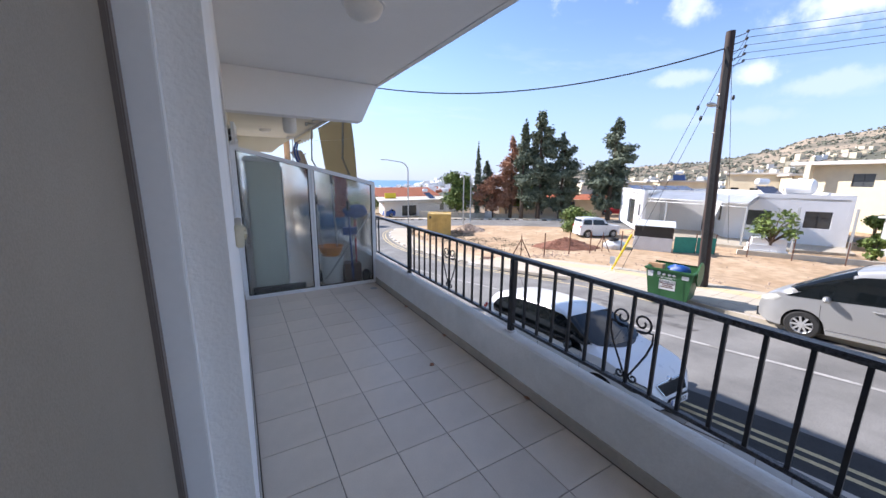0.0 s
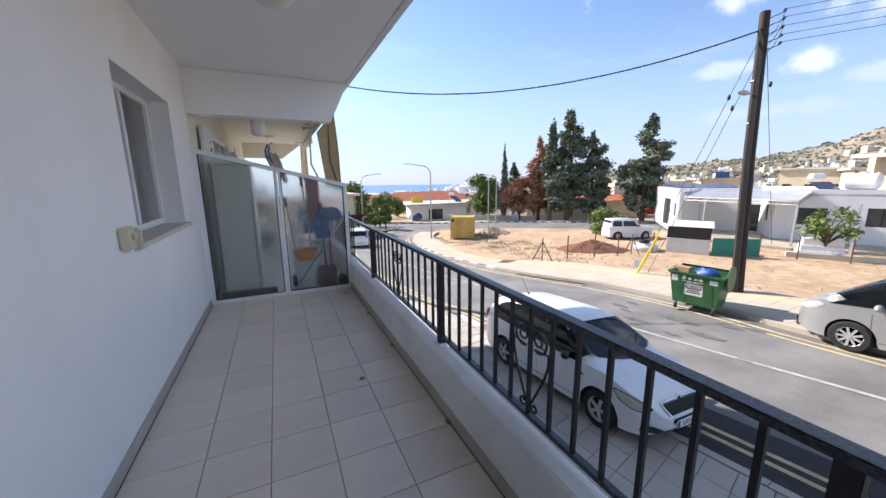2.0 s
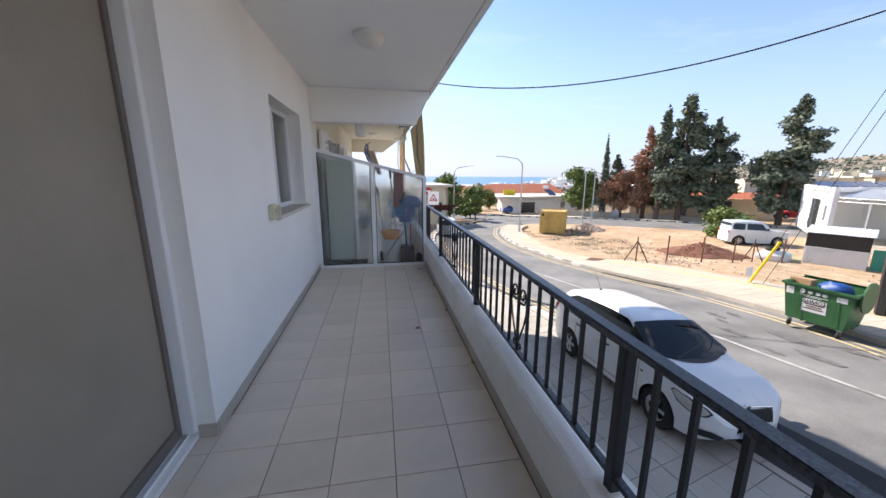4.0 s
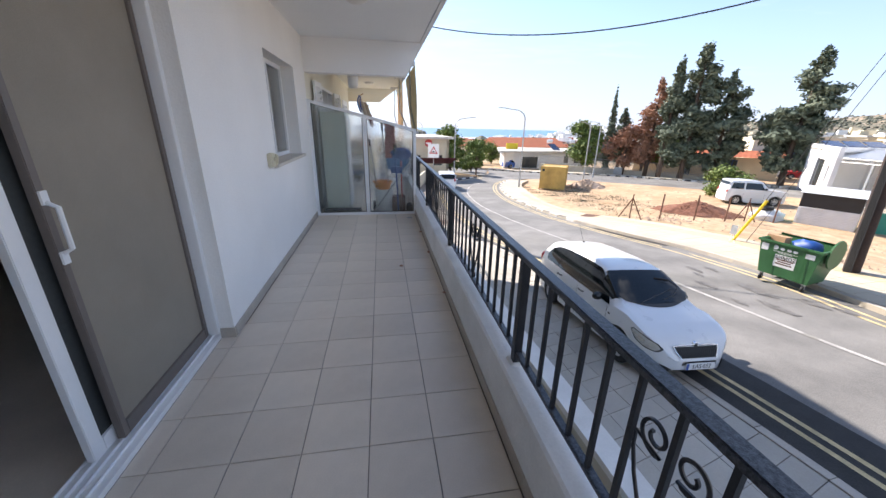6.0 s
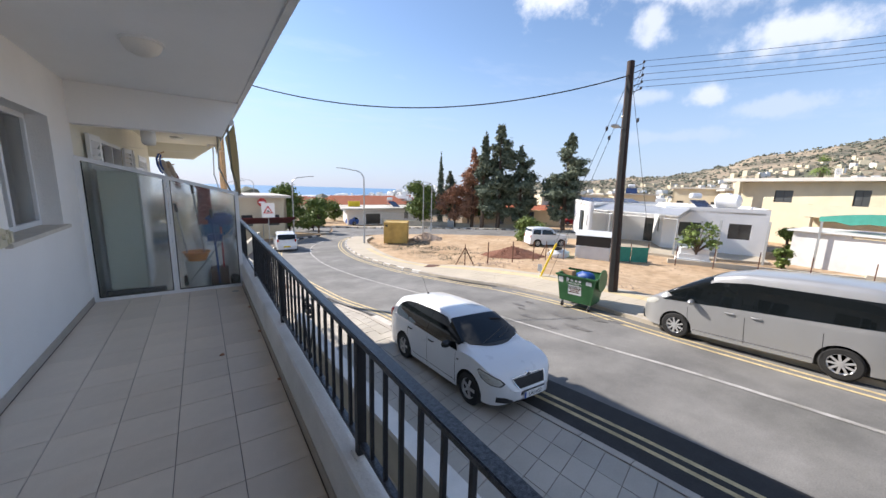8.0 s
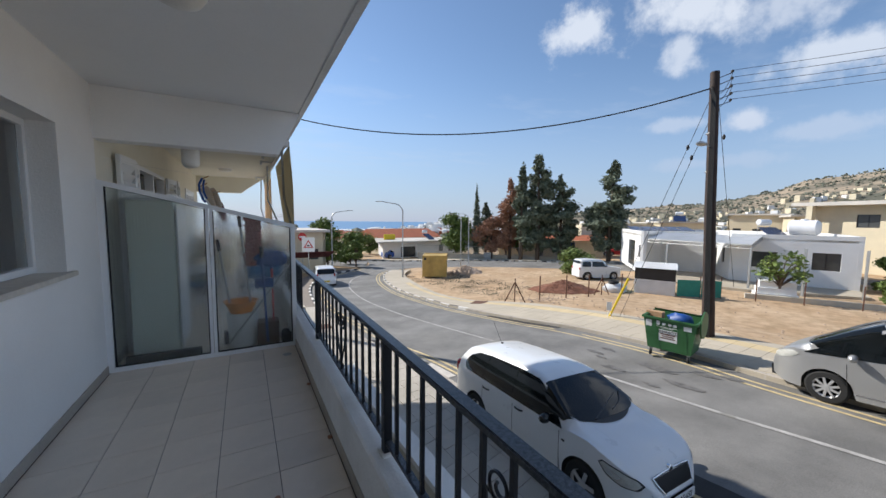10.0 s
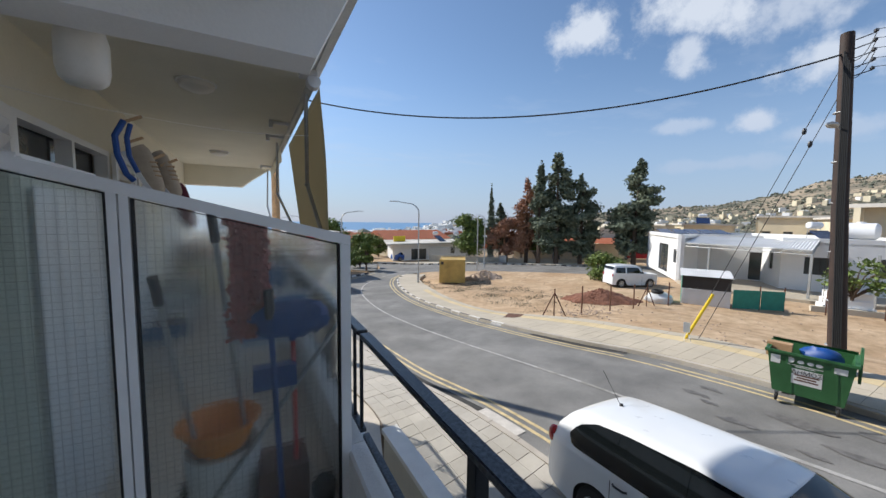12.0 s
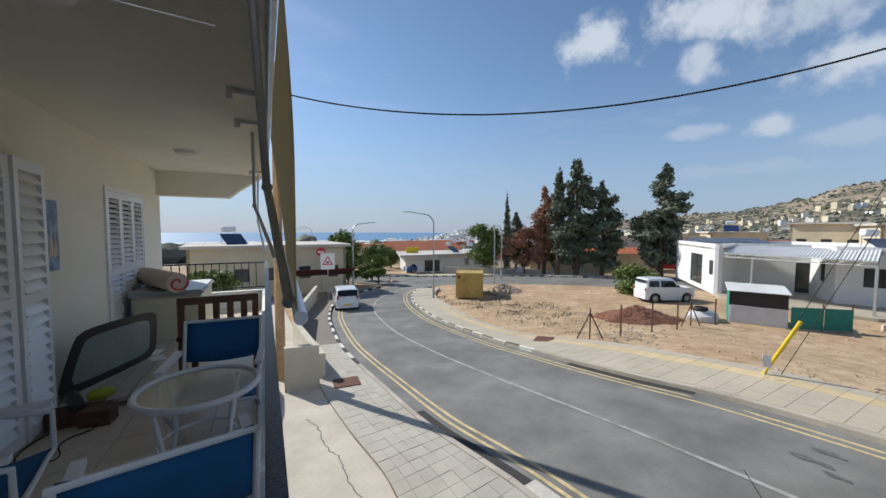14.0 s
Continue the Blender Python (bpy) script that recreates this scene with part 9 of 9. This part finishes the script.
# planks laid along the wall, rear car window glass, tool and blocks
pk = thing("plank_platform", "long weathered planks laid on the tiles along the wall", "planks")
for i in range(4):
    bm = bmesh.new()
    box(bm, 0.02 + i * 0.15, 0.16 + i * 0.15, 8.55 + 0.05 * (i % 2), 10.38, 0.045, 0.075)
    part("plank", bm, M["skirt"], pk)
for y in (8.8, 9.5, 10.2):
    bm = bmesh.new()
    box(bm, 0.03, 0.6, y, y + 0.07, 0.001, 0.044)
    part("bearer", bm, M["wood"], pk)
gl = thing("car_window_glass", "spare curved car window with a black border leaning on the wall", "glass", (0.26, 9.08, 0.385), -22)
m_g = pose(0, 0, 0, 0, 14, 0)
bm = bmesh.new()
out = [(-0.5, -0.28), (-0.3, -0.3), (0.35, -0.3), (0.56, -0.28), (0.59, -0.2), (0.49, 0.2), (0.43, 0.27), (0.2, 0.3), (-0.3, 0.31), (-0.46, 0.29), (-0.5, 0.22), (-0.55, -0.2)]
outr = even(smooth_line(out + [out[0]], rounds=2), 40)[:-1]
ir = [(a * 0.80, b * 0.72) for a, b in outr]
vo = [bm.verts.new(m_g @ Vector((0.0, a, b))) for a, b in outr]
vi = [bm.verts.new(m_g @ Vector((0.0, a, b))) for a, b in ir]
for i in range(len(vo)):
    j = (i + 1) % len(vo)
    bm.faces.new((vo[i], vo[j], vi[j], vi[i]))
bdr = part("border", bm, M["dark"], gl)
bdr.modifiers.new("thickness", "SOLIDIFY").thickness = 0.006
bm = bmesh.new()
bm.faces.new([bm.verts.new(m_g @ Vector((0.001, a, b))) for a, b in ir])
part("pane", bm, M["tinted"], gl)
for x, y, rz_ in ((0.14, 8.35, 8), (0.36, 8.28, -6)):
    bm = bmesh.new()
    box(bm, -0.10, 0.10, -0.07, 0.07, 0.001, 0.13, rot=pose(x, y, 0, 0, 0, rz_))
    solid("concrete_block", bm, M["brick"], "dark brown block on the tiles", "block", group="brown blocks")
dr_ = thing("power_tool", "dark power tool with a yellow-green grip lying on the blocks", "power tool", (0.2, 8.35, 0.135), 30)
bm = bmesh.new()
lathe(bm, [(0.0, -0.16), (0.03, -0.15), (0.045, -0.05), (0.05, 0.1), (0.03, 0.13), (0.0, 0.135)], 12, "y", (0, 0, 0.06))
part("body", bm, M["dark"], dr_, smooth=True)
bm = bmesh.new()
blob(bm, (0.16, 0.0, 0.05), (0.10, 0.06, 0.05), 10)
part("grip", bm, mat("lime_plastic", (0.4, 0.45, 0.03), 0.5), dr_, smooth=True)
bm = bmesh.new()
cb_ = smooth_line([(0.12, 8.3), (0.02, 8.0), (0.1, 7.8), (0.35, 7.75), (0.2, 8.05), (0.4, 8.15), (0.3, 8.35)], rounds=2)
tube(bm, [(a, b, 0.012) for a, b in cb_], 0.005, 5)
part("cord", bm, M["rubber"], dr_, at=dr_.matrix_basis.inverted())
for x, y, rz_ in ((0.45, 9.6, 20), (0.38, 9.85, -12)):
    bm = bmesh.new()
    box(bm, -0.07, 0.07, -0.1, 0.1, 0.0755, 0.08, rot=pose(x, y, 0, 0, 0, rz_))
    solid("leaflet", bm, M["whitetube"], "pale printed leaflet on the planks", "leaflet")


# ---- pieces: floor tiles, skirtings, paving slabs ----
floor_ob = bpy.data.objects["floor"]
xs_ = [-0.068, 0.262, 0.568, 0.875, 1.180, 1.507]
ys_ = [0.283 + 0.3055 * i for i in range(-21, 41)]
tile_mesh = {}


def slab_mesh(key, w_, d_, t, e, material):
    if key not in tile_mesh:
        bm = bmesh.new()
        lo = [bm.verts.new((x, y, -t)) for x, y in ((0, 0), (w_, 0), (w_, d_), (0, d_))]
        mid_ = [bm.verts.new((x, y, -e)) for x, y in ((0, 0), (w_, 0), (w_, d_), (0, d_))]
        hi = [bm.verts.new((x, y, 0)) for x, y in ((e, e), (w_ - e, e), (w_ - e, d_ - e), (e, d_ - e))]
        for a, b in ((lo, mid_), (mid_, hi)):
            for i in range(4):
                bm.faces.new((a[i], a[(i + 1) % 4], b[(i + 1) % 4], b[i]))
        bm.faces.new(hi)
        tile_mesh[key] = mesh_of(key, bm, material)
    return tile_mesh[key]


rnd = random.Random(21)
G_ = 0.004
for ci, (xa, xb) in enumerate(zip(xs_, xs_[1:])):
    for ya in ys_:
        me = slab_mesh("tile_%d" % ci, xb - xa - G_, 0.3055 - G_, 0.006, 0.0015, M["tile"])
        ob = new("tile", me)
        ob.parent = floor_ob
        ob.matrix_basis = pose(xa + G_ / 2, ya + G_ / 2, 0.0005 + rnd.uniform(-0.0004, 0.0004), rnd.uniform(-0.06, 0.06), rnd.uniform(-0.06, 0.06), 0)
# tiles in the door's recess
for j in range(-7, 3):
    me = slab_mesh("tile_recess", 0.098, 0.3055 - G_, 0.006, 0.0015, M["tile"])
    ob = new("tile", me)
    ob.parent = floor_ob
    ob.matrix_basis = pose(-0.168, 0.283 + 0.3055 * j, 0.0005)


def skirting(parent, x, y0, y1, side, h=0.075, ln=0.3055):
    n = max(1, round((y1 - y0) / ln))
    st = (y1 - y0) / n
    for i in range(n):
        bm = bmesh.new()
        a, b = y0 + i * st + 0.001, y0 + (i + 1) * st - 0.001
        t = 0.009
        prism(bm, [(x, 0.002), (x + side * t, 0.002), (x + side * t, h - 0.003), (x + side * (t - 0.003), h), (x, h)], a, b, "y")
        part("skirting_tile", bm, M["skirt"], parent)


bb = structure("baseboard", bmesh.new(), M["skirt"], "ceramic skirting tiles")
skirting(bb, WX, 1.04, PY - 0.03, 1)
skirting(bb, PX0, -5.5, PY - 0.03, -1)
skirting(bb, WX, PY + 0.03, 12.4, 1)
bm = bmesh.new()
box(bm, -0.168, WX + 0.009, 1.021, 1.03, 0.002, 0.075)
part("skirting_tile", bm, M["skirt"], bb)
# floor drain by the partition
bm = bmesh.new()
lathe(bm, [(0.0, 0.003), (0.03, 0.003), (0.045, 0.001)], 20, "z", (1.40, 4.28, 0.001))
fd = solid("floor_drain", bm, M["galv"], "small round floor drain in the tiles", "drain")
for i, (x, y) in enumerate(((1.495, 2.6), (1.5, 1.52), (1.15, 2.2), (1.49, 3.45))):
    bm = bmesh.new()
    lumpy(bm, (x, y, 0.008), (0.018, 0.022, 0.007), i * 3.1, 8, 0.5)
    solid("dead_leaf", bm, M["deadleaf"], "crumpled dead leaf on the tiles", "leaf")

# near pavement of big slabs, in rows across it
pv = structure("pavement_near", bmesh.new(), M["paver"], "pavement of grey slabs under the balcony")
NB = [(2.98, -14), (3.12, 8), (3.45, 9.9), (3.2, 11.8), (3.05, 13.6), (2.9, 16), (2.95, 20), (3.2, 24), (3.9, 29), (5.4, 33.5), (7.5, 37.5)]
bm = bmesh.new()
inner, outer = even(smooth_line(NB, rounds=2), 110), even([p for p in offset(NEAR_KERB, -0.16) if -14.2 < p[1] < 38], 110)
ribbon(bm, inner, outer, KH - 0.012, 3, 0.1)
bed = part("slab_bed", bm, M["grout"], pv, "dark joints between the slabs")
count = 0
ROWN = 96
ri, ro = even(smooth_line([p for p in NB if p[1] <= 20], rounds=2), ROWN), even([p for p in offset(NEAR_KERB, -0.16) if -14.2 < p[1] < 20.2], ROWN)
for r in range(ROWN - 1):
    wdt = math.dist(ri[r], ro[r])
    cols = 6
    for c_ in range(cols):
        f0, f1 = c_ / cols, (c_ + 1) / cols
        g = 0.006
        P = []
        for a, b, f in ((ri[r], ro[r], f0), (ri[r], ro[r], f1), (ri[r + 1], ro[r + 1], f1), (ri[r + 1], ro[r + 1], f0)):
            P.append(Vector((a[0] + (b[0] - a[0]) * f, a[1] + (b[1] - a[1]) * f, 0)))
        cen = sum(P, Vector()) / 4
        bm = bmesh.new()
        dz = rnd.uniform(-0.004, 0.004)
        top = [bm.verts.new((cen.x + (p.x - cen.x) * (1 - 0.022), cen.y + (p.y - cen.y) * (1 - 0.03), gz(p.x, p.y) + KH + dz)) for p in P]
        low = [bm.verts.new((v.co.x, v.co.y, v.co.z - 0.025)) for v in top]
        bm.faces.new(top)
        for i in range(4):
            bm.faces.new((top[i], low[i], low[(i + 1) % 4], top[(i + 1) % 4]))
        part("paving_slab", bm, M["paver"], pv)
# far pavement: slabs near the camera, with a row of yellow tactile ones
pf = bpy.data.objects["pavement_far"]
fk, fb = even([p for p in FAR_KERB if -6 < p[1] < 26], 72), even([p for p in FAR_BACK if -6 < p[1] < 26], 72)
for r in range(71):
    for c_ in range(5):
        f0, f1 = 0.06 + 0.94 * c_ / 5, 0.06 + 0.94 * (c_ + 1) / 5
        P = []
        for a, b, f in ((fk[r], fb[r], f0), (fk[r], fb[r], f1), (fk[r + 1], fb[r + 1], f1), (fk[r + 1], fb[r + 1], f0)):
            P.append(Vector((a[0] + (b[0] - a[0]) * f, a[1] + (b[1] - a[1]) * f, 0)))
        cen = sum(P, Vector()) / 4
        bm = bmesh.new()
        dz = 0.008 + rnd.uniform(0, 0.003)
        top = [bm.verts.new((cen.x + (p.x - cen.x) * 0.98, cen.y + (p.y - cen.y) * 0.98, gz(p.x, p.y) + KH + dz)) for p in P]
        bm.faces.new(top)
        low = [bm.verts.new((v.co.x, v.co.y, v.co.z - 0.012)) for v in top]
        for i in range(4):
            bm.faces.new((top[i], low[i], low[(i + 1) % 4], top[(i + 1) % 4]))
        part("paving_slab", bm, M["tactile"] if c_ == 3 else M["paver_far"], pf)
for x, y, nm in ((12.1, 15.75, 35), (3.7, 15.2, -5)):
    bm = bmesh.new()
    box(bm, -0.38, 0.38, -0.38, 0.38, 0, 0.02, rot=pose(x, y, gz(x, y) + KH + 0.006, -4, 0, nm))
    structure("manhole_cover", bm, M["rust"], "rusty square manhole cover in the pavement")
